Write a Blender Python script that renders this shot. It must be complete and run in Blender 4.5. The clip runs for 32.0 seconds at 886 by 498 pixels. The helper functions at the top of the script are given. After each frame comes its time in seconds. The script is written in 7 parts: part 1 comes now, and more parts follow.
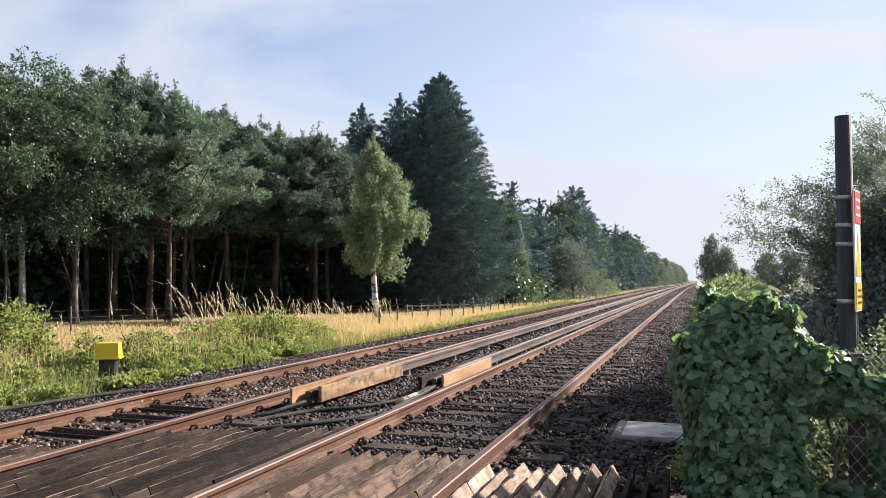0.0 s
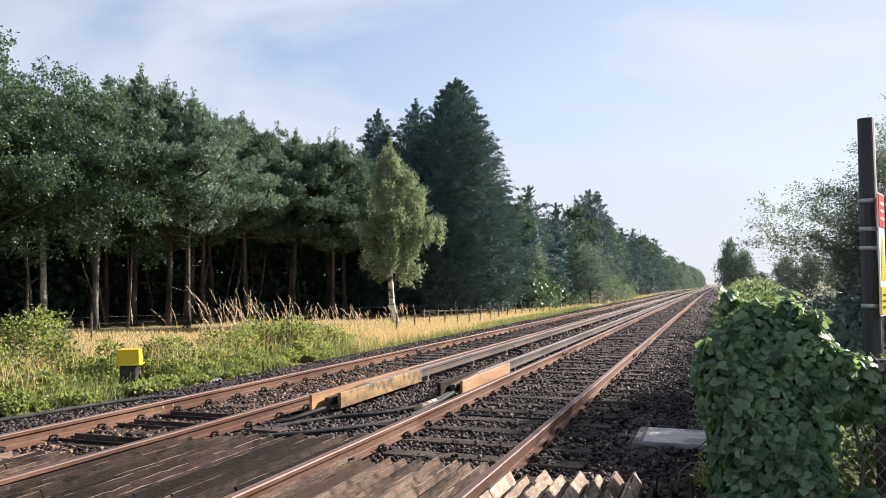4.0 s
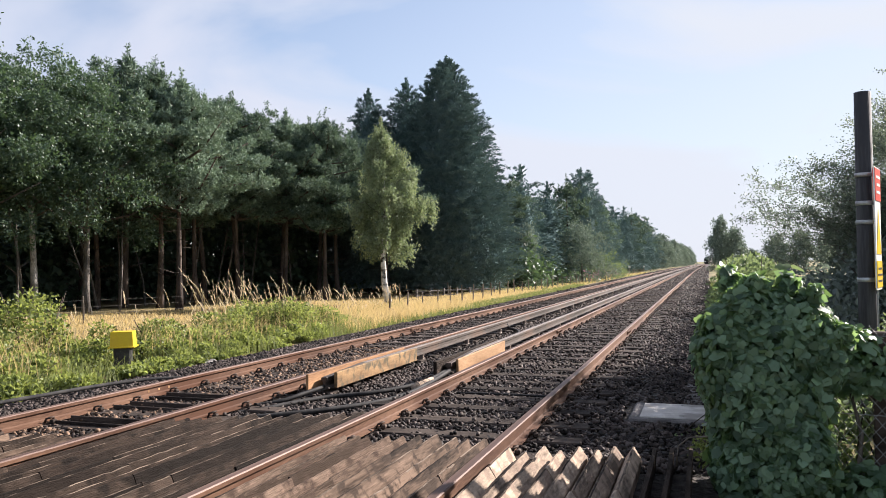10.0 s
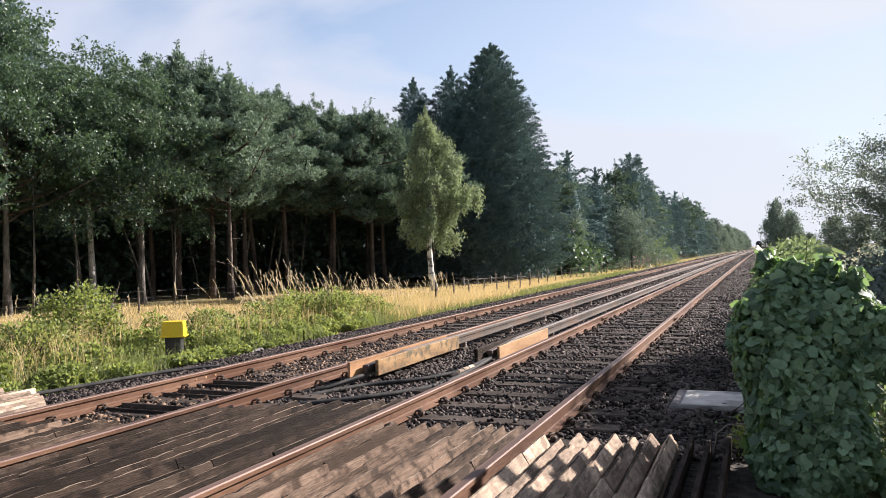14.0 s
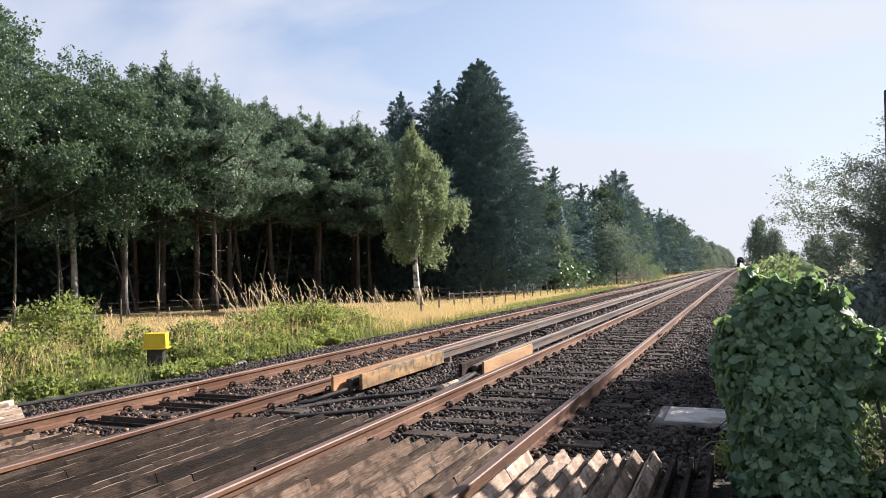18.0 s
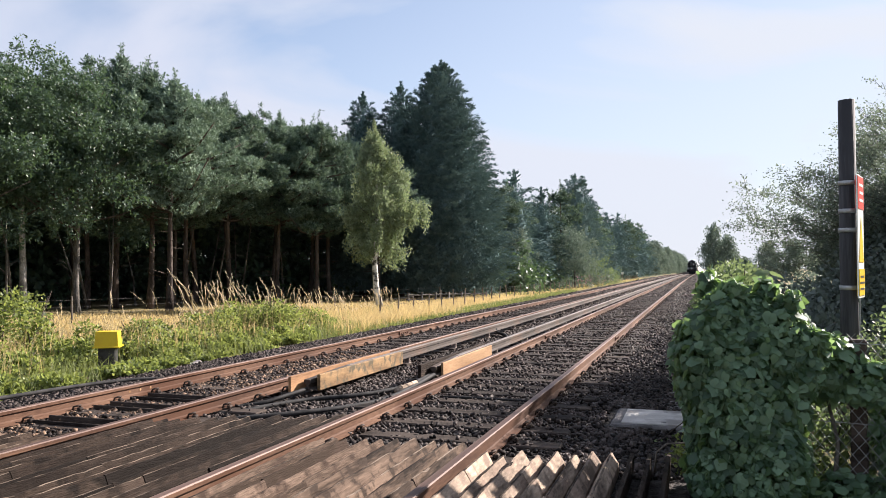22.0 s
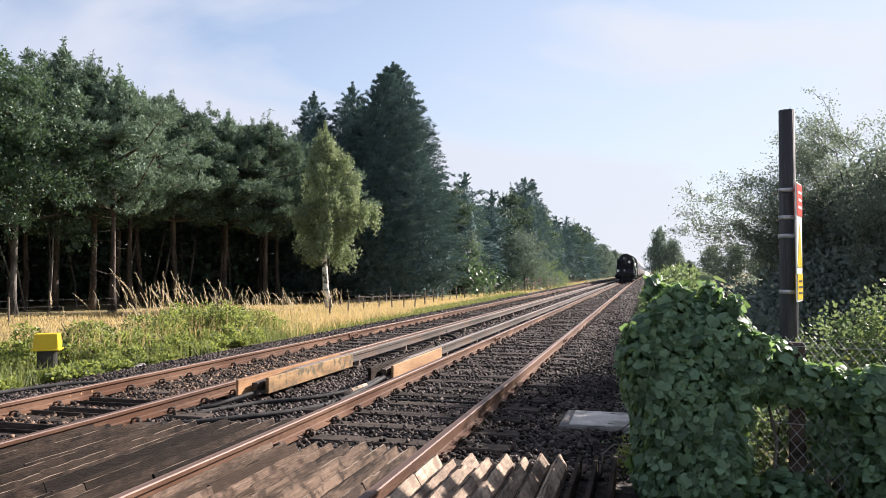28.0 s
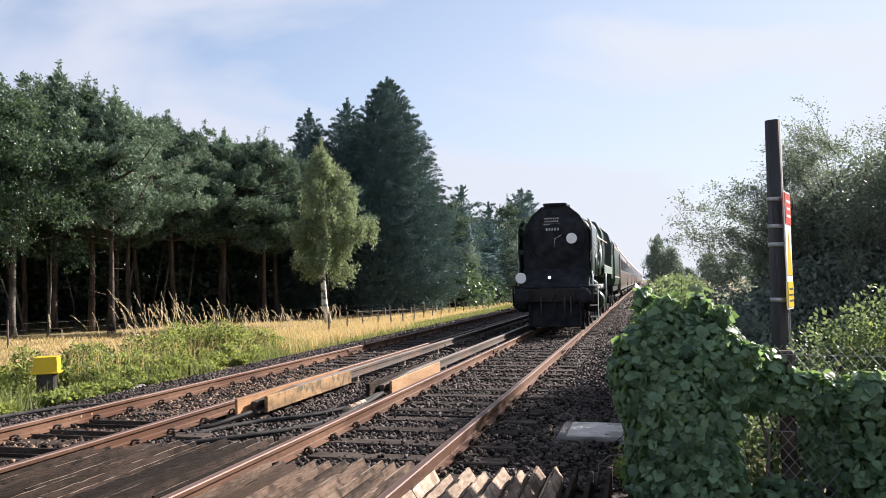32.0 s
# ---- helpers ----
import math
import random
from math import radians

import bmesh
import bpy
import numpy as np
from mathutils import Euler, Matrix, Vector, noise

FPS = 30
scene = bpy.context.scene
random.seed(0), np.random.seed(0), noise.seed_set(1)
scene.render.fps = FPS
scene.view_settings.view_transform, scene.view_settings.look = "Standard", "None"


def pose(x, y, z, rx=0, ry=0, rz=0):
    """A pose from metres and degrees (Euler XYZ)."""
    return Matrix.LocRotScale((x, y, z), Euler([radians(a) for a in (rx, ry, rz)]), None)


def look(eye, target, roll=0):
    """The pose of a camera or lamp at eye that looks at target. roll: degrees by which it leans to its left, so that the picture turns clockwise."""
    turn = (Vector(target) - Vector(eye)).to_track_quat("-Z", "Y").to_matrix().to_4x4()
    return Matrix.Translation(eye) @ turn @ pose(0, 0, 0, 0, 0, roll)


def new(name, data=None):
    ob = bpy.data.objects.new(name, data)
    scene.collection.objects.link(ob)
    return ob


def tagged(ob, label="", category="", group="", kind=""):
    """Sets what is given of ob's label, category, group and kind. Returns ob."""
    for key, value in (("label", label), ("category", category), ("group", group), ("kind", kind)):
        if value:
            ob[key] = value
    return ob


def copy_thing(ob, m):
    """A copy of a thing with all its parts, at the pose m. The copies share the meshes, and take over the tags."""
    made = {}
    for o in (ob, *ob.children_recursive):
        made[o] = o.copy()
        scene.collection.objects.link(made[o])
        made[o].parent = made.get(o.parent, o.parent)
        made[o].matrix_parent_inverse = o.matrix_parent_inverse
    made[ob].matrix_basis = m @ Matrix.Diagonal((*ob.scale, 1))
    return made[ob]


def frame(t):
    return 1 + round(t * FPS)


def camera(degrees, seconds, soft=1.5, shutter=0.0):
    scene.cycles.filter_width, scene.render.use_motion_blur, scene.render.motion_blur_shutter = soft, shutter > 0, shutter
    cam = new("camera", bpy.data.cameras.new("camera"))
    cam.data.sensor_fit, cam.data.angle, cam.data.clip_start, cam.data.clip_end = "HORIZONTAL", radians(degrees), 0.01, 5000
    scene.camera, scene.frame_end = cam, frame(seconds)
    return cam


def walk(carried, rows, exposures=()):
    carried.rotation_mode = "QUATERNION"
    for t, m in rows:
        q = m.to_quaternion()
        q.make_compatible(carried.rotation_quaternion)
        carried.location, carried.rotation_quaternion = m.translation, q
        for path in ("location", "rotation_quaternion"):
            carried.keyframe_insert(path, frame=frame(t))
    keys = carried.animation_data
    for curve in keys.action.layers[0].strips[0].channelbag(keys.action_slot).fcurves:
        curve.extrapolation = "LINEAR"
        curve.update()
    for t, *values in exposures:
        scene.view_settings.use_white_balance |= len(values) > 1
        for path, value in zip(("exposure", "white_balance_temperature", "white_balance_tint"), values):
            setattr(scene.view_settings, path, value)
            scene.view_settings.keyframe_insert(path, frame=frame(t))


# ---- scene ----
cam = camera(59.8, 32.0, 0.6)
PATH = [
    (0, (0.005, -0.024, 1.44), (-0.618, 1.875, 1.521), 0.0),
    (0.5, (-0.002, -0.008, 1.44), (-0.629, 1.889, 1.522), -0.1),
    (1, (-0.006, -0.024, 1.443), (-0.628, 1.874, 1.532), -0.0),
    (1.5, (0.0, -0.027, 1.448), (-0.613, 1.874, 1.545), 0.2),
    (2, (-0.008, -0.017, 1.45), (-0.625, 1.883, 1.551), 0.1),
    (2.5, (-0.018, -0.042, 1.455), (-0.649, 1.853, 1.556), 0.0),
    (3, (-0.014, -0.028, 1.453), (-0.656, 1.863, 1.554), -0.2),
    (3.5, (-0.024, -0.028, 1.453), (-0.673, 1.861, 1.552), -0.2),
    (5.5, (-0.027, -0.017, 1.448), (-0.752, 1.845, 1.53), -0.9),
    (6, (-0.084, -0.011, 1.447), (-0.827, 1.844, 1.539), -1.1),
    (6.5, (-0.085, -0.021, 1.445), (-0.838, 1.83, 1.541), -1.0),
    (7, (-0.061, -0.018, 1.445), (-0.803, 1.836, 1.542), -0.5),
    (7.5, (-0.063, -0.007, 1.432), (-0.773, 1.861, 1.528), -0.1),
    (8, (-0.07, -0.016, 1.435), (-0.741, 1.866, 1.519), -0.1),
    (8.5, (-0.063, -0.017, 1.431), (-0.704, 1.876, 1.493), -0.3),
    (9, (-0.071, 0.003, 1.431), (-0.698, 1.902, 1.475), -0.5),
    (9.5, (-0.074, -0.01, 1.433), (-0.706, 1.887, 1.472), -0.7),
    (10, (-0.086, -0.007, 1.433), (-0.728, 1.887, 1.475), -0.8),
    (10.5, (-0.08, -0.018, 1.439), (-0.726, 1.874, 1.487), -0.8),
    (11, (-0.095, -0.023, 1.431), (-0.744, 1.868, 1.485), -0.8),
    (11.5, (-0.091, -0.025, 1.435), (-0.745, 1.864, 1.489), -0.8),
    (12, (-0.073, -0.026, 1.431), (-0.733, 1.861, 1.485), -1.1),
    (12.5, (-0.052, -0.032, 1.429), (-0.72, 1.852, 1.476), -1.2),
    (13, (-0.033, -0.011, 1.427), (-0.724, 1.866, 1.462), -1.3),
    (13.5, (0.012, 0.0, 1.433), (-0.714, 1.864, 1.458), -1.3),
    (14, (0.043, 0.022, 1.428), (-0.718, 1.871, 1.442), -1.5),
    (14.5, (0.108, 0.028, 1.424), (-0.688, 1.863, 1.418), -1.3),
    (16.5, (0.064, 0.058, 1.437), (-0.785, 1.869, 1.446), -1.5),
    (17, (0.046, 0.044, 1.427), (-0.739, 1.883, 1.464), -1.0),
    (17.5, (0.044, 0.039, 1.436), (-0.699, 1.895, 1.484), -0.8),
    (18, (0.045, 0.027, 1.429), (-0.681, 1.889, 1.479), -0.9),
    (18.5, (0.057, 0.016, 1.433), (-0.665, 1.88, 1.484), -1.1),
    (19, (0.065, 0.025, 1.43), (-0.656, 1.89, 1.484), -1.0),
    (19.5, (0.084, 0.014, 1.428), (-0.63, 1.881, 1.484), -0.9),
    (20, (0.089, -0.001, 1.435), (-0.612, 1.871, 1.49), -0.7),
    (20.5, (0.083, 0.011, 1.43), (-0.599, 1.89, 1.486), -0.5),
    (21, (0.08, 0.018, 1.432), (-0.585, 1.904, 1.488), -0.4),
    (21.5, (0.042, 0.043, 1.424), (-0.603, 1.935, 1.479), -0.2),
    (22, (0.016, 0.058, 1.418), (-0.612, 1.956, 1.471), -0.1),
    (22.5, (0.002, 0.091, 1.411), (-0.612, 1.993, 1.464), -0.1),
    (23, (-0.001, 0.081, 1.42), (-0.605, 1.987, 1.473), -0.1),
    (23.5, (0.006, 0.064, 1.423), (-0.587, 1.973, 1.484), -0.1),
    (24, (0.014, 0.056, 1.427), (-0.566, 1.969, 1.498), -0.1),
    (24.5, (0.016, 0.036, 1.431), (-0.55, 1.953, 1.509), -0.1),
    (25, (0.015, 0.044, 1.428), (-0.544, 1.963, 1.506), -0.0),
    (25.5, (0.017, 0.052, 1.426), (-0.538, 1.973, 1.498), -0.2),
    (27.5, (0.011, 0.055, 1.427), (-0.5, 1.987, 1.487), 0.0),
    (28, (0.011, 0.051, 1.427), (-0.494, 1.985, 1.485), 0.2),
    (28.5, (0.01, 0.058, 1.427), (-0.488, 1.994, 1.483), 0.2),
    (29, (0.01, 0.052, 1.422), (-0.477, 1.991, 1.478), 0.1),
    (29.5, (0.009, 0.05, 1.426), (-0.464, 1.993, 1.484), -0.1),
    (30, (0.005, 0.056, 1.438), (-0.462, 2.0, 1.503), -0.1),
    (30.5, (-0.001, 0.046, 1.439), (-0.467, 1.99, 1.513), -0.2),
    (31, (0.007, 0.049, 1.446), (-0.466, 1.99, 1.528), -0.4),
    (31.5, (0.032, 0.013, 1.453), (-0.451, 1.951, 1.54), -0.7),
    (32, (0.082, -0.022, 1.461), (-0.419, 1.912, 1.551), -1.1),
]
walk(cam, [(t, look(eye, target, roll)) for t, eye, target, roll in PATH], [(0.0, 1.53, 6050, 13), (32.0, 1.53, 6050, 13)])

# ---- light ----
SUN_AZ, SUN_EL = 39.0, 28.0
SUN_DIR = Vector((math.sin(radians(SUN_AZ)) * math.cos(radians(SUN_EL)), math.cos(radians(SUN_AZ)) * math.cos(radians(SUN_EL)), math.sin(radians(SUN_EL))))
sun = new("sun", bpy.data.lights.new("sun", "SUN"))
sun.data.energy, sun.data.angle, sun.data.color = 5.0, radians(0.6), (1.0, 0.88, 0.75)
sun.matrix_world = look(SUN_DIR * 50, (0, 0, 0))

world = bpy.data.worlds.new("world")
scene.world = world
world.use_nodes = True
wn, wl = world.node_tree.nodes, world.node_tree.links
wn.clear()
w_out, w_bg = wn.new("ShaderNodeOutputWorld"), wn.new("ShaderNodeBackground")
w_sky = wn.new("ShaderNodeTexSky")
w_sky.sky_type, w_sky.sun_disc = "NISHITA", False
w_sky.sun_elevation, w_sky.sun_rotation = radians(SUN_EL), radians(SUN_AZ)
w_sky.air_density, w_sky.dust_density, w_sky.ozone_density = 1.0, 0.25, 1.2
# thin high cloud
w_co = wn.new("ShaderNodeTexCoord")
w_map = wn.new("ShaderNodeMapping")
w_map.inputs["Rotation"].default_value = (0, 0, radians(-28))
w_map.inputs["Scale"].default_value = (0.8, 1.2, 2.6)
w_map.inputs["Location"].default_value = (0.35, 0.2, 0)
wl.new(w_co.outputs["Generated"], w_map.inputs[0])
w_n = wn.new("ShaderNodeTexNoise")
w_n.inputs["Scale"].default_value, w_n.inputs["Detail"].default_value = 1.7, 6
w_n.inputs["Roughness"].default_value, w_n.inputs["Distortion"].default_value = 0.48, 0.6
wl.new(w_map.outputs[0], w_n.inputs["Vector"])
w_r = wn.new("ShaderNodeValToRGB")
w_r.color_ramp.elements[0].position, w_r.color_ramp.elements[1].position = 0.43, 0.58
w_r.color_ramp.elements[0].color, w_r.color_ramp.elements[1].color = (0.2, 0.2, 0.2, 1), (1.0, 1.0, 1.0, 1)
wl.new(w_n.outputs["Fac"], w_r.inputs[0])
# the veil thickens and brightens towards the sun; unseen cloud is added opposite it as fill light
w_dot = wn.new("ShaderNodeVectorMath")
w_dot.operation = "DOT_PRODUCT"
wl.new(w_co.outputs["Generated"], w_dot.inputs[0])
w_dot.inputs[1].default_value = SUN_DIR
w_gr = wn.new("ShaderNodeMapRange")
w_gr.inputs["From Min"].default_value, w_gr.inputs["From Max"].default_value = 0.28, 0.92
w_gr.inputs["To Min"].default_value, w_gr.inputs["To Max"].default_value = 0.0, 1.0
wl.new(w_dot.outputs["Value"], w_gr.inputs["Value"])
w_fac = wn.new("ShaderNodeMath")
w_fac.operation = "MULTIPLY_ADD"
wl.new(w_gr.outputs[0], w_fac.inputs[0])
w_fac.inputs[1].default_value = 0.55
w_thin = wn.new("ShaderNodeMapRange")
w_thin.inputs["From Min"].default_value, w_thin.inputs["From Max"].default_value = -0.3, 0.35
w_thin.inputs["To Min"].default_value, w_thin.inputs["To Max"].default_value = 1.5, 1.0
wl.new(w_dot.outputs["Value"], w_thin.inputs["Value"])
w_cl = wn.new("ShaderNodeMath")
w_cl.operation = "MULTIPLY"
wl.new(w_r.outputs[0], w_cl.inputs[0])
wl.new(w_thin.outputs[0], w_cl.inputs[1])
# low down the veil closes into haze
w_sep, w_low, w_sum = wn.new("ShaderNodeSeparateXYZ"), wn.new("ShaderNodeMapRange"), wn.new("ShaderNodeMath")
wl.new(w_co.outputs["Generated"], w_sep.inputs[0])
w_low.interpolation_type = "SMOOTHSTEP"
w_low.inputs["From Min"].default_value, w_low.inputs["From Max"].default_value = 0.0, 0.5
w_low.inputs["To Min"].default_value, w_low.inputs["To Max"].default_value = 0.45, 0.0
wl.new(w_sep.outputs["Z"], w_low.inputs["Value"])
w_sum.operation = "ADD"
wl.new(w_cl.outputs[0], w_sum.inputs[0])
wl.new(w_low.outputs[0], w_sum.inputs[1])
wl.new(w_sum.outputs[0], w_fac.inputs[2])
w_mix = wn.new("ShaderNodeMix")
w_mix.data_type = "RGBA"
w_soft = wn.new("ShaderNodeMapRange")
w_soft.interpolation_type = "SMOOTHSTEP"
w_soft.inputs["From Min"].default_value, w_soft.inputs["From Max"].default_value = -0.1, 1.45
w_soft.inputs["To Min"].default_value, w_soft.inputs["To Max"].default_value = 0.0, 0.97
wl.new(w_fac.outputs[0], w_soft.inputs["Value"])
wl.new(w_soft.outputs[0], w_mix.inputs["Factor"])
w_up = wn.new("ShaderNodeVectorMath")
w_up.operation = "SCALE"
w_up.inputs["Scale"].default_value = 1.08
wl.new(w_sky.outputs[0], w_up.inputs[0])
wl.new(w_up.outputs[0], w_mix.inputs["A"])
w_veil = wn.new("ShaderNodeMix")
w_veil.data_type = "RGBA"
wl.new(w_gr.outputs[0], w_veil.inputs["Factor"])
w_veil.inputs["A"].default_value, w_veil.inputs["B"].default_value = (5.35, 5.45, 5.9, 1), (5.98, 6.04, 6.10, 1)
wl.new(w_veil.outputs["Result"], w_mix.inputs["B"])
wl.new(w_mix.outputs["Result"], w_bg.inputs["Color"])
w_bg.inputs["Strength"].default_value = 0.05
wl.new(w_bg.outputs[0], w_out.inputs["Surface"])

# ---- materials ----
def surface(name, dark, light, scale=6.0, rough=0.8, bump=0.3, metal=0.0, fine=60.0, spots=None, spot_scale=1.5, stretch=(1, 1, 1), island=0.0, each=0.0, spec=0.3, bump_dist=0.01):
    """Procedural surface: two scales of noise between two colours, optional patches of a third, and relief."""
    m = bpy.data.materials.new(name)
    m.use_nodes = True
    n, l = m.node_tree.nodes, m.node_tree.links
    b = n["Principled BSDF"]
    co, mp = n.new("ShaderNodeTexCoord"), n.new("ShaderNodeMapping")
    mp.inputs["Scale"].default_value = stretch
    if each:
        # every object takes its own stretch of the grain
        shift, vec = n.new("ShaderNodeObjectInfo"), n.new("ShaderNodeVectorMath")
        vec.operation = "MULTIPLY_ADD"
        l.new(shift.outputs["Random"], vec.inputs[0])
        vec.inputs[1].default_value = (37.0, 91.0, 53.0)
        l.new(co.outputs["Object"], vec.inputs[2])
        l.new(vec.outputs[0], mp.inputs[0])
    else:
        l.new(co.outputs["Object"], mp.inputs[0])
    big, small = n.new("ShaderNodeTexNoise"), n.new("ShaderNodeTexNoise")
    for node, s, d in ((big, scale, 5), (small, fine, 3)):
        node.inputs["Scale"].default_value, node.inputs["Detail"].default_value = s, d
        l.new(mp.outputs[0], node.inputs["Vector"])
    add = n.new("ShaderNodeMath")
    add.operation = "MULTIPLY_ADD"
    l.new(small.outputs["Fac"], add.inputs[0])
    add.inputs[1].default_value = 0.8
    half = n.new("ShaderNodeMath")
    half.operation = "MULTIPLY_ADD"
    l.new(big.outputs["Fac"], half.inputs[0])
    half.inputs[1].default_value, half.inputs[2].default_value = 2.0, -0.9
    l.new(half.outputs[0], add.inputs[2])
    fac = add
    for amount, node, out in ((island, "ShaderNodeNewGeometry", "Random Per Island"), (each, "ShaderNodeObjectInfo", "Random")):
        if amount:
            src, ma = n.new(node), n.new("ShaderNodeMath")
            ma.operation = "MULTIPLY_ADD"
            l.new(src.outputs[out], ma.inputs[0])
            ma.inputs[1].default_value = amount
            sh = n.new("ShaderNodeMath")
            sh.operation = "SUBTRACT"
            l.new(fac.outputs[0], sh.inputs[0])
            sh.inputs[1].default_value = amount / 2
            l.new(sh.outputs[0], ma.inputs[2])
            fac = ma
    ramp = n.new("ShaderNodeValToRGB")
    ramp.color_ramp.elements[0].position, ramp.color_ramp.elements[1].position = 0.2, 0.85
    ramp.color_ramp.elements[0].color, ramp.color_ramp.elements[1].color = (*dark, 1), (*light, 1)
    l.new(fac.outputs[0], ramp.inputs[0])
    col = ramp.outputs[0]
    if spots:
        sp, sr, mix = n.new("ShaderNodeTexNoise"), n.new("ShaderNodeValToRGB"), n.new("ShaderNodeMix")
        sp.inputs["Scale"].default_value, sp.inputs["Detail"].default_value = spot_scale, 6
        l.new(vec.outputs[0] if each else co.outputs["Object"], sp.inputs["Vector"])
        sr.color_ramp.elements[0].position, sr.color_ramp.elements[1].position = 0.5, 0.62
        l.new(sp.outputs["Fac"], sr.inputs[0])
        mix.data_type = "RGBA"
        l.new(sr.outputs[0], mix.inputs["Factor"])
        l.new(col, mix.inputs["A"])
        mix.inputs["B"].default_value = (*spots, 1)
        col = mix.outputs["Result"]
    l.new(col, b.inputs["Base Color"])
    b.inputs["Roughness"].default_value, b.inputs["Metallic"].default_value = rough, metal
    b.inputs["Specular IOR Level"].default_value = spec
    if bump:
        bp = n.new("ShaderNodeBump")
        bp.inputs["Strength"].default_value, bp.inputs["Distance"].default_value = bump, bump_dist
        l.new(add.outputs[0], bp.inputs["Height"])
        l.new(bp.outputs[0], b.inputs["Normal"])
    return m


def foliage(name, dark, light, through_col, rough=0.5, translucent=0.35, spec=0.3, vary=0.45, each=0.2):
    """Leaves: colour varies leaf by leaf, and light passes through."""
    m = bpy.data.materials.new(name)
    m.use_nodes = True
    n, l = m.node_tree.nodes, m.node_tree.links
    b, out = n["Principled BSDF"], n["Material Output"]
    geo, info, co = n.new("ShaderNodeNewGeometry"), n.new("ShaderNodeObjectInfo"), n.new("ShaderNodeTexCoord")
    noise_big = n.new("ShaderNodeTexNoise")
    noise_big.inputs["Scale"].default_value, noise_big.inputs["Detail"].default_value = 0.9, 3
    l.new(co.outputs["Object"], noise_big.inputs["Vector"])
    a = n.new("ShaderNodeMath")
    a.operation = "MULTIPLY_ADD"
    l.new(geo.outputs["Random Per Island"], a.inputs[0])
    a.inputs[1].default_value = vary
    c = n.new("ShaderNodeMath")
    c.operation = "MULTIPLY_ADD"
    l.new(info.outputs["Random"], c.inputs[0])
    c.inputs[1].default_value, c.inputs[2].default_value = each, 0.245 - vary / 2 - each / 2
    l.new(c.outputs[0], a.inputs[2])
    d = n.new("ShaderNodeMath")
    d.operation = "MULTIPLY_ADD"
    l.new(noise_big.outputs["Fac"], d.inputs[0])
    d.inputs[1].default_value = 0.6
    l.new(a.outputs[0], d.inputs[2])
    ramp = n.new("ShaderNodeValToRGB")
    ramp.color_ramp.elements[0].position, ramp.color_ramp.elements[1].position = 0.2, 0.9
    ramp.color_ramp.elements[0].color, ramp.color_ramp.elements[1].color = (*dark, 1), (*light, 1)
    l.new(d.outputs[0], ramp.inputs[0])
    l.new(ramp.outputs[0], b.inputs["Base Color"])
    b.inputs["Roughness"].default_value, b.inputs["Specular IOR Level"].default_value = rough, spec
    tr, mx = n.new("ShaderNodeBsdfTranslucent"), n.new("ShaderNodeMixShader")
    tint = n.new("ShaderNodeMix")
    tint.data_type, tint.blend_type = "RGBA", "MIX"
    tint.inputs["Factor"].default_value = 0.6
    l.new(ramp.outputs[0], tint.inputs["A"])
    tint.inputs["B"].default_value = (*through_col, 1)
    l.new(tint.outputs["Result"], tr.inputs["Color"])
    mx.inputs[0].default_value = translucent
    l.new(b.outputs[0], mx.inputs[1])
    l.new(tr.outputs[0], mx.inputs[2])
    l.new(mx.outputs[0], out.inputs["Surface"])
    return m


def glow(name, colour, strength):
    m = bpy.data.materials.new(name)
    m.use_nodes = True
    b = m.node_tree.nodes["Principled BSDF"]
    b.inputs["Base Color"].default_value = (*colour, 1)
    b.inputs["Emission Color"].default_value = (*colour, 1)
    b.inputs["Emission Strength"].default_value = strength
    return m


def window_glass(name):
    m = bpy.data.materials.new(name)
    m.use_nodes = True
    b = m.node_tree.nodes["Principled BSDF"]
    b.inputs["Base Color"].default_value = (0.03, 0.035, 0.04, 1)
    b.inputs["Roughness"].default_value, b.inputs["Specular IOR Level"].default_value = 0.06, 0.8
    return m


M_SOIL = surface("field_soil", (0.085, 0.07225, 0.034), (0.255, 0.1997, 0.085), 0.35, 0.95, 0.6, fine=9, spots=(0.10, 0.12, 0.035), spot_scale=0.12, bump_dist=0.05)
M_BALLAST = surface("ballast_bed", (0.013, 0.011, 0.010), (0.058, 0.048, 0.043), 9, 0.9, 1.0, fine=26, bump_dist=0.04)
M_STONE = surface("ballast_stone", (0.010, 0.0081, 0.0075), (0.092, 0.074, 0.066), 3, 0.6, 0.35, fine=90, island=0.9, spec=0.12)
M_STONE_WARM = surface("rust_stained_stone", (0.016, 0.0095, 0.0065), (0.20, 0.13, 0.085), 3, 0.6, 0.35, fine=90, island=1.1, spec=0.2)
M_RUST = surface("rusty_rail_steel", (0.060, 0.030, 0.019), (0.16, 0.09, 0.057), 3, 0.75, 0.25, fine=70, stretch=(1, 0.15, 1), spots=(0.075, 0.035, 0.02), spot_scale=0.8, spec=0.15)
M_POLISHED = surface("polished_rail_head", (0.075, 0.046, 0.037), (0.165, 0.108, 0.087), 2, 0.55, 0.1, 0.2, spec=0.2, fine=60, stretch=(6, 0.05, 1))
M_COND = surface("conductor_rail_steel", (0.0425, 0.034, 0.0289), (0.119, 0.09775, 0.085), 2.5, 0.6, 0.2, 0.35, fine=50, stretch=(1, 0.1, 1), spots=(0.105, 0.072, 0.055), spot_scale=0.6)
M_COND_TOP = surface("worn_conductor_top", (0.14, 0.115, 0.10), (0.30, 0.255, 0.225), 2, 0.48, 0.1, 0.4, fine=60, stretch=(6, 0.05, 1), spec=0.3)
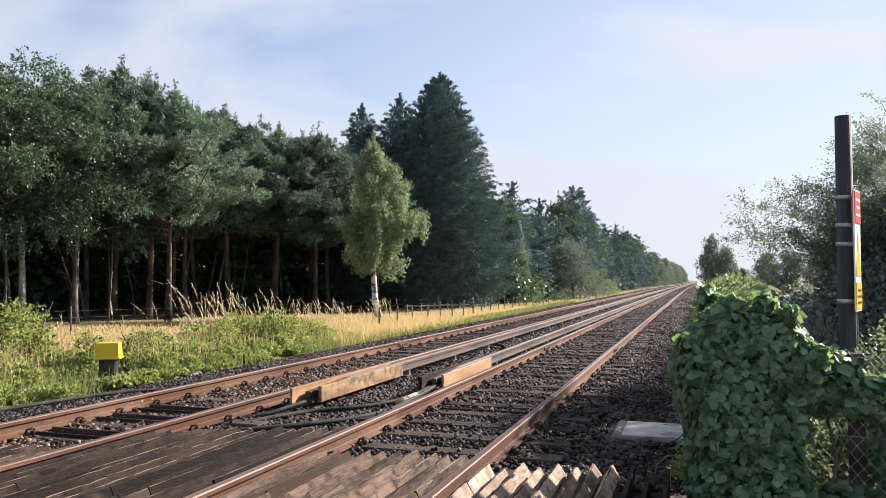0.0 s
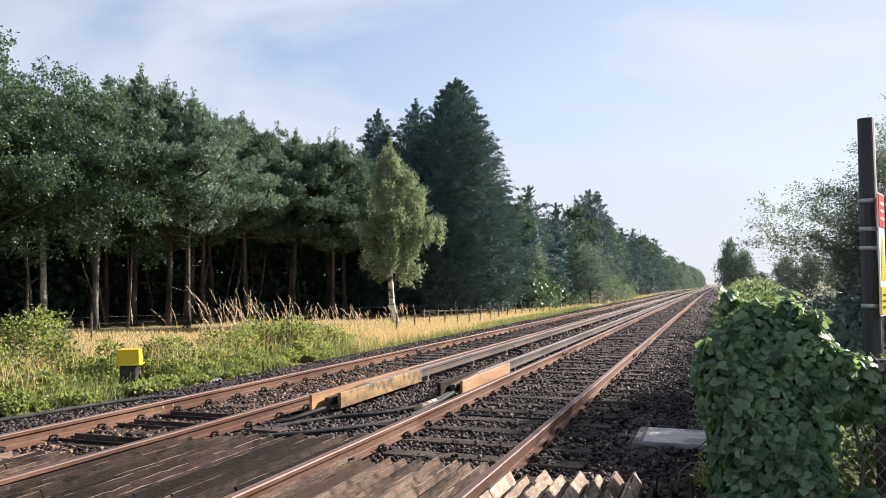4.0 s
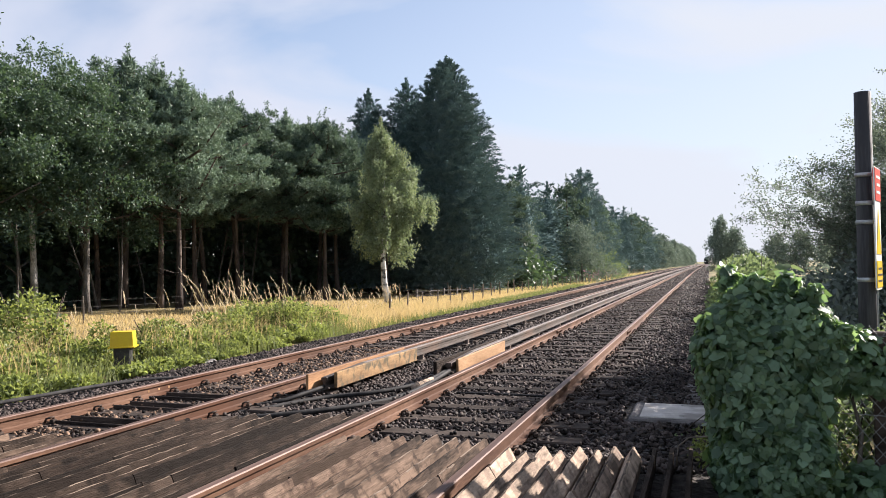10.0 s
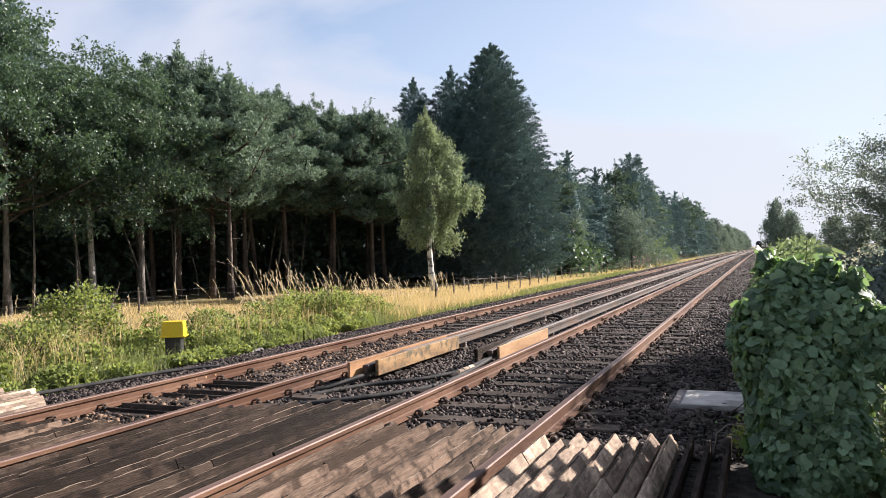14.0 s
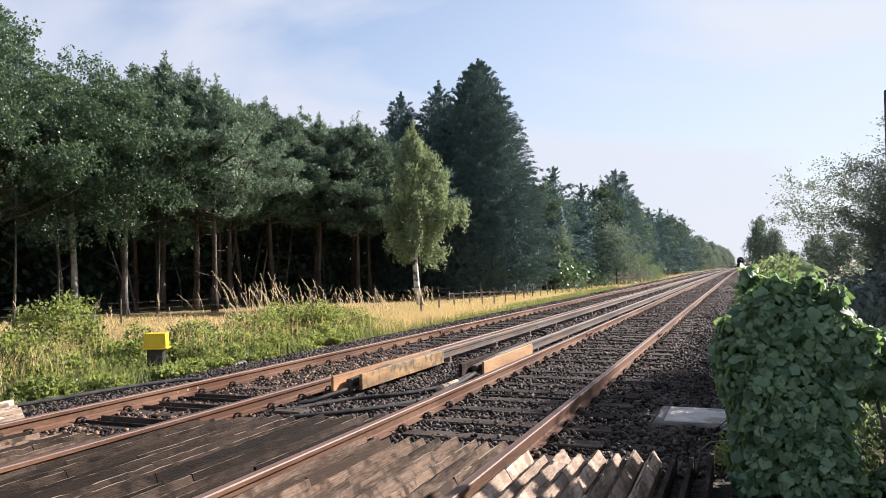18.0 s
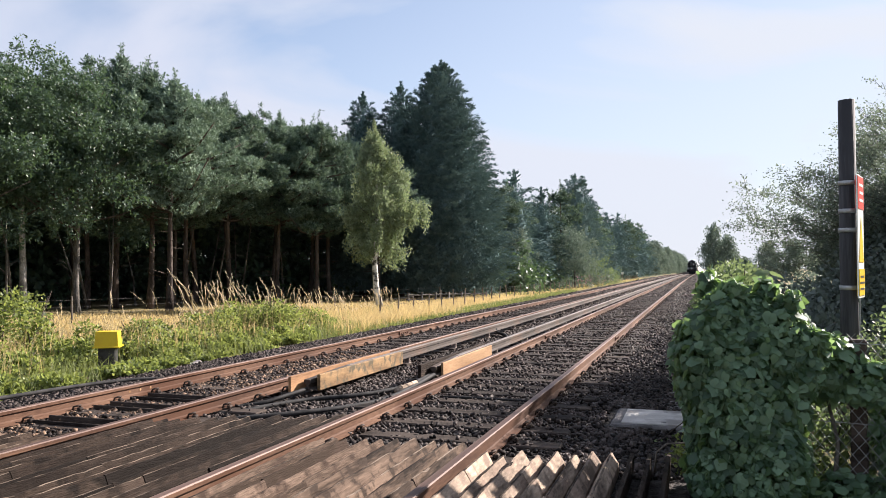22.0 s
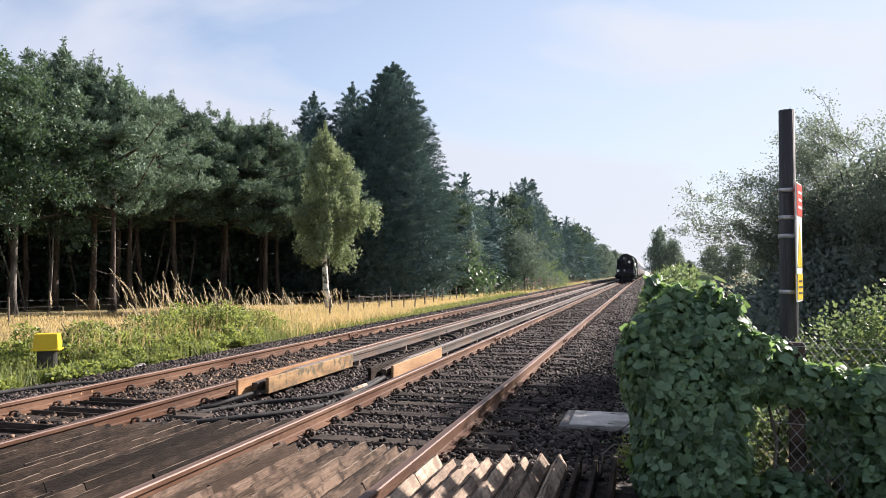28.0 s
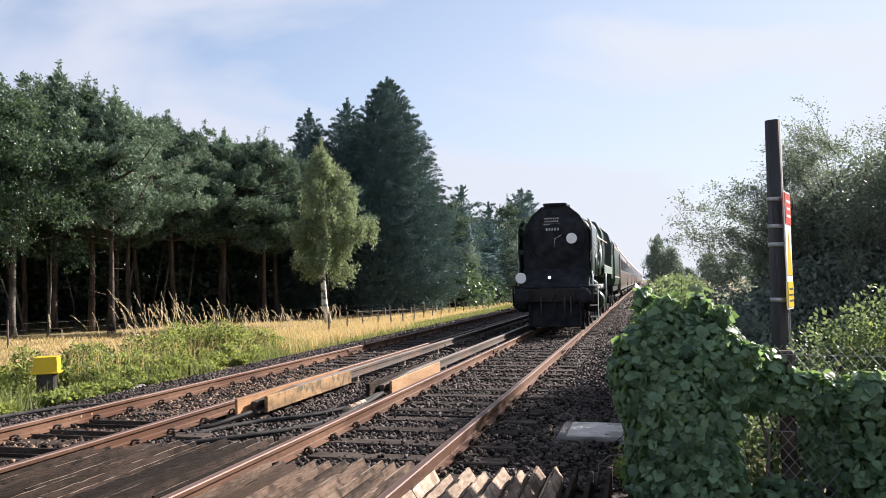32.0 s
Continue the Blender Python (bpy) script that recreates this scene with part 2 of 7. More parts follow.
M_SLEEPER = surface("creosoted_sleeper", (0.015, 0.012, 0.0105), (0.072, 0.057, 0.048), 4, 0.85, 0.6, fine=70, stretch=(0.25, 1, 1), each=0.35, spec=0.1)
M_CLIP = surface("rail_clip_iron", (0.020, 0.014, 0.011), (0.075, 0.048, 0.034), 12, 0.7, 0.3, 0.3, each=0.2)
M_GUARD = surface("weathered_guard_timber", (0.11, 0.085, 0.066), (0.50, 0.39, 0.295), 5, 0.85, 1.0, fine=38, stretch=(1.4, 0.25, 1), each=0.25, spots=(0.22, 0.165, 0.128), spot_scale=8, spec=0.1, bump_dist=0.015)
# worn ridge tops; the sun they catch is put into this paler colour
M_GUARD_TOP = surface("worn_sun_edged_ridge", (0.016, 0.0115, 0.009), (0.22, 0.17, 0.13), 5, 0.85, 0.9, fine=60, stretch=(1, 0.35, 1), each=0.5, spots=(0.03, 0.022, 0.017), spot_scale=5, spec=0.1)
M_GUARD_MID = surface("scuffed_guard_timber", (0.013, 0.009, 0.0068), (0.062, 0.044, 0.033), 3, 0.8, 1.0, fine=120, stretch=(2, 0.10, 1), each=0.5, spots=(0.017, 0.012, 0.009), spot_scale=4, spec=0.1, bump_dist=0.02)
M_GUARD_WARM = surface("brown_guard_timber", (0.016, 0.011, 0.008), (0.165, 0.115, 0.084), 4, 0.85, 1.0, fine=38, stretch=(2, 0.16, 1), each=0.35, spots=(0.04, 0.028, 0.021), spot_scale=10, spec=0.1, bump_dist=0.015)
M_GUARD_PALE = surface("pale_guard_timber", (0.040, 0.0285, 0.0212), (0.20, 0.142, 0.107), 3, 0.9, 1.0, fine=90, stretch=(2, 0.12, 1), each=0.45, spots=(0.055, 0.038, 0.029), spot_scale=5, spec=0.08, bump_dist=0.015)
M_GUARD_DARK = surface("tarred_guard_timber", (0.010, 0.0072, 0.0055), (0.046, 0.0325, 0.024), 3, 0.8, 1.0, fine=120, stretch=(2, 0.10, 1), each=0.5, spots=(0.010, 0.0072, 0.0056), spot_scale=4, spec=0.1, bump_dist=0.02)
M_BOARD = surface("new_guard_board", (0.204, 0.1105, 0.04675), (0.374, 0.2295, 0.119), 4, 0.75, 0.3, fine=60, stretch=(1, 0.15, 1), each=0.2)
M_BOARD_DARK = surface("worn_guard_board", (0.1445, 0.085, 0.03825), (0.306, 0.1913, 0.08925), 6, 0.8, 0.6, fine=60, stretch=(1, 0.3, 1), spots=(0.09, 0.07, 0.04), spot_scale=7)
M_CABLE = surface("black_cable", (0.015, 0.015, 0.016), (0.045, 0.043, 0.042), 6, 0.7, 0.2, spec=0.15)
M_CABLE_GREY = surface("dusty_cable", (0.027, 0.027, 0.0279), (0.0585, 0.05625, 0.054), 6, 0.8, 0.2, spec=0.12)
M_POT = surface("insulator_ceramic", (0.16, 0.12, 0.10), (0.34, 0.28, 0.24), 8, 0.4, 0.1)
M_CONC = surface("pale_concrete", (0.40, 0.375, 0.35), (0.66, 0.63, 0.60), 3, 0.85, 0.4, fine=80, spots=(0.28, 0.26, 0.24), spot_scale=2.2)
M_CONC_DARK = surface("stained_concrete", (0.075, 0.07, 0.068), (0.19, 0.175, 0.17), 4, 0.9, 0.6, fine=60)
M_YELLOW = surface("yellow_cabinet_paint", (0.561, 0.391, 0.0102), (0.697, 0.51, 0.0255), 3, 0.45, 0.1, spots=(0.55, 0.37, 0.02), spot_scale=3)
M_LABEL = surface("pale_label", (0.75, 0.72, 0.5), (0.85, 0.82, 0.62), 10, 0.5, 0)
M_BLACK = surface("black_plastic", (0.012, 0.012, 0.012), (0.045, 0.045, 0.045), 8, 0.5, 0.2)
M_POLE = surface("tarred_pole_wood", (0.032, 0.033, 0.037), (0.088, 0.087, 0.092), 5, 0.8, 0.6, fine=60, stretch=(1, 1, 0.08))
M_BAND = surface("galvanised_band", (0.28, 0.29, 0.30), (0.45, 0.46, 0.47), 12, 0.45, 0.1, 0.6)
M_WHITE = surface("white_sign_enamel", (0.72, 0.72, 0.70), (0.84, 0.84, 0.82), 4, 0.4, 0.05)
M_RED = surface("red_sign_enamel", (0.55, 0.05, 0.035), (0.68, 0.08, 0.05), 4, 0.4, 0.05)
M_SIGN_YEL = surface("yellow_sign_enamel", (0.72, 0.46, 0.01), (0.82, 0.56, 0.02), 4, 0.4, 0.05)
M_WIRE = surface("galvanised_wire", (0.17, 0.18, 0.185), (0.36, 0.37, 0.38), 20, 0.5, 0.1, 0.5)
M_POST = surface("weathered_fence_post", (0.09, 0.075, 0.06), (0.26, 0.22, 0.18), 6, 0.85, 0.5, fine=70, stretch=(1, 1, 0.15), each=0.3)
M_BARK = surface("pine_bark", (0.026, 0.0205, 0.0175), (0.118, 0.09, 0.074), 3, 0.9, 1.0, fine=24, stretch=(1, 1, 0.3), bump_dist=0.03)
M_BARK_GREY = surface("grey_bark", (0.045, 0.041, 0.036), (0.19, 0.17, 0.15), 3, 0.9, 1.0, fine=24, stretch=(1, 1, 0.4), bump_dist=0.03)
M_BARK_PALE = surface("pale_oak_bark", (0.12, 0.112, 0.10), (0.42, 0.40, 0.37), 3, 0.9, 1.0, fine=24, stretch=(1, 1, 0.4), bump_dist=0.03)
M_BARK_BIRCH = surface("birch_bark", (0.45, 0.43, 0.40), (0.74, 0.72, 0.68), 3, 0.7, 0.4, fine=30, stretch=(1, 1, 2.5), spots=(0.05, 0.045, 0.04), spot_scale=3.5)
M_PINE = foliage("pine_needles", (0.026, 0.054, 0.047), (0.235, 0.315, 0.235), (0.22, 0.31, 0.14), 0.6, 0.18, 0.15, 0.5, 0.45)
M_SPRUCE = foliage("cypress_sprays", (0.056, 0.100, 0.104), (0.205, 0.28, 0.27), (0.12, 0.17, 0.12), 0.85, 0.10, 0.03, 0.2)
M_OAK = foliage("oak_leaves", (0.019, 0.040, 0.033), (0.092, 0.138, 0.092), (0.17, 0.28, 0.08), 0.45, 0.24, 0.3)
M_BIRCH = foliage("birch_leaves", (0.075, 0.105, 0.070), (0.30, 0.35, 0.215), (0.40, 0.50, 0.20), 0.55, 0.34, 0.2)
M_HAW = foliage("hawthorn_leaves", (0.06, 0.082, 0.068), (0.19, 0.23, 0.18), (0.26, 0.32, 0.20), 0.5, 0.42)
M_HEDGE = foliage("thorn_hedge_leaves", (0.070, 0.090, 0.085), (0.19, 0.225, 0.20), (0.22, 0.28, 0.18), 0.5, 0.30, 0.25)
M_BRAMBLE = foliage("bramble_leaves", (0.014, 0.030, 0.010), (0.225, 0.265, 0.088), (0.54, 0.62, 0.13), 0.45, 0.38, 0.25, 1.2)
M_BRAMBLE_DEEP = foliage("boundary_bramble_leaves", (0.042, 0.075, 0.038), (0.20, 0.26, 0.125), (0.36, 0.46, 0.17), 0.55, 0.32, 0.15, 0.8)
M_WILLOW = foliage("sallow_and_hazed_tree_leaves", (0.085, 0.12, 0.10), (0.30, 0.36, 0.285), (0.18, 0.23, 0.15), 0.7, 0.24, 0.06)
M_IVY = foliage("ivy_leaves", (0.042, 0.084, 0.055), (0.19, 0.295, 0.185), (0.36, 0.54, 0.12), 0.48, 0.40, 0.38, 0.9)
M_DRY = foliage("dry_grass", (0.33, 0.25, 0.118), (0.64, 0.50, 0.265), (0.72, 0.55, 0.23), 0.7, 0.45)
M_PLUME = foliage("grass_plumes", (0.48, 0.39, 0.24), (0.74, 0.63, 0.44), (0.65, 0.55, 0.38), 0.7, 0.4)
M_GREEN_GRASS = foliage("green_grass", (0.05, 0.072, 0.025), (0.215, 0.24, 0.095), (0.38, 0.44, 0.10), 0.6, 0.36)
M_PINK = foliage("willowherb_flowers", (0.30, 0.16, 0.20), (0.48, 0.30, 0.34), (0.5, 0.2, 0.3), 0.6, 0.3)
M_LOCO = surface("dark_green_loco_paint", (0.010, 0.024, 0.018), (0.022, 0.048, 0.036), 2, 0.24, 0.05, spec=0.5)
M_LOCO_BLACK = surface("sooty_black_paint", (0.013, 0.014, 0.017), (0.032, 0.034, 0.040), 4, 0.7, 0.1, fine=40, spec=0.08)
M_BOARD_RUST = surface("rust_stained_board", (0.17, 0.085, 0.036), (0.36, 0.20, 0.095), 4, 0.75, 0.3, fine=60, stretch=(1, 0.15, 1), each=0.2)
M_MAROON = surface("maroon_coach_paint", (0.070, 0.046, 0.047), (0.115, 0.080, 0.080), 1.2, 0.28, 0.05, spots=(0.095, 0.06, 0.06), spot_scale=0.5, spec=0.6)
M_ROOF = surface("grey_coach_roof", (0.16, 0.16, 0.165), (0.30, 0.30, 0.30), 1.2, 0.6, 0.1, stretch=(1, 0.3, 1))
M_BEAM = surface("red_buffer_beam", (0.008, 0.006, 0.0065), (0.018, 0.0085, 0.0085), 4, 0.5, 0.1)
M_STEEL = surface("bright_rod_steel", (0.32, 0.32, 0.33), (0.55, 0.55, 0.56), 6, 0.35, 0.1, 0.8)
M_UNDER = surface("coach_underframe", (0.012, 0.011, 0.010), (0.05, 0.045, 0.04), 5, 0.8, 0.2)
M_CREAM = surface("pale_lining", (0.5, 0.42, 0.22), (0.62, 0.53, 0.3), 4, 0.5, 0)
M_LAMP = glow("lamp_glow", (1.0, 0.97, 0.9), 8.0)
M_DISC = surface("white_headcode_disc", (0.76, 0.77, 0.78), (0.86, 0.86, 0.86), 6, 0.5, 0.05)
M_GLASS = window_glass("coach_window_glass")
# loco green made paler to stand for sun on the valance
M_VALANCE = surface("sunlit_valance_green", (0.10, 0.15, 0.12), (0.19, 0.26, 0.215), 3, 0.35, 0.05, spec=0.5)
M_LETTER = surface("dull_pale_lettering", (0.30, 0.32, 0.33), (0.44, 0.46, 0.47), 8, 0.6, 0)

# ---- building helpers ----
class Geo:
    """Vertices and faces of one part."""

    def __init__(self):
        self.v, self.f, self.mi = [], [], []

    def add(self, verts, faces, mi=0):
        o = len(self.v)
        self.v.extend([tuple(p) for p in verts])
        self.f.extend([tuple(o + i for i in f) for f in faces])
        self.mi.extend([mi] * len(faces))
        return self

    def box(self, c, s, b=0.0, m=None, mi=0):
        """A box of centre c and size s with chamfered edges."""
        h = [x / 2 for x in s]
        b = min(b, *[x * 0.98 for x in h])
        if b <= 0:
            vs = [Vector((c[0] + i * h[0], c[1] + j * h[1], c[2] + k * h[2])) for i in (-1, 1) for j in (-1, 1) for k in (-1, 1)]
            fs = [(0, 1, 3, 2), (4, 6, 7, 5), (0, 4, 5, 1), (2, 3, 7, 6), (0, 2, 6, 4), (1, 5, 7, 3)]
        else:
            vs, key, fs = [], {}, []
            for i in (-1, 1):
                for j in (-1, 1):
                    for k in (-1, 1):
                        for a in range(3):
                            e = [h[0] - b, h[1] - b, h[2] - b]
                            e[a] = h[a]
                            key[(i, j, k, a)] = len(vs)
                            vs.append(Vector((c[0] + i * e[0], c[1] + j * e[1], c[2] + k * e[2])))
            for s_ in (-1, 1):
                fs.append([key[(s_, j, k, 0)] for j, k in ((-1, -1), (1, -1), (1, 1), (-1, 1))][::s_])
                fs.append([key[(i, s_, k, 1)] for i, k in ((-1, -1), (-1, 1), (1, 1), (1, -1))][::s_])
                fs.append([key[(i, j, s_, 2)] for i, j in ((-1, -1), (1, -1), (1, 1), (-1, 1))][::s_])
                for q in (-1, 1):
                    fs.append([key[(-1, s_, q, 1)], key[(1, s_, q, 1)], key[(1, s_, q, 2)], key[(-1, s_, q, 2)]])
                    fs.append([key[(s_, -1, q, 0)], key[(s_, 1, q, 0)], key[(s_, 1, q, 2)], key[(s_, -1, q, 2)]])
                    fs.append([key[(s_, q, -1, 0)], key[(s_, q, 1, 0)], key[(s_, q, 1, 1)], key[(s_, q, -1, 1)]])
                    for r in (-1, 1):
                        fs.append([key[(s_, q, r, 0)], key[(s_, q, r, 1)], key[(s_, q, r, 2)]])
        if m is not None:
            vs = [m @ p for p in vs]
        return self.add(vs, fs, mi)

    def tube(self, pts, radii, n=8, caps=True, mi=0):
        """A tapered tube along points."""
        pts = [Vector(p) for p in pts]
        if not hasattr(radii, "__len__"):
            radii = [radii] * len(pts)
        rings, side = [], None
        for i, p in enumerate(pts):
            d = (pts[min(i + 1, len(pts) - 1)] - pts[max(i - 1, 0)]).normalized()
            if side is None:
                side = d.orthogonal().normalized()
            side = (side - d * side.dot(d)).normalized()
            up = d.cross(side)
            rings.append([p + (side * math.cos(2 * math.pi * k / n) + up * math.sin(2 * math.pi * k / n)) * radii[i] for k in range(n)])
        fs = [(i * n + k, i * n + (k + 1) % n, (i + 1) * n + (k + 1) % n, (i + 1) * n + k) for i in range(len(pts) - 1) for k in range(n)]
        if caps:
            fs += [tuple(range(n))[::-1], tuple(range((len(pts) - 1) * n, len(pts) * n))]
        return self.add([v for r in rings for v in r], fs, mi)

    def lathe(self, profile, c, axis="z", n=24, mi=0):
        """Profile rows (radius, along) turned round an axis through c."""
        vs = []
        for r, a in profile:
            for k in range(n):
                u, w = r * math.cos(2 * math.pi * k / n), r * math.sin(2 * math.pi * k / n)
                p = {"x": (a, u, w), "y": (u, a, w), "z": (u, w, a)}[axis]
                vs.append((c[0] + p[0], c[1] + p[1], c[2] + p[2]))
        rows = len(profile)
        fs = [(i * n + k, i * n + (k + 1) % n, (i + 1) * n + (k + 1) % n, (i + 1) * n + k) for i in range(rows - 1) for k in range(n)]
        fs += [tuple(range(n))[::-1], tuple(range((rows - 1) * n, rows * n))]
        return self.add(vs, fs, mi)

    def extrude_y(self, poly, y0, y1, mi=None, caps=True):
        """A cross-section of (x, z) drawn out along y; mi gives a material for each side."""
        n = len(poly)
        vs = [(x, y0, z) for x, z in poly] + [(x, y1, z) for x, z in poly]
        for k in range(n):
            q = (k + 1) % n
            self.add([vs[k], vs[q], vs[n + q], vs[n + k]], [(0, 1, 2, 3)], mi[k] if mi else 0)
        if caps:
            self.add(vs, [tuple(range(n))[::-1], tuple(range(n, 2 * n))])
        return self


def mesh_of(name, geo, mats, smooth=False):
    me = bpy.data.meshes.new(name)
    me.from_pydata(geo.v, [], geo.f)
    for m in mats if isinstance(mats, (list, tuple)) else [mats]:
        me.materials.append(m)
    me.polygons.foreach_set("material_index", geo.mi)
    if smooth:
        me.polygons.foreach_set("use_smooth", [True] * len(geo.f))
    me.update()
    return me


def part(name, geo, material, parent=None, label="", smooth=False):
    ob = new(name, geo if isinstance(geo, bpy.types.Mesh) else mesh_of(name, geo, material, smooth))
    if parent is not None:
        ob.parent = parent
    return tagged(ob, label)


def thing(name, m, label, category, group="", kind=""):
    ob = new(name)
    ob.empty_display_size = 0.2
    ob.matrix_basis = m
    return tagged(ob, label, category, group, kind)


def array_mesh(name, verts, faces_per, mats, mat_index=None):
    """A mesh from an array of (pieces, corners, 3) and one face list that each piece repeats."""
    verts = np.asarray(verts, dtype=np.float32)
    count, corners = verts.shape[:2]
    me = bpy.data.meshes.new(name)
    me.vertices.add(count * corners)
    me.vertices.foreach_set("co", verts.reshape(-1))
    sizes = [len(f) for f in faces_per]
    loop = np.array([i for f in faces_per for i in f], dtype=np.int32)
    loops = (loop[None, :] + (np.arange(count, dtype=np.int32) * corners)[:, None]).reshape(-1)
    me.loops.add(len(loops))
    me.loops.foreach_set("vertex_index", loops)
    totals = np.tile(np.array(sizes, dtype=np.int32), count)
    starts = np.concatenate([[0], np.cumsum(totals)[:-1]]).astype(np.int32)
    me.polygons.add(len(totals))
    me.polygons.foreach_set("loop_start", starts)
    me.polygons.foreach_set("loop_total", totals)
    for m in mats if isinstance(mats, (list, tuple)) else [mats]:
        me.materials.append(m)
    if mat_index is not None:
        me.polygons.foreach_set("material_index", np.repeat(np.asarray(mat_index, dtype=np.int32), len(sizes)))
    me.update(calc_edges=True)
    return me


def unit(a):
    return a / np.maximum(np.linalg.norm(a, axis=-1, keepdims=True), 1e-6)


def leaf_quads(base, way, length, width, rng):
    """Pointed leaves: a diamond from each base along its way."""
    way = unit(way)
    side = unit(np.cross(way, rng.normal(size=way.shape)))
    length, width = np.broadcast_to(length, len(base))[:, None], np.broadcast_to(width, len(base))[:, None]
    mid = base + way * length * 0.45
    return np.stack([base, mid + side * width / 2, base + way * length, mid - side * width / 2], 1)


def in_blobs(blobs, n, rng, shell=0.55):
    """n places and outward ways near the skin of ellipsoids (x, y, z, rx, ry, rz)."""
    blobs = np.asarray(blobs, float)
    area = (blobs[:, 3] * blobs[:, 4] + blobs[:, 4] * blobs[:, 5] + blobs[:, 3] * blobs[:, 5])
    pick = rng.choice(len(blobs), n, p=area / area.sum())
    d = unit(rng.normal(size=(n, 3)))
    r = rng.uniform(shell, 1.06, n)[:, None]
    b = blobs[pick]
    return b[:, :3] + d * r * b[:, 3:], unit(d / np.maximum(b[:, 3:], 0.05))


LEAF = [(0, 1, 2, 3)]


def leaves(name, quads, material, parent=None, label=""):
    ob = new(name, array_mesh(name, quads, LEAF, material))
    if parent is not None:
        ob.parent = parent
    return tagged(ob, label)

# ---- ground and permanent way ----
NEAR_X, FAR_X = -2.465, -5.915      # centre lines of the two tracks
HALF = 0.7525                       # half the distance between rail centres
TRACK_START, TRACK_END = -14.0, 1400.0


def bend(y):
    """How far the line swings to the right at y: barely at first, then behind the far trees."""
    u, b = max(0.0, y - 60.0), max(0.0, y - 430.0)
    return 0.0065 * (u * u / 160 if u < 80 else u - 40) + (0.0005 * b * b if b < 200 else 20 + 0.2 * (b - 200))


STATIONS = [60, 80, 100, 120, 140, 200, 300, 430, 460, 490, 520, 550, 580, 610, 640, 900, TRACK_END]


def along_line(g, poly, y0, mi):
    """A rail's cross-section drawn out along the line from y0 to its end."""
    ys = [y0] + STATIONS
    n = len(poly)
    for a, b in zip(ys, ys[1:]):
        for k in range(n):
            (xa, za), (xb, zb) = poly[k], poly[(k + 1) % n]
            g.add([(xa + bend(a), a, za), (xb + bend(a), a, zb), (xb + bend(b), b, zb), (xa + bend(b), b, za)], [(0, 1, 2, 3)], mi[k])
    g.add([(x, y0, z) for x, z in poly], [tuple(range(n))[::-1]])


def ground_height(x, y):
    bed = -0.62
    left = -0.44 + 0.05 * math.sin(x * 0.31 + y * 0.11) + 0.03 * math.sin(y * 0.53 + x * 0.2)
    if x < -9.6:
        z = left if x < -11.5 else -0.36 + (left + 0.36) * (-9.6 - x) / 1.9
    elif x < -8.4:
        z = -0.36
    elif x < 0.2:
        z = bed
    else:
        z = -0.24 - min(0.2, (x - 0.2) * 0.08) + 0.02 * math.sin(y * 0.9)
    return z


def build_ground():
    xs = [-3500, -1500, -600, -250, -120, -80] + [-60 + 1.5 * i for i in range(32)] + [-11.5, -10.6, -9.6, -8.9, -8.4, -8.3, -4, -0.1, 0.2, 1, 2, 3.5, 5, 8, 12, 20, 40, 80, 200, 600, 1500, 3500]
    xs = sorted(set(xs))
    ys = [-2500, -600, -150, -50] + [-20 + 1.5 * i for i in range(90)] + [125, 150, 190, 240, 320, 450, 700, 1100, 1800, 3000, 4600]
    g = Geo()
    n = len(ys)
    g.v = [(x, y, ground_height(x, y)) for x in xs for y in ys]
    g.f = [(i * n + j, (i + 1) * n + j, (i + 1) * n + j + 1, i * n + j + 1) for i in range(len(xs) - 1) for j in range(n - 1)]
    g.mi = [0] * len(g.f)
    return tagged(part("ground", g, M_SOIL, smooth=True), "dry grassy ground beside the railway line", "ground", kind="structure")


def build_ballast():
    g = Geo()
    section = [(-9.3, -0.60), (-8.5, -0.28), (-7.7, -0.215), (-6.7, -0.205), (-5.2, -0.205), (-4.2, -0.225), (-3.2, -0.205), (-1.7, -0.205), (-0.6, -0.215), (0.15, -0.235), (0.9, -0.45)]
    ys = [TRACK_START + 0.5 * i for i in range(110)] + [42, 50] + STATIONS
    rng = np.random.default_rng(5)
    for y in ys:
        near = -20 < y < 45
        g.v.extend([(x + bend(y) + (rng.normal() * 0.05 if near else 0), y, z + (rng.normal() * 0.010 if near else 0)) for x, z in section])
    n = len(section)
    g.f = [(i * n + k, i * n + k + 1, (i + 1) * n + k + 1, (i + 1) * n + k) for i in range(len(ys) - 1) for k in range(n - 1)]
    g.mi = [0] * len(g.f)
    return tagged(part("ballast", g, M_BALLAST, smooth=True), "bed of dark brown crushed stone ballast", "ballast", kind="structure")


CUBE = np.array([[i, j, k] for i in (-1, 1) for j in (-1, 1) for k in (-1, 1)], float)
CUBE_F = [(0, 1, 3, 2), (4, 6, 7, 5), (0, 4, 5, 1), (2, 3, 7, 6), (0, 2, 6, 4), (1, 5, 7, 3)]


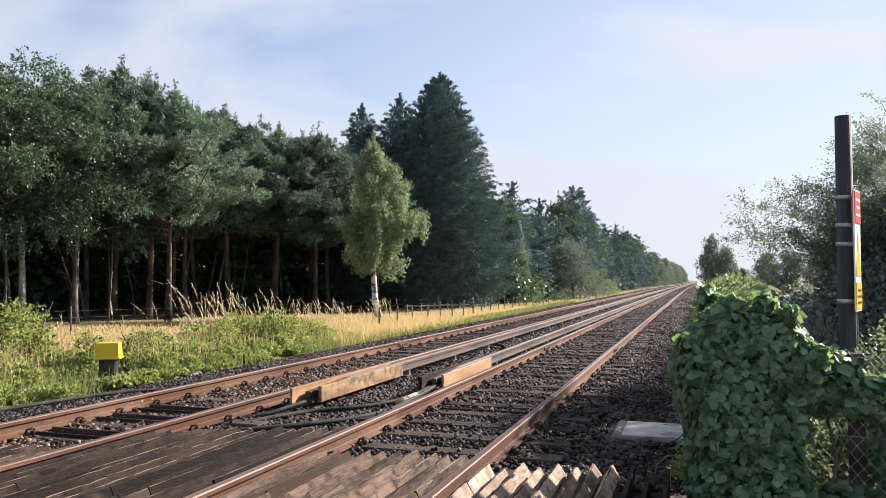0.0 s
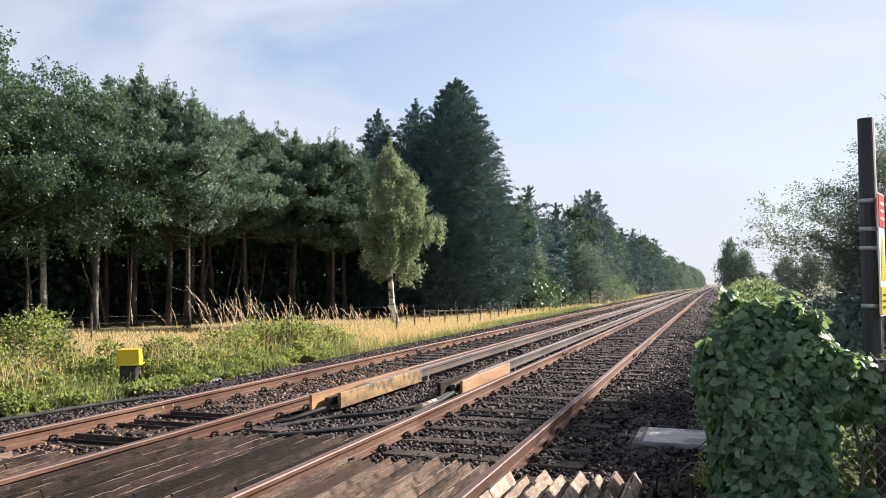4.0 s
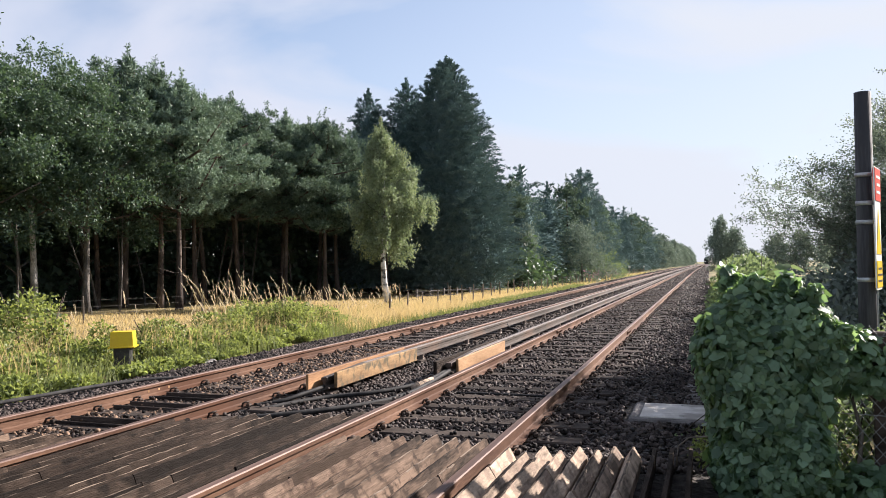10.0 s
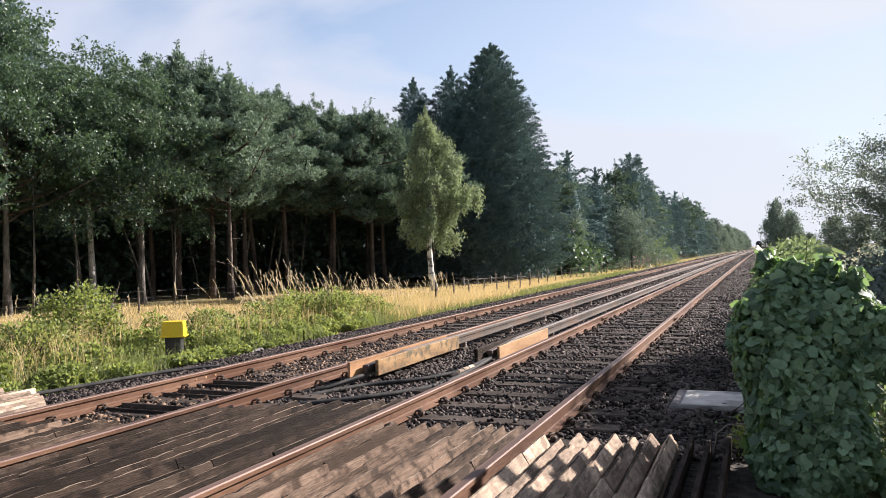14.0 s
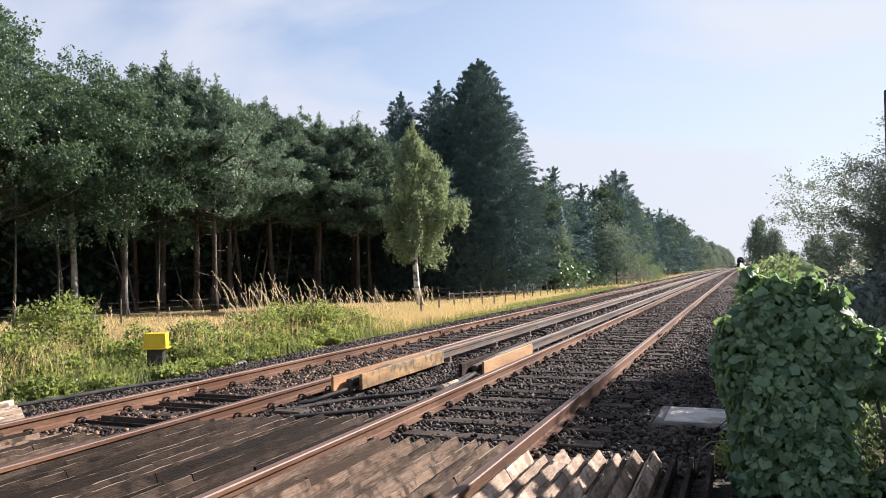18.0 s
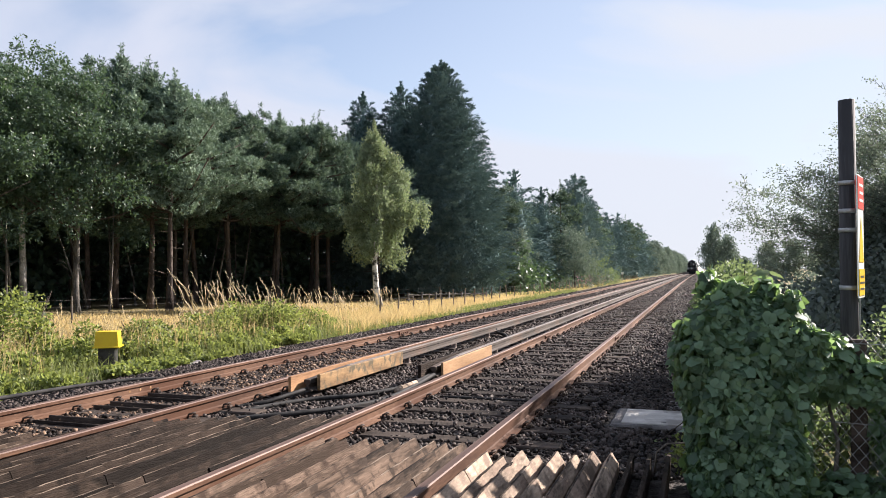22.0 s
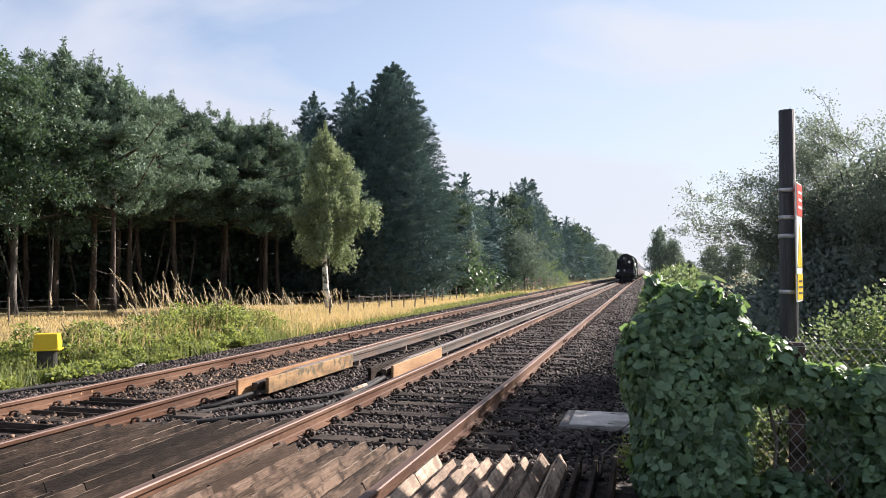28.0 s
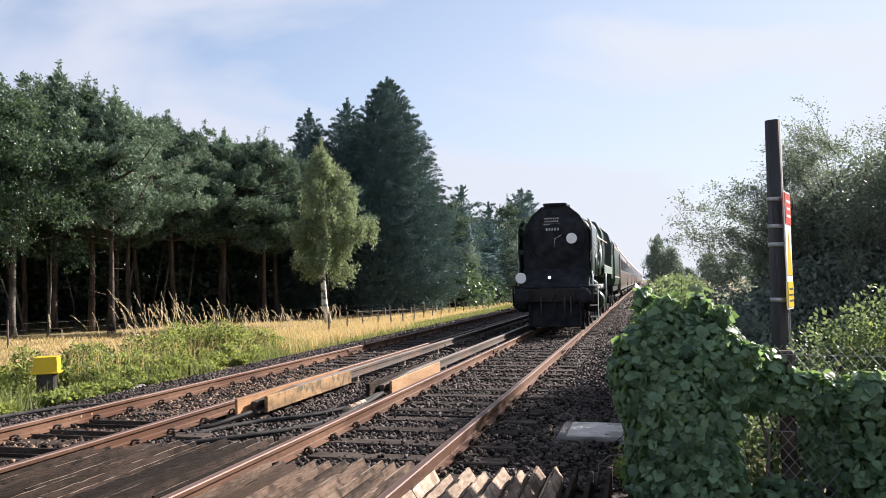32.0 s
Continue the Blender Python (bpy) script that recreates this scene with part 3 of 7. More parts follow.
def stones(name, x0, x1, y0, y1, per_m2, size, z_of, seed, keep=None, material=M_STONE):
    rng = np.random.default_rng(seed)
    n = int((x1 - x0) * (y1 - y0) * per_m2)
    x, y = rng.uniform(x0, x1, n), rng.uniform(y0, y1, n)
    if keep is not None:
        k = keep(x, y)
        x, y = x[k], y[k]
        n = len(x)
    swing = np.array([bend(v) for v in y]) if y1 > 60 else 0.0
    c = np.stack([x + swing, y, z_of(x, y) + rng.uniform(-0.012, 0.016, n)], 1)
    # flakes lie more or less flat, turned any way
    turn = rng.uniform(0, 3.14, n)
    q = unit(np.stack([np.cos(turn), rng.normal(size=n) * 0.28, rng.normal(size=n) * 0.28, np.sin(turn)], 1))
    a, b, cc, d = q.T
    rot = np.stack([np.stack([1 - 2 * (cc * cc + d * d), 2 * (b * cc - a * d), 2 * (b * d + a * cc)], 1), np.stack([2 * (b * cc + a * d), 1 - 2 * (b * b + d * d), 2 * (cc * d - a * b)], 1), np.stack([2 * (b * d - a * cc), 2 * (cc * d + a * b), 1 - 2 * (b * b + cc * cc)], 1)], 1)
    shape = CUBE[None] * rng.uniform(0.55, 1.0, (n, 8, 3)) * (size * rng.uniform(0.55, 1.25, (n, 1, 1)) / 2) * np.stack([rng.uniform(1.0, 1.9, n), rng.uniform(0.65, 1.15, n), rng.uniform(0.4, 0.95, n)], 1)[:, None]
    v = np.einsum("nij,nkj->nki", rot, shape) + c[:, None]
    ob = new(name, array_mesh(name, v, CUBE_F, material))
    return tagged(ob, "loose angular brown and grey ballast stones", "ballast", kind="stuff")


def bed_height(x, y):
    z = np.interp(x, [-9.3, -8.5, -7.7, -6.7, -5.2, -4.2, -3.2, -1.7, -0.6, 0.15, 0.9], [-0.6, -0.28, -0.215, -0.205, -0.205, -0.225, -0.205, -0.205, -0.215, -0.235, -0.45])
    return z + 0.009


RAIL = [(-0.07, -0.159), (0.07, -0.159), (0.07, -0.146), (0.018, -0.128), (0.010, -0.115), (0.010, -0.052), (0.035, -0.040), (0.036, -0.010), (0.029, -0.001), (-0.029, -0.001), (-0.036, -0.010), (-0.035, -0.040), (-0.010, -0.052), (-0.010, -0.115), (-0.018, -0.128), (-0.07, -0.146)]


def build_track(centre, label, clip_to, seed):
    track = thing("railway_track", pose(centre, 0, 0), label, "railway track", "running lines", "structure")
    for s in (-HALF, HALF):
        g = Geo()
        mi = [0] * len(RAIL)
        mi[7] = mi[8] = mi[9] = 1
        along_line(g, [(x + s, z) for x, z in RAIL], TRACK_START, mi)
        part("rail", g, [M_RUST, M_POLISHED], track, "rusty steel rail with a polished head")
        # fishplate joint
        jg = Geo()
        for q in (-1, 1):
            jg.box((s + q * 0.026, 0, -0.085), (0.02, 0.55, 0.075), 0.006)
            for k in range(4):
                jg.lathe([(0.018, -0.014), (0.018, 0.012), (0.012, 0.016)], (s + q * 0.04, -0.2 + 0.133 * k, -0.085), "x", 6)
        joint = part("fishplate", jg, M_RUST, track, "bolted steel fishplate")
        joint.location = (0, 17.3 if s > 0 else 17.2, 0)
    sleeper_mesh = []
    rng = random.Random(seed)
    for k in range(3):
        g = Geo()
        g.box((0, 0, -0.225), (2.6, 0.25, 0.13), 0.012)
        sleeper_mesh.append(mesh_of("sleeper", g, M_SLEEPER))
    cg = Geo()
    cg.box((0, 0, -0.155), (0.05, 0.16, 0.014), 0.004)
    cg.tube([(-0.012, -0.055, -0.15), (0.0, -0.05, -0.105), (0.03, -0.02, -0.095), (0.035, 0.02, -0.095), (0.0, 0.05, -0.105), (-0.012, 0.055, -0.15)], 0.011, 6)
    cg.box((0.045, 0, -0.135), (0.05, 0.07, 0.045), 0.012)
    clip_mesh = mesh_of("rail_clip", cg, M_CLIP, True)
    y = 5.0
    while y < 112:
        sl = new("sleeper", rng.choice(sleeper_mesh))
        sl.parent = track
        sl.matrix_basis = pose(bend(y) + rng.uniform(-0.02, 0.02), y + rng.uniform(-0.02, 0.02), rng.uniform(-0.008, 0.003), 0, 0, rng.uniform(-0.7, 0.7))
        if y < clip_to:
            for s in (-HALF, HALF):
                for q in (-1, 1):
                    c = new("rail_clip", clip_mesh)
                    c.parent = sl
                    c.matrix_basis = pose(s + q * 0.085, 0, 0, 0, 0, 0 if q > 0 else 180)
        y += 0.66
    g = Geo()
    while y < 330:
        g.box((bend(y), y, -0.225), (2.6, 0.25, 0.13))
        y += 0.66
    tagged(part("distant_sleepers", g, M_SLEEPER, track), kind="stuff")
    return track


def build_conductor(x, y0, label):
    """The raised third rail on its insulators, with a ramp end."""
    cr = thing("conductor_rail", pose(x, 0, 0), label, "conductor rail", "conductor rails", "structure")
    g = Geo()
    prof = [(-0.065, -0.07), (0.065, -0.07), (0.065, -0.055), (0.02, -0.04), (0.02, 0.015), (0.042, 0.028), (0.042, 0.066), (0.034, 0.074), (-0.034, 0.074), (-0.042, 0.066), (-0.042, 0.028), (-0.02, 0.015), (-0.02, -0.04), (-0.065, -0.055)]
    mi = [0] * len(prof)
    mi[8] = mi[7] = mi[9] = 1
    along_line(g, prof, y0 + 1.2, mi)
    n = len(prof)
    vs = [(a, y0, b - 0.045) for a, b in prof] + [(a, y0 + 1.2, b) for a, b in prof]
    g.add(vs, [(k, (k + 1) % n, n + (k + 1) % n, n + k) for k in range(n)] + [tuple(range(n))[::-1]])
    part("rail", g, [M_COND, M_COND_TOP], cr, "grey-brown steel conductor rail")
    pg = Geo()
    pg.lathe([(0.07, -0.2), (0.07, -0.17), (0.045, -0.155), (0.06, -0.13), (0.045, -0.115), (0.06, -0.09), (0.04, -0.072)], (0, 0, 0), "z", 10)
    pm = mesh_of("insulator", pg, M_POT, True)
    y = y0 + 0.9
    while y < 60:
        o = new("insulator", pm)
        o.parent = cr
        o.location = (0, y, 0)
        y += 2.64
    return cr


def plank(name, x0, y0, x1, y1, z0, z1, thick, material, label, category="guard board"):
    """An upright board along the line from one end to the other."""
    a, b = Vector((x0, y0, 0)), Vector((x1, y1, 0))
    d = b - a
    g = Geo()
    g.box((0, 0, 0), (thick, d.length, z1 - z0), 0.008)
    t = thing(name, pose((x0 + x1) / 2, (y0 + y1) / 2, (z0 + z1) / 2, 0, 0, math.degrees(math.atan2(-d.x, d.y))), label, category, "conductor rail guard boards")
    part("board", g, material, t)
    bg = Geo()
    for k in (-0.4, 0.0, 0.4):
        bg.box((-thick / 2 - 0.015, d.length * k, -0.02), (0.03, 0.05, (z1 - z0) * 0.9), 0.005)
    part("bracket", bg, M_CLIP, t, "dark iron bracket")
    return t


def cable(pts, radius, material, label):
    """A cable laid along points, smoothed."""
    fine = []
    p = [Vector(q) for q in pts]
    for i in range(len(p) - 1):
        p0, p1, p2, p3 = p[max(i - 1, 0)], p[i], p[i + 1], p[min(i + 2, len(p) - 1)]
        for k in range(7):
            t = k / 7
            fine.append(0.5 * ((2 * p1) + (p2 - p0) * t + (2 * p0 - 5 * p1 + 4 * p2 - p3) * t * t + (3 * p1 - p0 - 3 * p2 + p3) * t ** 3))
    fine.append(p[-1])
    g = Geo()
    g.tube(fine, radius, 8)
    return tagged(part("power_cable", g, material, smooth=True), label, "cable", "lineside cables")


def build_guard(x0, x1, end_of, wood_of, label, seed, run=(2.2, 4.6), tall=0.125, y_start=-3.0):
    """Anti-trespass guard: three-cornered timbers side by side along the track, ridges up, with chipped ridges and ragged ends."""
    rng = random.Random(seed)
    guard = thing("trespass_guard", pose(0, 0, 0), label, "trespass guard", "crossing trespass guards", "structure")
    n = max(1, round((x1 - x0) / 0.134))
    pitch = (x1 - x0) / n
    for k in range(n):
        x = x0 + pitch * (k + 0.5)
        y1 = end_of(x) + rng.uniform(-0.08, 0.08)
        row_top, wood = rng.uniform(-0.030, 0.006), wood_of(x, rng)
        y = y_start - rng.uniform(0, 1.5)
        while y < y1 - 0.05:
            e = min(y + rng.uniform(*run), y1)
            if y1 - e < 0.5:
                e = y1
            w, top, skew = pitch / 2 - 0.007, row_top + rng.uniform(-0.006, 0.004), rng.uniform(-0.012, 0.008)
            step = 0.085 if e > 3.6 else 0.5
            segs = max(3, int((e - y) / step))
            vs, worn, dip, bare = [], [], 0.0, rng.random() < 0.6
            for i in range(segs + 1):
                yy = y + 0.003 + (e - y - 0.006) * i / segs
                dip = rng.uniform(0.005, 0.016) if rng.random() < 0.07 else dip * 0.45
                r = 0.005 + dip * 0.4 + rng.uniform(0, 0.003)
                jx, z = skew + rng.uniform(-0.003, 0.003), top - dip + rng.uniform(-0.003, 0.002)
                end = rng.uniform(-0.02, 0.025) if i == segs and e == y1 else 0.0
                vs += [(-w, yy, -0.19), (w, yy, -0.19), (w, yy, top - tall), (jx + r, yy + end, z), (jx - r, yy + end, z + 0.001), (-w, yy, top - tall)]
                bare = bare if rng.random() > 0.14 else rng.random() < 0.6
                worn.append(bare)
            m = 6
            fs = [(i * m + q, i * m + (q + 1) % m, (i + 1) * m + (q + 1) % m, (i + 1) * m + q) for i in range(segs) for q in range(m)]
            g = Geo()
            g.add(vs, fs + [tuple(range(m))[::-1], tuple(range(segs * m, segs * m + m))])
            # bare stretches of ridge get the pale sun-edged material
            g.mi = [1 if q % m == 3 and worn[q // m] else 0 for q in range(segs * m)] + [0, 0]
            o = part("timber", g, [wood, M_GUARD_TOP], guard)
            o.location.x = x
            y = e
    return guard


build_ground()
build_ballast()

# ---- trees and plants ----
def limb_tree(seed, height, trunk_r, bare, spread, limbs, lean=0.0, sides=8, lift=0.3):
    """Trunk and limbs as one geometry; returns it and the limb ends."""
    rng = random.Random(seed)
    g = Geo()
    pts = []
    for i in range(8):
        t = i / 7
        pts.append(Vector((lean * t * t * height + 0.10 * math.sin(3.1 * t + seed) * height * 0.12, 0.10 * math.cos(2.3 * t + seed * 2) * height * 0.10 - 0.1 * height * 0.10 * math.cos(seed * 2), height * t * 0.93 - 0.15 * (i == 0))))
    pts[0].x, pts[0].y = pts[1].x * 0.3, pts[1].y * 0.3
    g.tube(pts, [trunk_r * (1.35 if i == 0 else 1 - 0.88 * i / 7) for i in range(8)], sides)
    ends, arms = [], []
    for k in range(limbs):
        t = bare + (0.96 - bare) * (k + rng.random()) / limbs
        i = min(int(t * 7), 6)
        base = pts[i].lerp(pts[i + 1], t * 7 - i)
        a = k * 2.4 + rng.uniform(-0.5, 0.5)
        reach = spread * (1.0 - 0.55 * max(0, (t - bare) / (1 - bare)) ** 1.3) * rng.uniform(0.65, 1.1)
        rise = rng.uniform(lift - 0.2, lift + 0.2) * reach
        tip = base + Vector((math.cos(a) * reach, math.sin(a) * reach, rise))
        mid = base.lerp(tip, 0.5) + Vector((0, 0, -0.06 * reach))
        r = trunk_r * (1 - 0.85 * t) * 0.42 + 0.012
        arms.append(Geo().tube([base, mid, tip], [r, r * 0.65, r * 0.25], 5))
        ends.append((mid, tip, reach))
    return g, ends, pts, arms


def pine_meshes(seed, height, spread, bare, tufts=4600, needles=11, fine=1.0):
    """Scots pine: bare trunk, dead snags, and tiers of upturned boughs with plates of needle tufts."""
    rng = np.random.default_rng(seed)
    g, _, pts, _ = limb_tree(seed, height, height * 0.0135, bare, spread, 1)
    arms = []
    r2 = random.Random(seed + 50)
    for k in range(12):
        z = r2.uniform(0.12, bare) * height
        a = r2.uniform(0, 6.3)
        p = Vector((pts[2].x, pts[2].y, z))
        arms.append(Geo().tube([p, p + Vector((math.cos(a), math.sin(a), r2.uniform(-0.2, 0.3))) * r2.uniform(0.5, 1.3)], [0.022, 0.006], 4))
    blobs, tips = [], []
    tiers = 8
    for i in range(tiers):
        u = (i + r2.uniform(0.0, 0.7)) / tiers
        t = bare + (0.97 - bare) * u
        k = min(int(t * 7), 6)
        base = pts[k].lerp(pts[k + 1], t * 7 - k)
        turn = r2.uniform(0, 6.3)
        full = spread * (1 - u ** 2.3) * (0.75 + 0.25 * min(1, u * 4)) + 0.5
        for j in range(5):
            a = turn + j * 6.28 / 5 + r2.uniform(-0.45, 0.45)
            reach = full * r2.uniform(0.45, 1.1)
            out = Vector((math.cos(a), math.sin(a), 0))
            mid = base + out * reach * 0.55 + Vector((0, 0, reach * r2.uniform(-0.02, 0.18)))
            tip = base + out * reach + Vector((0, 0, reach * r2.uniform(0.12, 0.5) + 0.5 * max(0, u - 0.55)))
            r = 0.014 + 0.016 * reach
            arms.append(Geo().tube([base, mid, tip], [r, r * 0.7, r * 0.3], 5))
            w = 0.17 + 0.125 * reach
            for f in ((1.0, 0.7, 0.42) if r2.random() < 0.45 else (1.0, 0.72)):
                c = (mid.lerp(tip, (f - 0.55) / 0.45) if f > 0.55 else base.lerp(mid, f / 0.55)) + Vector(rng.normal(size=3) * [0.14, 0.14, 0.05])
                v = w * rng.uniform(0.75, 1.3)
                blobs.append((*c, v, v, v * 0.40 + 0.03))
            tips.append(tip)
    for k in range(7):
        q = pts[-1] + Vector((rng.normal() * 0.12 * k, rng.normal() * 0.12 * k, -0.25 * k + 0.05))
        blobs.append((*q, 0.14 + 0.06 * k, 0.14 + 0.06 * k, 0.3))
    tb, out = in_blobs(blobs, tufts, rng, 0.55)
    axis = unit(out * [0.9, 0.9, 0.35] + rng.normal(size=out.shape) * 0.25 + [0, 0, 0.45])
    base, way = np.repeat(tb, needles, 0), np.repeat(axis, needles, 0)
    n = len(base)
    base = base + way * rng.uniform(-0.07, 0.13, n)[:, None] + rng.normal(size=(n, 3)) * 0.028
    way = way + rng.normal(size=(n, 3)) * 0.6
    q = leaf_quads(base, way, rng.uniform(0.09, 0.165, n) * fine, rng.uniform(0.038, 0.064, n) * fine, rng)
    # leading shoots that stand out of the crown
    lead = []
    for c in [pts[-1] + Vector((0, 0, 0.3))] + tips[-26:]:
        hgt = rng.uniform(0.25, 0.7)
        m = 50
        f = rng.uniform(0, 1, m)[:, None]
        p = np.array(c) + [0, 0, 0.03] + f * [0, 0, hgt] + rng.normal(size=(m, 3)) * 0.04
        lead.append(leaf_quads(p, rng.normal(size=(m, 3)) * 0.7 + [0, 0, 0.8], 0.16, 0.045, rng))
    # shaded twigs and needles round the trunk
    m = int(tufts * 0.55)
    z = rng.uniform(bare + 0.04, 0.95, m)
    rad = spread * np.clip((0.97 - z) / (1 - bare), 0, 1) ** 0.6 * 0.38 * np.sqrt(rng.uniform(0, 1, m))
    a = rng.uniform(0, 6.28, m)
    p = np.stack([rad * np.cos(a) + np.interp(z, np.linspace(0, 0.93, 8), [v.x for v in pts]), rad * np.sin(a) + np.interp(z, np.linspace(0, 0.93, 8), [v.y for v in pts]), z * height], 1)
    lead.append(leaf_quads(p, rng.normal(size=(m, 3)), 0.34, 0.06, rng))
    return mesh_of("trunk", g, M_BARK, True), array_mesh("crown", np.concatenate([q] + lead), LEAF, M_PINE), [mesh_of("branch", a, M_BARK, True) for a in arms]


def broad_meshes(seed, height, spread, bare, quads_n, leaf, bark, leaf_mat, limbs=22, size=1.0, lift=0.3):
    """Broadleaved tree: limbs that carry irregular clumps of leaves."""
    rng = np.random.default_rng(seed)
    g, ends, pts, arms = limb_tree(seed, height, height * 0.016, bare, spread, limbs, lift=lift)
    blobs = []
    for mid, tip, reach in ends:
        s = (0.35 + 0.26 * reach) * size
        for k in range(3):
            c = mid.lerp(tip, 0.45 + 0.3 * k) + Vector(rng.normal(size=3) * s * 0.55)
            f = rng.uniform(0.55, 1.05)
            blobs.append((*c, s * f, s * f, s * f * 0.75))
    for k in range(7):
        blobs.append((*(pts[-1] + Vector(rng.normal(size=3) * [0.7, 0.7, 0.4]) + Vector((0, 0, -0.3))), 0.6 * size, 0.6 * size, 0.5 * size))
    # leaves sit in sprigs of eight
    base, out = in_blobs(blobs, quads_n // 8, rng, 0.3)
    base, out = np.repeat(base, 8, 0), np.repeat(out, 8, 0)
    quads_n = len(base)
    way = out * 0.6 + rng.normal(size=out.shape) * 0.7 + np.array([0, 0, -0.1])
    base = base + rng.normal(size=base.shape) * leaf * 0.7
    q = leaf_quads(base, way, rng.uniform(0.7, 1.4, quads_n) * leaf, rng.uniform(0.45, 0.85, quads_n) * leaf, rng)
    return mesh_of("trunk", g, bark, True), array_mesh("crown", q, LEAF, leaf_mat), [mesh_of("branch", a, M_BARK, True) for a in arms]


def cypress_meshes(seed, height, radius, sprays, point=0.45, rise=0.75, long=1.0, per=62, size=1.0):
    """Dense dark conifer: a pointed mass of overlapping upswept plumes round a solid heart."""
    rng = np.random.default_rng(seed)
    g = Geo()
    g.tube([(0, 0, -0.2), (0, 0, height * 0.5), (0, 0, height * 0.97)], [height * 0.018, height * 0.01, 0.02], 8)

    def profile(t):
        return radius * np.clip(1.0 - t, 0.0, 1) ** point * (0.86 + 0.14 * np.minimum(1, t * 8))

    # as many plumes on each square metre of the outline
    grid = np.linspace(0, 1, 400)
    share = np.cumsum(profile(grid) + 0.12 * radius)
    t = np.interp(rng.uniform(0, share[-1], sprays), share, grid)
    a = rng.uniform(0, 2 * np.pi, sprays)
    fat = profile(t) / radius
    length = (0.4 + 1.0 * fat) * rng.uniform(0.6, 1.3, sprays) * long
    r = profile(t) * rng.uniform(0.86, 1.03, sprays) - length * 0.5
    c = np.stack([r * np.cos(a), r * np.sin(a), 0.3 + t * (height - 0.9)], 1)
    out = unit(np.stack([np.cos(a), np.sin(a), rise + 1.2 * t ** 4 + rng.normal(size=sprays) * 0.15], 1))
    # each plume is a flat feather that lifts and then droops at its tip
    tang = np.stack([-np.sin(a), np.cos(a), rng.normal(size=sprays) * 0.35], 1)
    tang = unit(tang - out * (tang * out).sum(1, keepdims=True))
    face = np.cross(out, tang)
    cc, oo, ll = np.repeat(c, per, 0), np.repeat(out, per, 0), np.repeat(length, per)[:, None]
    ss, ff = np.repeat(tang, per, 0), np.repeat(face, per, 0)
    n = len(cc)
    f = rng.uniform(0, 1, n)[:, None] ** 0.85
    u = rng.uniform(-1, 1, n)[:, None]
    wide = (0.03 + 0.20 * np.sin(np.pi * np.clip(f, 0, 1) ** 0.6)) * ll
    p = cc + oo * f * ll + ss * u * wide + [0, 0, 1] * ll * (0.16 * np.sin(np.pi * f) - 0.14 * f ** 3) + rng.normal(size=(n, 3)) * 0.03
    way = oo * 0.9 + ss * u * 0.8 + rng.normal(size=(n, 3)) * 0.22 - [0, 0, 0.25] * f
    way = unit(way)
    side = unit(np.cross(ff + rng.normal(size=(n, 3)) * 0.3, way))
    lng, wd = rng.uniform(0.14, 0.30, n)[:, None] * size, rng.uniform(0.05, 0.10, n)[:, None] * size
    q = np.stack([p, p + way * lng * 0.45 + side * wd / 2, p + way * lng, p + way * lng * 0.45 - side * wd / 2], 1)
    m = 260
    z = rng.uniform(0, 1, m)
    tip = np.stack([rng.normal(size=m) * 0.16 * (1 - z), rng.normal(size=m) * 0.16 * (1 - z), height - 1.5 + 1.6 * z], 1)
    q2 = leaf_quads(tip, rng.normal(size=(m, 3)) * 0.5 + [0, 0, 0.8], 0.22, 0.07, rng)
    m = sprays * 12
    t = np.interp(rng.uniform(0, share[-1], m), share, grid)
    a = rng.uniform(0, 6.28, m)
    r = profile(t) * rng.uniform(0.6, 0.88, m)
    q3 = leaf_quads(np.stack([r * np.cos(a), r * np.sin(a), 0.3 + t * (height - 0.9)], 1), rng.normal(size=(m, 3)) * 0.5 + [0, 0, 0.5], 0.32, 0.13, rng)
    rows, m = 16, 18
    heart = []
    for i in range(rows):
        for j in range(m):
            cell = ((i / rows, j), (i / rows, j + 1), ((i + 1) / rows, j + 1), ((i + 1) / rows, j))
            heart.append([[profile(x) * 0.60 * math.cos(2 * math.pi * y / m), profile(x) * 0.60 * math.sin(2 * math.pi * y / m), 0.45 + x * (height - 2.0)] for x, y in cell])
    return mesh_of("trunk", g, M_BARK, True), array_mesh("crown", np.concatenate([q, q2, q3, np.array(heart)]), LEAF, M_SPRUCE)


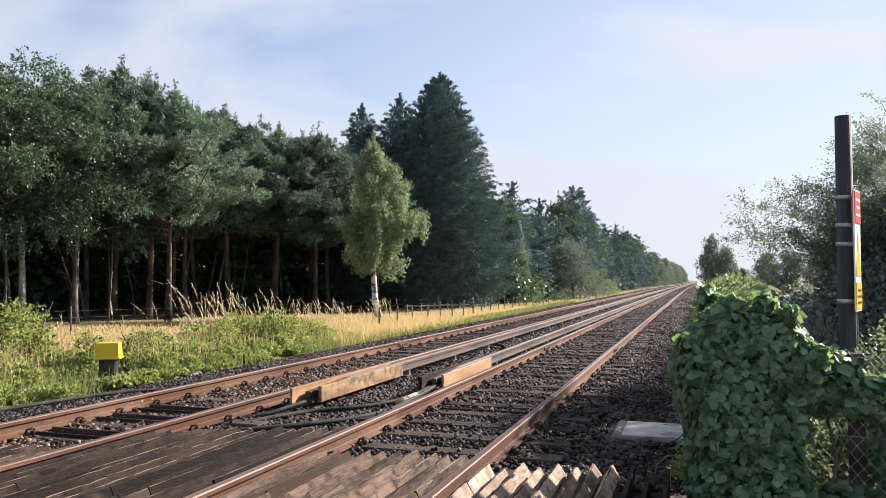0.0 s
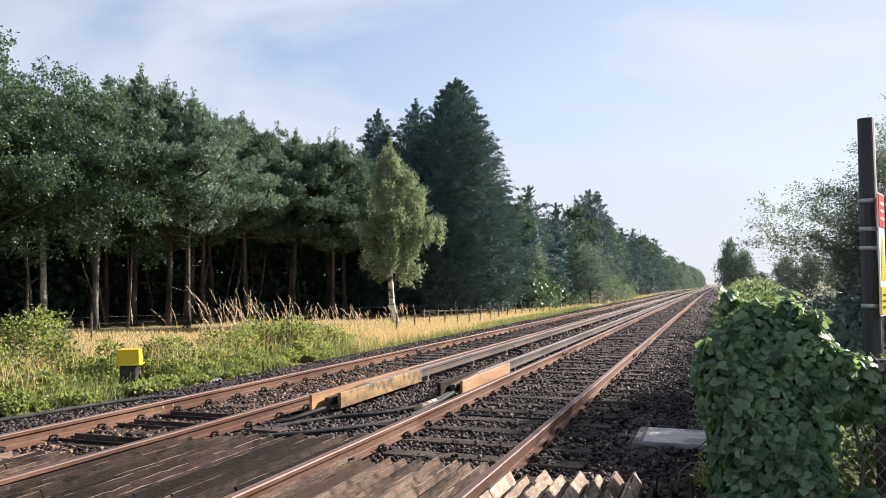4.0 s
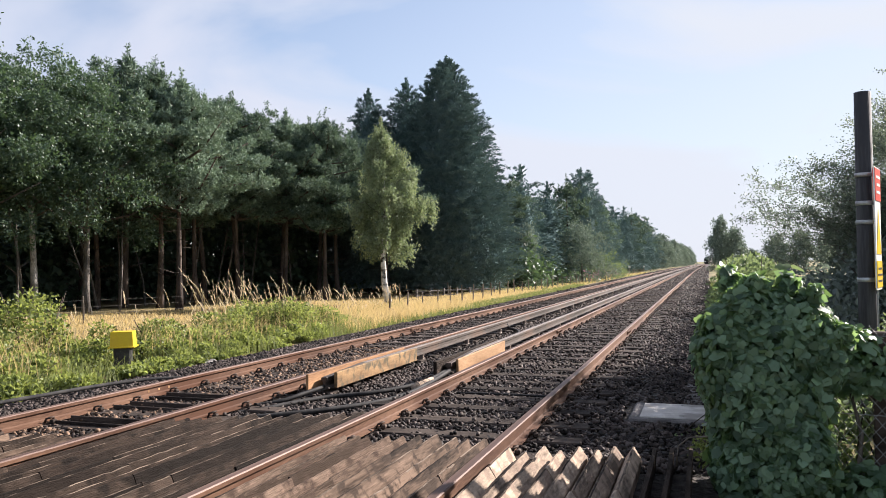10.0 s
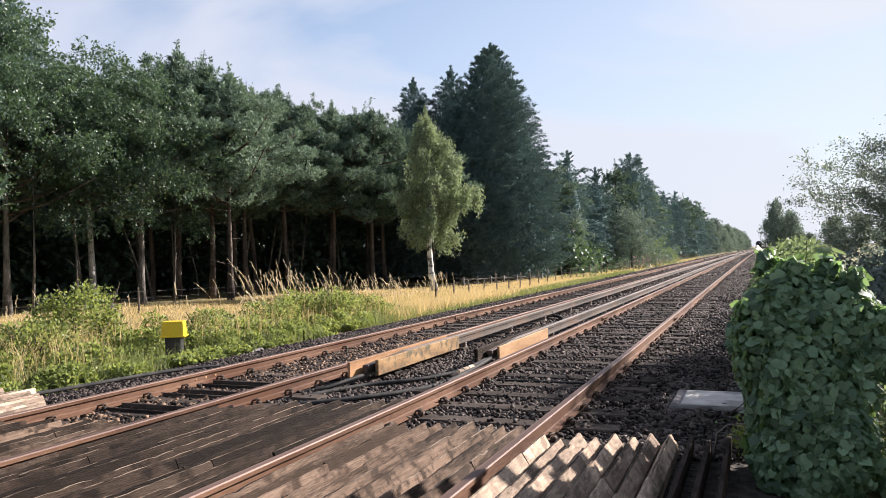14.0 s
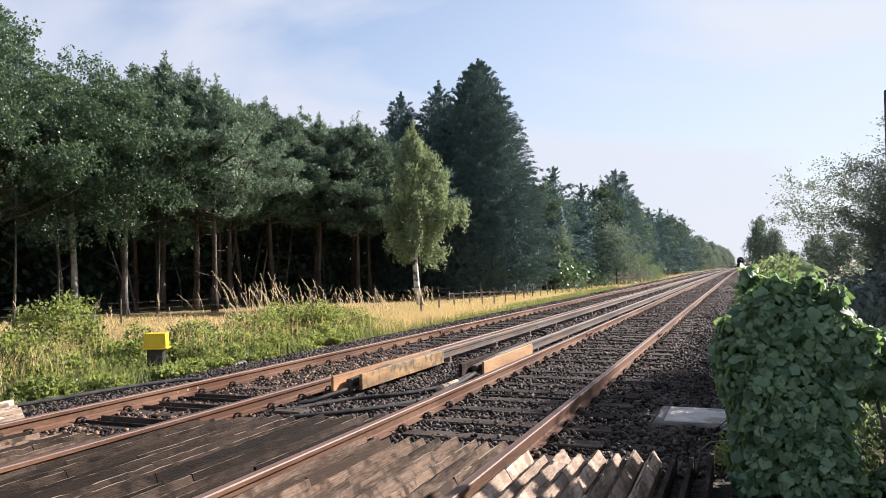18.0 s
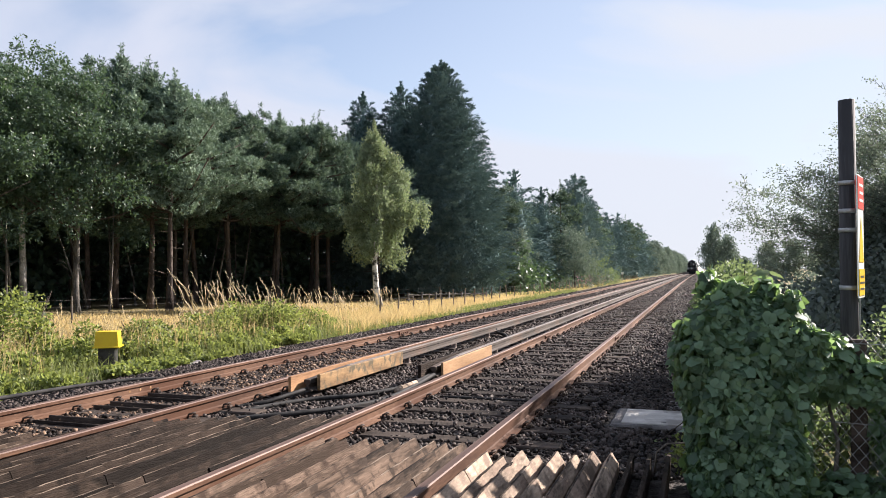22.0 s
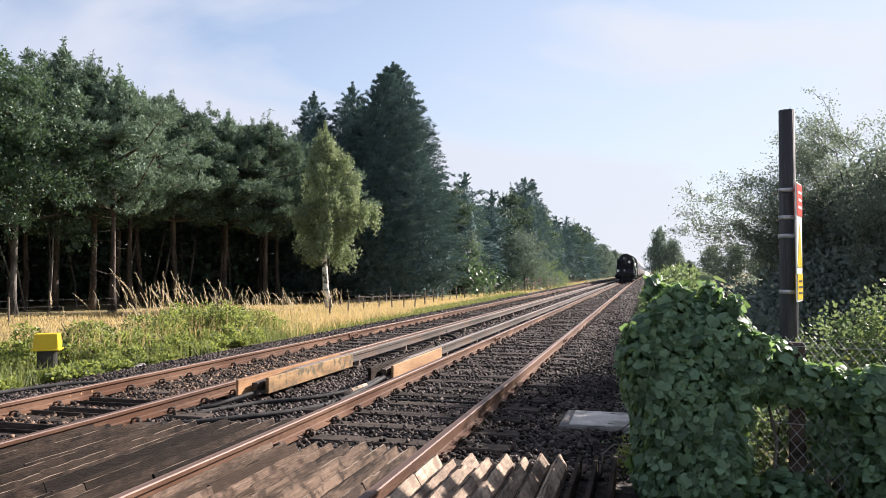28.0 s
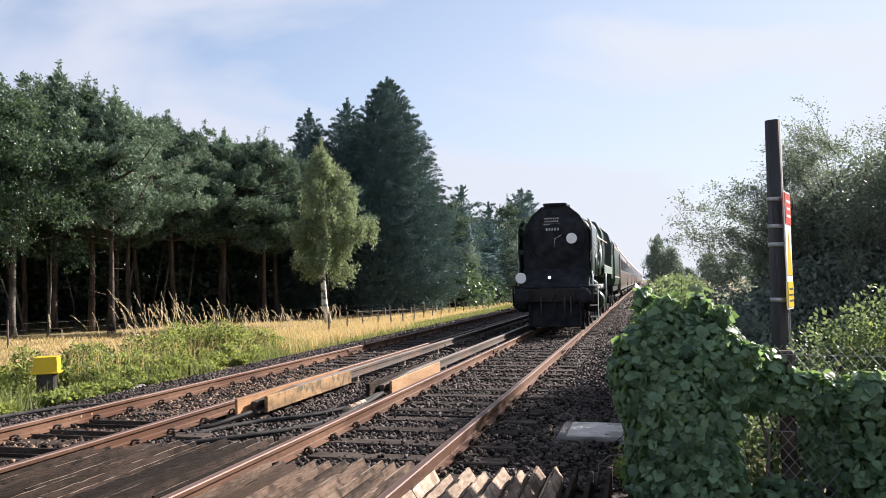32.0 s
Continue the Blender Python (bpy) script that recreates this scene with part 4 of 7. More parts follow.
def birch_meshes(seed, height):
    """Silver birch: leaning white trunk, a second leader, and long drooping tresses, fuller on one side."""
    rng = np.random.default_rng(seed)
    g = Geo()
    pts = [Vector(q) * height for q in ((0.02, 0, -0.015), (-0.005, 0, 0.12), (-0.012, 0.005, 0.26), (0.0, 0.0, 0.42), (0.005, -0.01, 0.58), (-0.01, 0, 0.74), (-0.02, 0.005, 0.88), (-0.015, 0, 0.985))]
    fork = [pts[2], Vector((0.02, 0.02, 0.36)) * height, Vector((0.04, 0.03, 0.46)) * height, Vector((0.05, 0.03, 0.55)) * height]
    g.tube(pts, [0.20, 0.15, 0.13, 0.10, 0.075, 0.05, 0.03, 0.012], 9)
    g.tube(fork, [0.09, 0.07, 0.045, 0.015], 7)
    arms, quads = [], []

    def on(line, t):
        i = min(int(t * (len(line) - 1)), len(line) - 2)
        return line[i].lerp(line[i + 1], t * (len(line) - 1) - i)

    rise = (1.1, 2.4, 3.6, 4.7, 6.2, 7.8, 9.3)
    lean_side, full_side = (0.25, 1.15, 1.6, 1.8, 1.5, 0.95, 0.08), (0.75, 1.5, 2.2, 2.35, 1.75, 1.0, 0.08)

    def girth(z, c):
        a, b = np.interp(z, rise, lean_side), np.interp(z, rise, full_side)
        return a + (b - a) * (c + 1) / 2

    limbs = [(on(pts, 0.24 + 0.74 * (k + rng.uniform(0, 1)) / 40), k) for k in range(40)] + [(on(fork, 0.3 + 0.7 * (k + rng.uniform(0, 1)) / 8), k + 3) for k in range(8)]
    for base, k in limbs:
        a = k * 2.4 + rng.uniform(-0.5, 0.5)
        c = math.cos(a)
        reach = girth(base.z + 0.5, c) * rng.choice([0.5, 0.72, 0.9, 1.0])
        tip = base + Vector((c * reach, math.sin(a) * reach, min(reach * 0.55, 0.8)))
        mid = base.lerp(tip, 0.55) + Vector((0, 0, 0.22 * reach))
        r = 0.010 + 0.010 * reach
        arms.append(Geo().tube([base, mid, tip], [r, r * 0.6, r * 0.2], 5))
        for s in range(int(9 + 15 * reach)):
            f0 = rng.uniform(0.15, 1.0) ** 0.6
            o = np.array(mid.lerp(tip, (f0 - 0.55) / 0.45) if f0 > 0.55 else base.lerp(mid, f0 / 0.55)) + rng.normal(size=3) * [0.16, 0.16, 0.12]
            drop = rng.uniform(0.3, 1.3) * (0.55 + 0.5 * f0)
            drop = min(drop, max(0.25, o[2] - (1.3 if c > 0.2 and rng.uniform() < 0.3 else 2.2 + rng.uniform(0, 0.7))))
            far = math.hypot(o[0], o[1]) + 0.01
            most = girth(o[2] - 0.45 * drop, o[0] / far) * rng.choice([0.62, 0.8, 0.95, 1.05, 1.16])
            if far > most:
                o[:2] *= most / far
            n = int(48 * drop)
            f = rng.uniform(0, 1, n)
            sway = rng.normal(size=2) * 0.12
            thick = (0.03 + 0.07 * np.sin(np.pi * np.clip(f, 0, 1) ** 0.8))[:, None]
            p = o + np.stack([sway[0] * f, sway[1] * f, -drop * f], 1) + rng.normal(size=(n, 3)) * thick
            quads.append(leaf_quads(p, rng.normal(size=(n, 3)) * 0.5 + [0, 0, -0.8], rng.uniform(0.08, 0.135, n), rng.uniform(0.05, 0.085, n), rng))
    top = np.array(pts[-1])
    n = 420
    f = rng.uniform(0, 1, n)
    p = top + np.stack([rng.normal(size=n) * 0.26 * f, rng.normal(size=n) * 0.26 * f, 0.45 - 1.5 * f], 1)
    quads.append(leaf_quads(p, rng.normal(size=(n, 3)) + [0, 0, -0.4], 0.1, 0.07, rng))
    # shaded leaves inside
    n = 1100
    u = rng.uniform(0, 1, n)
    rad = 0.9 * (1 - u) ** 0.6 * np.sqrt(rng.uniform(0, 1, n))
    a = rng.uniform(0, 6.28, n)
    p = np.stack([rad * np.cos(a) + 0.2, rad * np.sin(a), (0.30 + 0.60 * u) * height], 1)
    quads.append(leaf_quads(p, rng.normal(size=(n, 3)), 0.2, 0.13, rng))
    return mesh_of("trunk", g, M_BARK_BIRCH, True), array_mesh("crown", np.concatenate(quads), LEAF, M_BIRCH), [mesh_of("branch", a, M_BARK_GREY, True) for a in arms]


def place_tree(name, meshes, x, y, label, category="tree", group="", s=1.0, turn=0.0, sz=None, z=None, bark="", limbs=False):
    lean = 3.0 if name == "pine" else 0.0
    t = thing(name, pose(x, y, ground_height(x, y) if z is None else z, lean * math.sin(x * 7.1), lean * math.cos(y * 5.3), turn), label, category, group)
    t.scale = (s, s, s if sz is None else sz)
    part("trunk", meshes[0], None, t, bark)
    part("crown", meshes[1], None, t)
    if limbs and len(meshes) > 2:
        for me in meshes[2]:
            part("branch", me, None, t)
    return t


PINES = [pine_meshes(11, 10.6, 3.2, 0.40), pine_meshes(12, 10.6, 3.5, 0.43), pine_meshes(13, 10.6, 3.0, 0.38), pine_meshes(14, 10.6, 3.2, 0.42)]
INNER_PINES = [pine_meshes(15, 10.6, 3.0, 0.30, 600, 8, 2.6), pine_meshes(16, 10.6, 2.8, 0.36, 600, 8, 2.6)]
UNDERGROWTH = broad_meshes(25, 3.4, 2.2, 0.05, 1100, 0.42, M_BARK_GREY, M_OAK, 20, 1.3)
OAKS = [broad_meshes(21, 10.5, 3.0, 0.42, 36000, 0.115, M_BARK_PALE, M_OAK, 34, 1.0, 0.8), broad_meshes(22, 10.5, 3.5, 0.36, 46000, 0.115, M_BARK_GREY, M_OAK, 36, 1.0, 0.45)]
BIRCH = birch_meshes(31, 9.0)
CONE = cypress_meshes(41, 16.8, 5.45, 1400, 0.58, 0.7, 1.5)
DOME = cypress_meshes(43, 13.6, 3.6, 420, 0.33, 0.75, 1.2)
FIRS = [cypress_meshes(45, 10.6, 2.9, 150, 0.55, 0.15, 1.9, 36, 1.7), cypress_meshes(46, 10.6, 3.2, 160, 0.48, 0.25, 1.8, 36, 1.7)]
SPIRE = cypress_meshes(42, 15.4, 3.9, 520, 0.58, 0.35, 1.5)
SALLOW = broad_meshes(23, 5.6, 2.5, 0.08, 6500, 0.20, M_BARK_GREY, M_WILLOW, 26, 1.25)
THORN = broad_meshes(27, 4.6, 2.6, 0.04, 5200, 0.16, M_BARK_GREY, M_BRAMBLE_DEEP, 26, 1.25)
# far trees borrow the pale sallow leaves: distance haze put into their colour
FAR_TREE = broad_meshes(24, 10.0, 3.6, 0.06, 8500, 0.40, M_BARK_GREY, M_WILLOW, 30, 1.2)
PINE_LABEL = "Scots pine with a bare reddish trunk and dark needles"
OAK_LABEL = "leafy dark green oak with a grey trunk at the wood's edge"


def build_wood():
    for x, y, s, k, turn in ((-22.6, 29.2, 1.02, 1, 130), (-24.7, 30.4, 1.09, 2, 70), (-24.4, 33.0, 1.04, 3, 220), (-23.6, 35.4, 1.06, 0, 300), (-22.4, 38.2, 1.03, 1, 40), (-20.6, 39.6, 1.01, 2, 160), (-21.8, 43.6, 1.06, 3, 260), (-18.4, 43.0, 0.84, 0, 200), (-25.8, 33.5, 1.0, 2, 20), (-27.6, 29.5, 1.02, 3, 90), (-25.2, 37.8, 1.08, 1, 200), (-24.6, 41.4, 1.1, 0, 120), (-26.4, 36.2, 1.14, 3, 10), (-24.0, 45.0, 1.12, 2, 75), (-26.6, 30.2, 1.21, 1, 310)):
        place_tree("pine", PINES[k], x, y, PINE_LABEL, group="pines at the wood's edge", s=s, turn=turn, limbs=True)
    place_tree("oak", OAKS[0], -25.75, 24.1, OAK_LABEL, group="oaks at the wood's edge", s=0.95, turn=35, bark="pale grey trunk", limbs=True)
    place_tree("oak", OAKS[1], -24.6, 25.7, OAK_LABEL, group="oaks at the wood's edge", s=0.93, turn=160, limbs=True)
    place_tree("oak", OAKS[1], -26.2, 20.6, OAK_LABEL, group="oaks at the wood's edge", s=0.94, turn=120, limbs=True)
    place_tree("oak", OAKS[1], -25.0, 15.0, OAK_LABEL, group="oaks at the wood's edge", s=0.94, turn=250, limbs=True)
    place_tree("oak", OAKS[0], -29.5, 22.5, OAK_LABEL, group="oaks at the wood's edge", s=1.15, turn=190)
    place_tree("oak", OAKS[0], -24.5, 9.0, OAK_LABEL, group="oaks at the wood's edge", s=1.1, turn=80)
    place_tree("cypress", SPIRE, -37.0, 29.5, "tall dark conifer rising behind the oaks", group="dark conifers", s=1.08, turn=30)
    place_tree("birch", BIRCH, -15.1, 35.3, "silver birch with a white trunk and drooping pale leaves", s=1.0, turn=24, limbs=True)
    place_tree("cypress", CONE, -16.5, 49.6, "huge dense dark green cypress beside the line", group="dark conifers", s=0.95, turn=0)
    place_tree("cypress", SPIRE, -22.4, 49.8, "slim pointed dark conifer behind the birch", group="dark conifers", s=0.93, turn=60)
    place_tree("cypress", SPIRE, -19.9, 50.8, "slim pointed dark conifer behind the birch", group="dark conifers", s=0.98, turn=200)
    place_tree("cypress", DOME, -14.4, 96.0, "broad dark cypress further down the line", group="dark conifers", s=1.0, turn=140)
    place_tree("young_birch", SALLOW, -13.9, 62.5, "small pale green birch against the dark wood", s=0.40, sz=0.86, turn=100)
    place_tree("sallow", SALLOW, -11.2, 74.5, "pale silvery green sallow bush by the fence", "bush", s=0.88, sz=0.98, turn=0)
    place_tree("thorn_bush", THORN, -9.9, 81.5, "rounded dark green bush beside the ballast", "bush", s=0.62, turn=60)
    place_tree("thorn_bush", THORN, -9.6, 92.0, "small rounded green bush beside the ballast", "bush", s=0.40, turn=160)
    for x, y, s in ((-14.4, 63.6, 0.62), (-14.0, 67.0, 0.6), (-13.6, 70.4, 0.6)):
        place_tree("undergrowth", UNDERGROWTH, x, y, "dark leafy undergrowth at the wood's edge", "bush", "undergrowth in the wood", s=s, turn=50 * y)
    rng = random.Random(7)
    k = 0
    for y in [58 + 4.2 * i for i in range(34)]:
        if 87 < y < 99:
            continue
        x = -15.6 + 2.2 * math.sin(y * 0.7) - 1.2 + (y - 60) * 0.022
        s = (0.98 + 0.12 * rng.random()) * (0.94 if y < 80 else 1.04)
        place_tree("conifer", FIRS[k % 2] if k % 3 else PINES[k % 4] if y < 76 else INNER_PINES[k % 2], x, y, "grey-green conifer with layered boughs beside the line", group="conifers along the line", s=s, turn=rng.uniform(0, 360))
        k += 1
    for i in range(14):
        y = 21 + 1.6 * i
        x = -25.4 + 0.05 * i + rng.uniform(-2.2, 1.0)
        h = rng.uniform(3.0, 6.5)
        lx, ly = rng.uniform(-1.4, 1.4), rng.uniform(-0.8, 0.8)
        t = thing("dead_sapling", pose(x, y, ground_height(x, y)), "thin bare pale sapling stem among the pines", "sapling", "bare saplings in the wood")
        part("stem", Geo().tube([(0, 0, -0.1), (lx * 0.35 + 0.08, ly * 0.3, h * 0.4), (lx, ly, h)], [0.06, 0.045, 0.012], 6), M_BARK_GREY, t, "", True)
        for k in range(4):
            f = rng.uniform(0.4, 0.9)
            a = rng.uniform(0, 6.28)
            q = Vector((lx * f, ly * f, h * f))
            part("twig", Geo().tube([q, q + Vector((math.cos(a) * 0.7, math.sin(a) * 0.7, 0.4))], [0.015, 0.004], 4), M_BARK_GREY, t)
    # deeper rows that close the wood
    for i in range(46):
        y = 6 + 52 * i / 45
        front = -32.5 + max(0, (y - 36)) * 0.62
        place_tree("undergrowth", UNDERGROWTH, front - rng.uniform(0, 5), y, "dark leafy undergrowth inside the wood", "bush", "undergrowth in the wood", s=rng.uniform(0.7, 1.25), turn=rng.uniform(0, 360))
    for i in range(14):
        y = 4 + 3.4 * i
        place_tree("undergrowth", UNDERGROWTH, -47.0 + 5 * math.sin(i * 1.9) + max(0, y - 40) * 0.6, y, "dark leafy undergrowth deep inside the wood", "bush", "undergrowth in the wood", s=rng.uniform(1.9, 2.6), turn=rng.uniform(0, 360))
    for i in range(8):
        y = 51 + 3.4 * i
        place_tree("undergrowth", UNDERGROWTH, -39.5 + 2.0 * i + 2 * math.sin(i * 1.9), y, "dark leafy undergrowth deep inside the wood", "bush", "undergrowth in the wood", s=rng.uniform(1.2, 1.5), turn=rng.uniform(0, 360))
    for i in range(30):
        place_tree("undergrowth", UNDERGROWTH, -25.0 + 1.5 * math.sin(i * 1.7), 58 + 5 * i, "dark leafy undergrowth deep inside the wood", "bush", "undergrowth in the wood", s=rng.uniform(1.2, 1.6), turn=rng.uniform(0, 360))
    for i in range(34):
        y = 56 + 5 * i
        place_tree("undergrowth", UNDERGROWTH, -15.5 + 1.4 * math.sin(i * 2.1), y, "dark leafy undergrowth at the wood's edge", "bush", "undergrowth in the wood", s=rng.uniform(0.6, 0.95), turn=rng.uniform(0, 360))
        place_tree("undergrowth", UNDERGROWTH, -20.5 + 1.4 * math.sin(i * 1.3), y + 2, "dark leafy undergrowth inside the wood", "bush", "undergrowth in the wood", s=rng.uniform(1.0, 1.5), turn=rng.uniform(0, 360))
    for i in range(30):
        place_tree("pine", INNER_PINES[i % 2], -20.0 - 2.5 * rng.random(), 58 + 5.3 * i, PINE_LABEL, group="pines inside the wood", s=rng.uniform(0.98, 1.1), turn=rng.uniform(0, 360))
    for i in range(66):
        u = rng.random()
        y = 2 + 62 * u
        front = -29.0 + max(0, (y - 38)) * 0.40
        x = front - 1 - 15 * rng.random()
        place_tree("pine", INNER_PINES[i % 2], x, y, PINE_LABEL, group="pines inside the wood", s=rng.uniform(1.0, 1.2), turn=rng.uniform(0, 360))


build_wood()

# ---- track and lineside things ----
build_track(NEAR_X, "near railway line with rusty rails on dark sleepers", 46, 3)
build_track(FAR_X, "far railway line with rusty rails on dark sleepers", 46, 4)
build_conductor(-3.59, 10.5, "raised third rail beside the near line")
build_conductor(-4.69, 8.8, "raised third rail beside the far line")
plank("guard_board", -3.49, 10.6, -3.49, 13.35, -0.15, 0.075, 0.035, M_BOARD, "pale timber guard board along the near third rail")
plank("guard_board", -3.69, 10.2, -3.69, 13.6, -0.10, 0.085, 0.05, M_GUARD_MID, "weathered guard board behind the near third rail")
plank("guard_board", -4.58, 8.9, -4.58, 11.8, -0.12, 0.085, 0.045, M_BOARD_DARK, "stained yellowish guard board along the far third rail")
plank("guard_board", -4.80, 8.55, -4.80, 11.8, -0.10, 0.095, 0.035, M_BOARD_RUST, "orange-brown guard board behind the far third rail")

build_guard(-1.64, -0.58, lambda x: 5.92 + (x + 1.6) * 0.30, lambda x, r: M_GUARD, "ridged pale timber trespass guard outside the near rail", 61, tall=0.09)


def upright_slats():
    """The last timbers by the ivy stand on edge with gaps between them."""
    rng = random.Random(66)
    guard = thing("trespass_guard", pose(0, 0, 0), "narrow dark timbers on edge beside the ivy", "trespass guard", "crossing trespass guards", "structure")
    for x, y1, lean in ((-0.50, 6.26, 0.02), (-0.365, 6.30, 0.015), (-0.225, 6.33, 0.01)):
        g = Geo()
        vs, fs, segs = [], [], 6
        for i in range(segs + 1):
            y = 2.0 + (y1 - 2.0) * i / segs
            j = rng.uniform(-0.004, 0.004)
            vs += [(x - 0.020, y, -0.19), (x + 0.022, y, -0.19), (x + 0.014 + lean + j, y, -0.022 + j), (x - 0.016 + lean + j, y, -0.014 + j)]
        fs = [(i * 4 + q, i * 4 + (q + 1) % 4, i * 4 + 4 + (q + 1) % 4, i * 4 + 4 + q) for i in range(segs) for q in range(4)]
        g.add(vs, fs + [(3, 2, 1, 0), (segs * 4, segs * 4 + 1, segs * 4 + 2, segs * 4 + 3)])
        part("timber", g, M_GUARD_MID, guard)


upright_slats()
# rows left of x -2.42 are pale, those right of it brown
build_guard(-3.14, -1.79, lambda x: 6.02 + (x + 3.0) * 0.22, lambda x, r: M_GUARD_PALE if x < -2.42 else M_GUARD_WARM, "ridged timber trespass guard between the near rails", 62)
build_guard(-5.07, -3.30, lambda x: 6.35 + (x + 4.9) * 0.42, lambda x, r: M_GUARD_DARK if r.random() < 0.62 else M_GUARD_MID, "dark ridged timber trespass guard between the lines", 63)
build_guard(-6.59, -5.24, lambda x: 5.28 + (x + 6.0) * 0.36, lambda x, r: M_GUARD_MID if r.random() < 0.5 else M_GUARD_WARM, "brown ridged timber trespass guard between the far rails", 64)
build_guard(-8.4, -6.78, lambda x: min(5.75 - (x + 6.8) * 0.75, 6.42), lambda x, r: M_GUARD, "pale ridged timber trespass guard beyond the far rail", 65)


def off_guard(x, y):
    end = np.where(x > -1.71, 5.85 + (x + 1.6) * 0.30, np.where(x > -3.22, 6.0 + (x + 3.0) * 0.22, np.where(x > -5.16, 6.3 + (x + 4.9) * 0.42, np.where(x > -6.68, 5.25 + (x + 6.0) * 0.36, 6.3))))
    rail = np.minimum.reduce([np.abs(x - c) for c in (-1.7125, -3.2175, -5.1625, -6.6675)])
    return (y > end) & (rail > 0.05) & ~((np.abs(x + 0.34) < 0.60) & (np.abs(y - 8.68) < 0.56)) & ~((np.abs(x + 5.915) < 0.66) & ((np.abs(y - 6.45) < 0.13) | (np.abs(y - 7.35) < 0.13) | (np.abs(y - 8.0) < 0.13)))


# loose stones kicked onto the sleepers
stones("ballast_stones", -3.9, -0.9, 5.9, 14.0, 34, 0.038, lambda x, y: 0 * x - 0.152, 76, off_guard)
stones("ballast_stones", -7.3, -4.6, 5.6, 14.0, 24, 0.038, lambda x, y: 0 * x - 0.152, 77, off_guard)
stones("ballast_stones", -3.9, -0.9, 14.0, 30.0, 12, 0.05, lambda x, y: 0 * x - 0.155, 78, off_guard)
stones("ballast_stones", -8.5, 0.25, 5.0, 12.0, 720, 0.045, bed_height, 71, off_guard)
stones("ballast_stones", -6.62, -5.22, 5.0, 14.0, 330, 0.043, lambda x, y: bed_height(x, y) + 0.018, 79, off_guard, M_STONE_WARM)
stones("ballast_stones", -8.6, 0.25, 12.0, 22.0, 330, 0.050, bed_height, 72, off_guard)
stones("ballast_stones", -8.8, 0.25, 22.0, 46.0, 85, 0.062, bed_height, 73, off_guard)
stones("ballast_stones", -8.8, 0.25, 46.0, 100.0, 13, 0.13, bed_height, 74, off_guard)
stones("ballast_stones", -8.8, 0.25, 100.0, 220.0, 3, 0.24, bed_height, 75, off_guard)

cable([(-3.62, 10.5, -0.08), (-3.68, 9.8, -0.13), (-3.85, 9.3, -0.15), (-4.1, 8.9, -0.16), (-4.5, 8.55, -0.17), (-4.75, 8.0, -0.17), (-4.95, 7.6, -0.19), (-5.3, 7.35, -0.2)], 0.028, M_CABLE, "thick black cable looped between the third rails")
cable([(-3.58, 10.5, -0.08), (-3.56, 9.6, -0.12), (-3.62, 8.9, -0.16), (-3.8, 8.3, -0.17), (-4.2, 7.7, -0.17), (-4.7, 7.25, -0.18), (-5.1, 7.0, -0.2)], 0.03, M_CABLE, "thick black cable lying on the ballast")
cable([(-4.70, 8.8, -0.09), (-4.78, 8.35, -0.12), (-4.9, 8.1, -0.16), (-5.15, 7.9, -0.19)], 0.026, M_CABLE, "black cable at the end of the third rail")
cable([(-4.72, 18.4, 0.0), (-4.6, 18.2, -0.10), (-4.35, 17.9, -0.13), (-4.12, 17.2, -0.13), (-4.0, 16.3, -0.13), (-3.95, 15.4, -0.12), (-3.86, 14.5, -0.08), (-3.72, 13.6, -0.03)], 0.035, M_CABLE, "thick black cable looped between the third rails")
cable([(-3.05, 9.2, -0.165), (-2.4, 9.15, -0.15), (-1.75, 9.2, -0.165)], 0.014, M_CABLE, "thin black cable crossing between the near rails")
cable([(-9.2, 5.0, -0.2), (-8.4, 6.6, -0.17), (-8.15, 7.6, -0.16), (-8.0, 8.6, -0.16), (-7.75, 9.3, -0.17), (-7.3, 9.7, -0.19), (-6.9, 9.9, -0.2)], 0.026, M_CABLE_GREY, "dusty grey cable along the far side of the ballast")
cable([(-9.4, 5.2, -0.24), (-8.6, 6.9, -0.21), (-8.3, 8.0, -0.2), (-8.15, 9.0, -0.22)], 0.025, M_CABLE, "black cable along the far side of the ballast")


def dark_hollows():
    # black sheets with raised edges stand for the shaded pits between sleepers
    for y in (6.45, 7.35, 8.0):
        t = thing("steel_bearer", pose(FAR_X, y, -0.2), "black sheet standing for a dark hollow between the far sleepers", "bearer", "bearers under the far line")
        g = Geo()
        g.box((0, 0, -0.02), (1.3, 0.26, 0.03), 0.005)
        part("base", g, M_BLACK, t)
        for q in (-0.13, 0.13):
            e = Geo()
            e.box((0, q, 0.03), (1.3, 0.025, 0.09), 0.006)
            part("flange", e, M_SLEEPER, t)
    t = thing("bolt_hole_row", pose(FAR_X - HALF, 8.1, -0.085), "row of pale worn bolt holes in the rail web", "bolt holes")
    for k in range(3):
        g = Geo()
        g.lathe([(0.017, 0.009), (0.017, 0.012), (0.010, 0.013)], (0, (k - 1) * 0.19, 0), "x", 12)
        part("hole_rim", g, M_BOARD, t)


dark_hollows()


def cable_sleeve():
    g = Geo()
    g.tube([(-3.58, 9.75, -0.10), (-3.63, 9.2, -0.12)], 0.04, 10)
    for k in range(3):
        g.tube([(-3.59 - 0.015 * k, 9.62 - 0.15 * k, -0.105), (-3.592 - 0.015 * k, 9.6 - 0.15 * k, -0.105)], 0.044, 10)
    return tagged(part("cable_sleeve", g, M_GUARD, smooth=True), "pale tan sleeve round a black cable", "cable sleeve")


cable_sleeve()


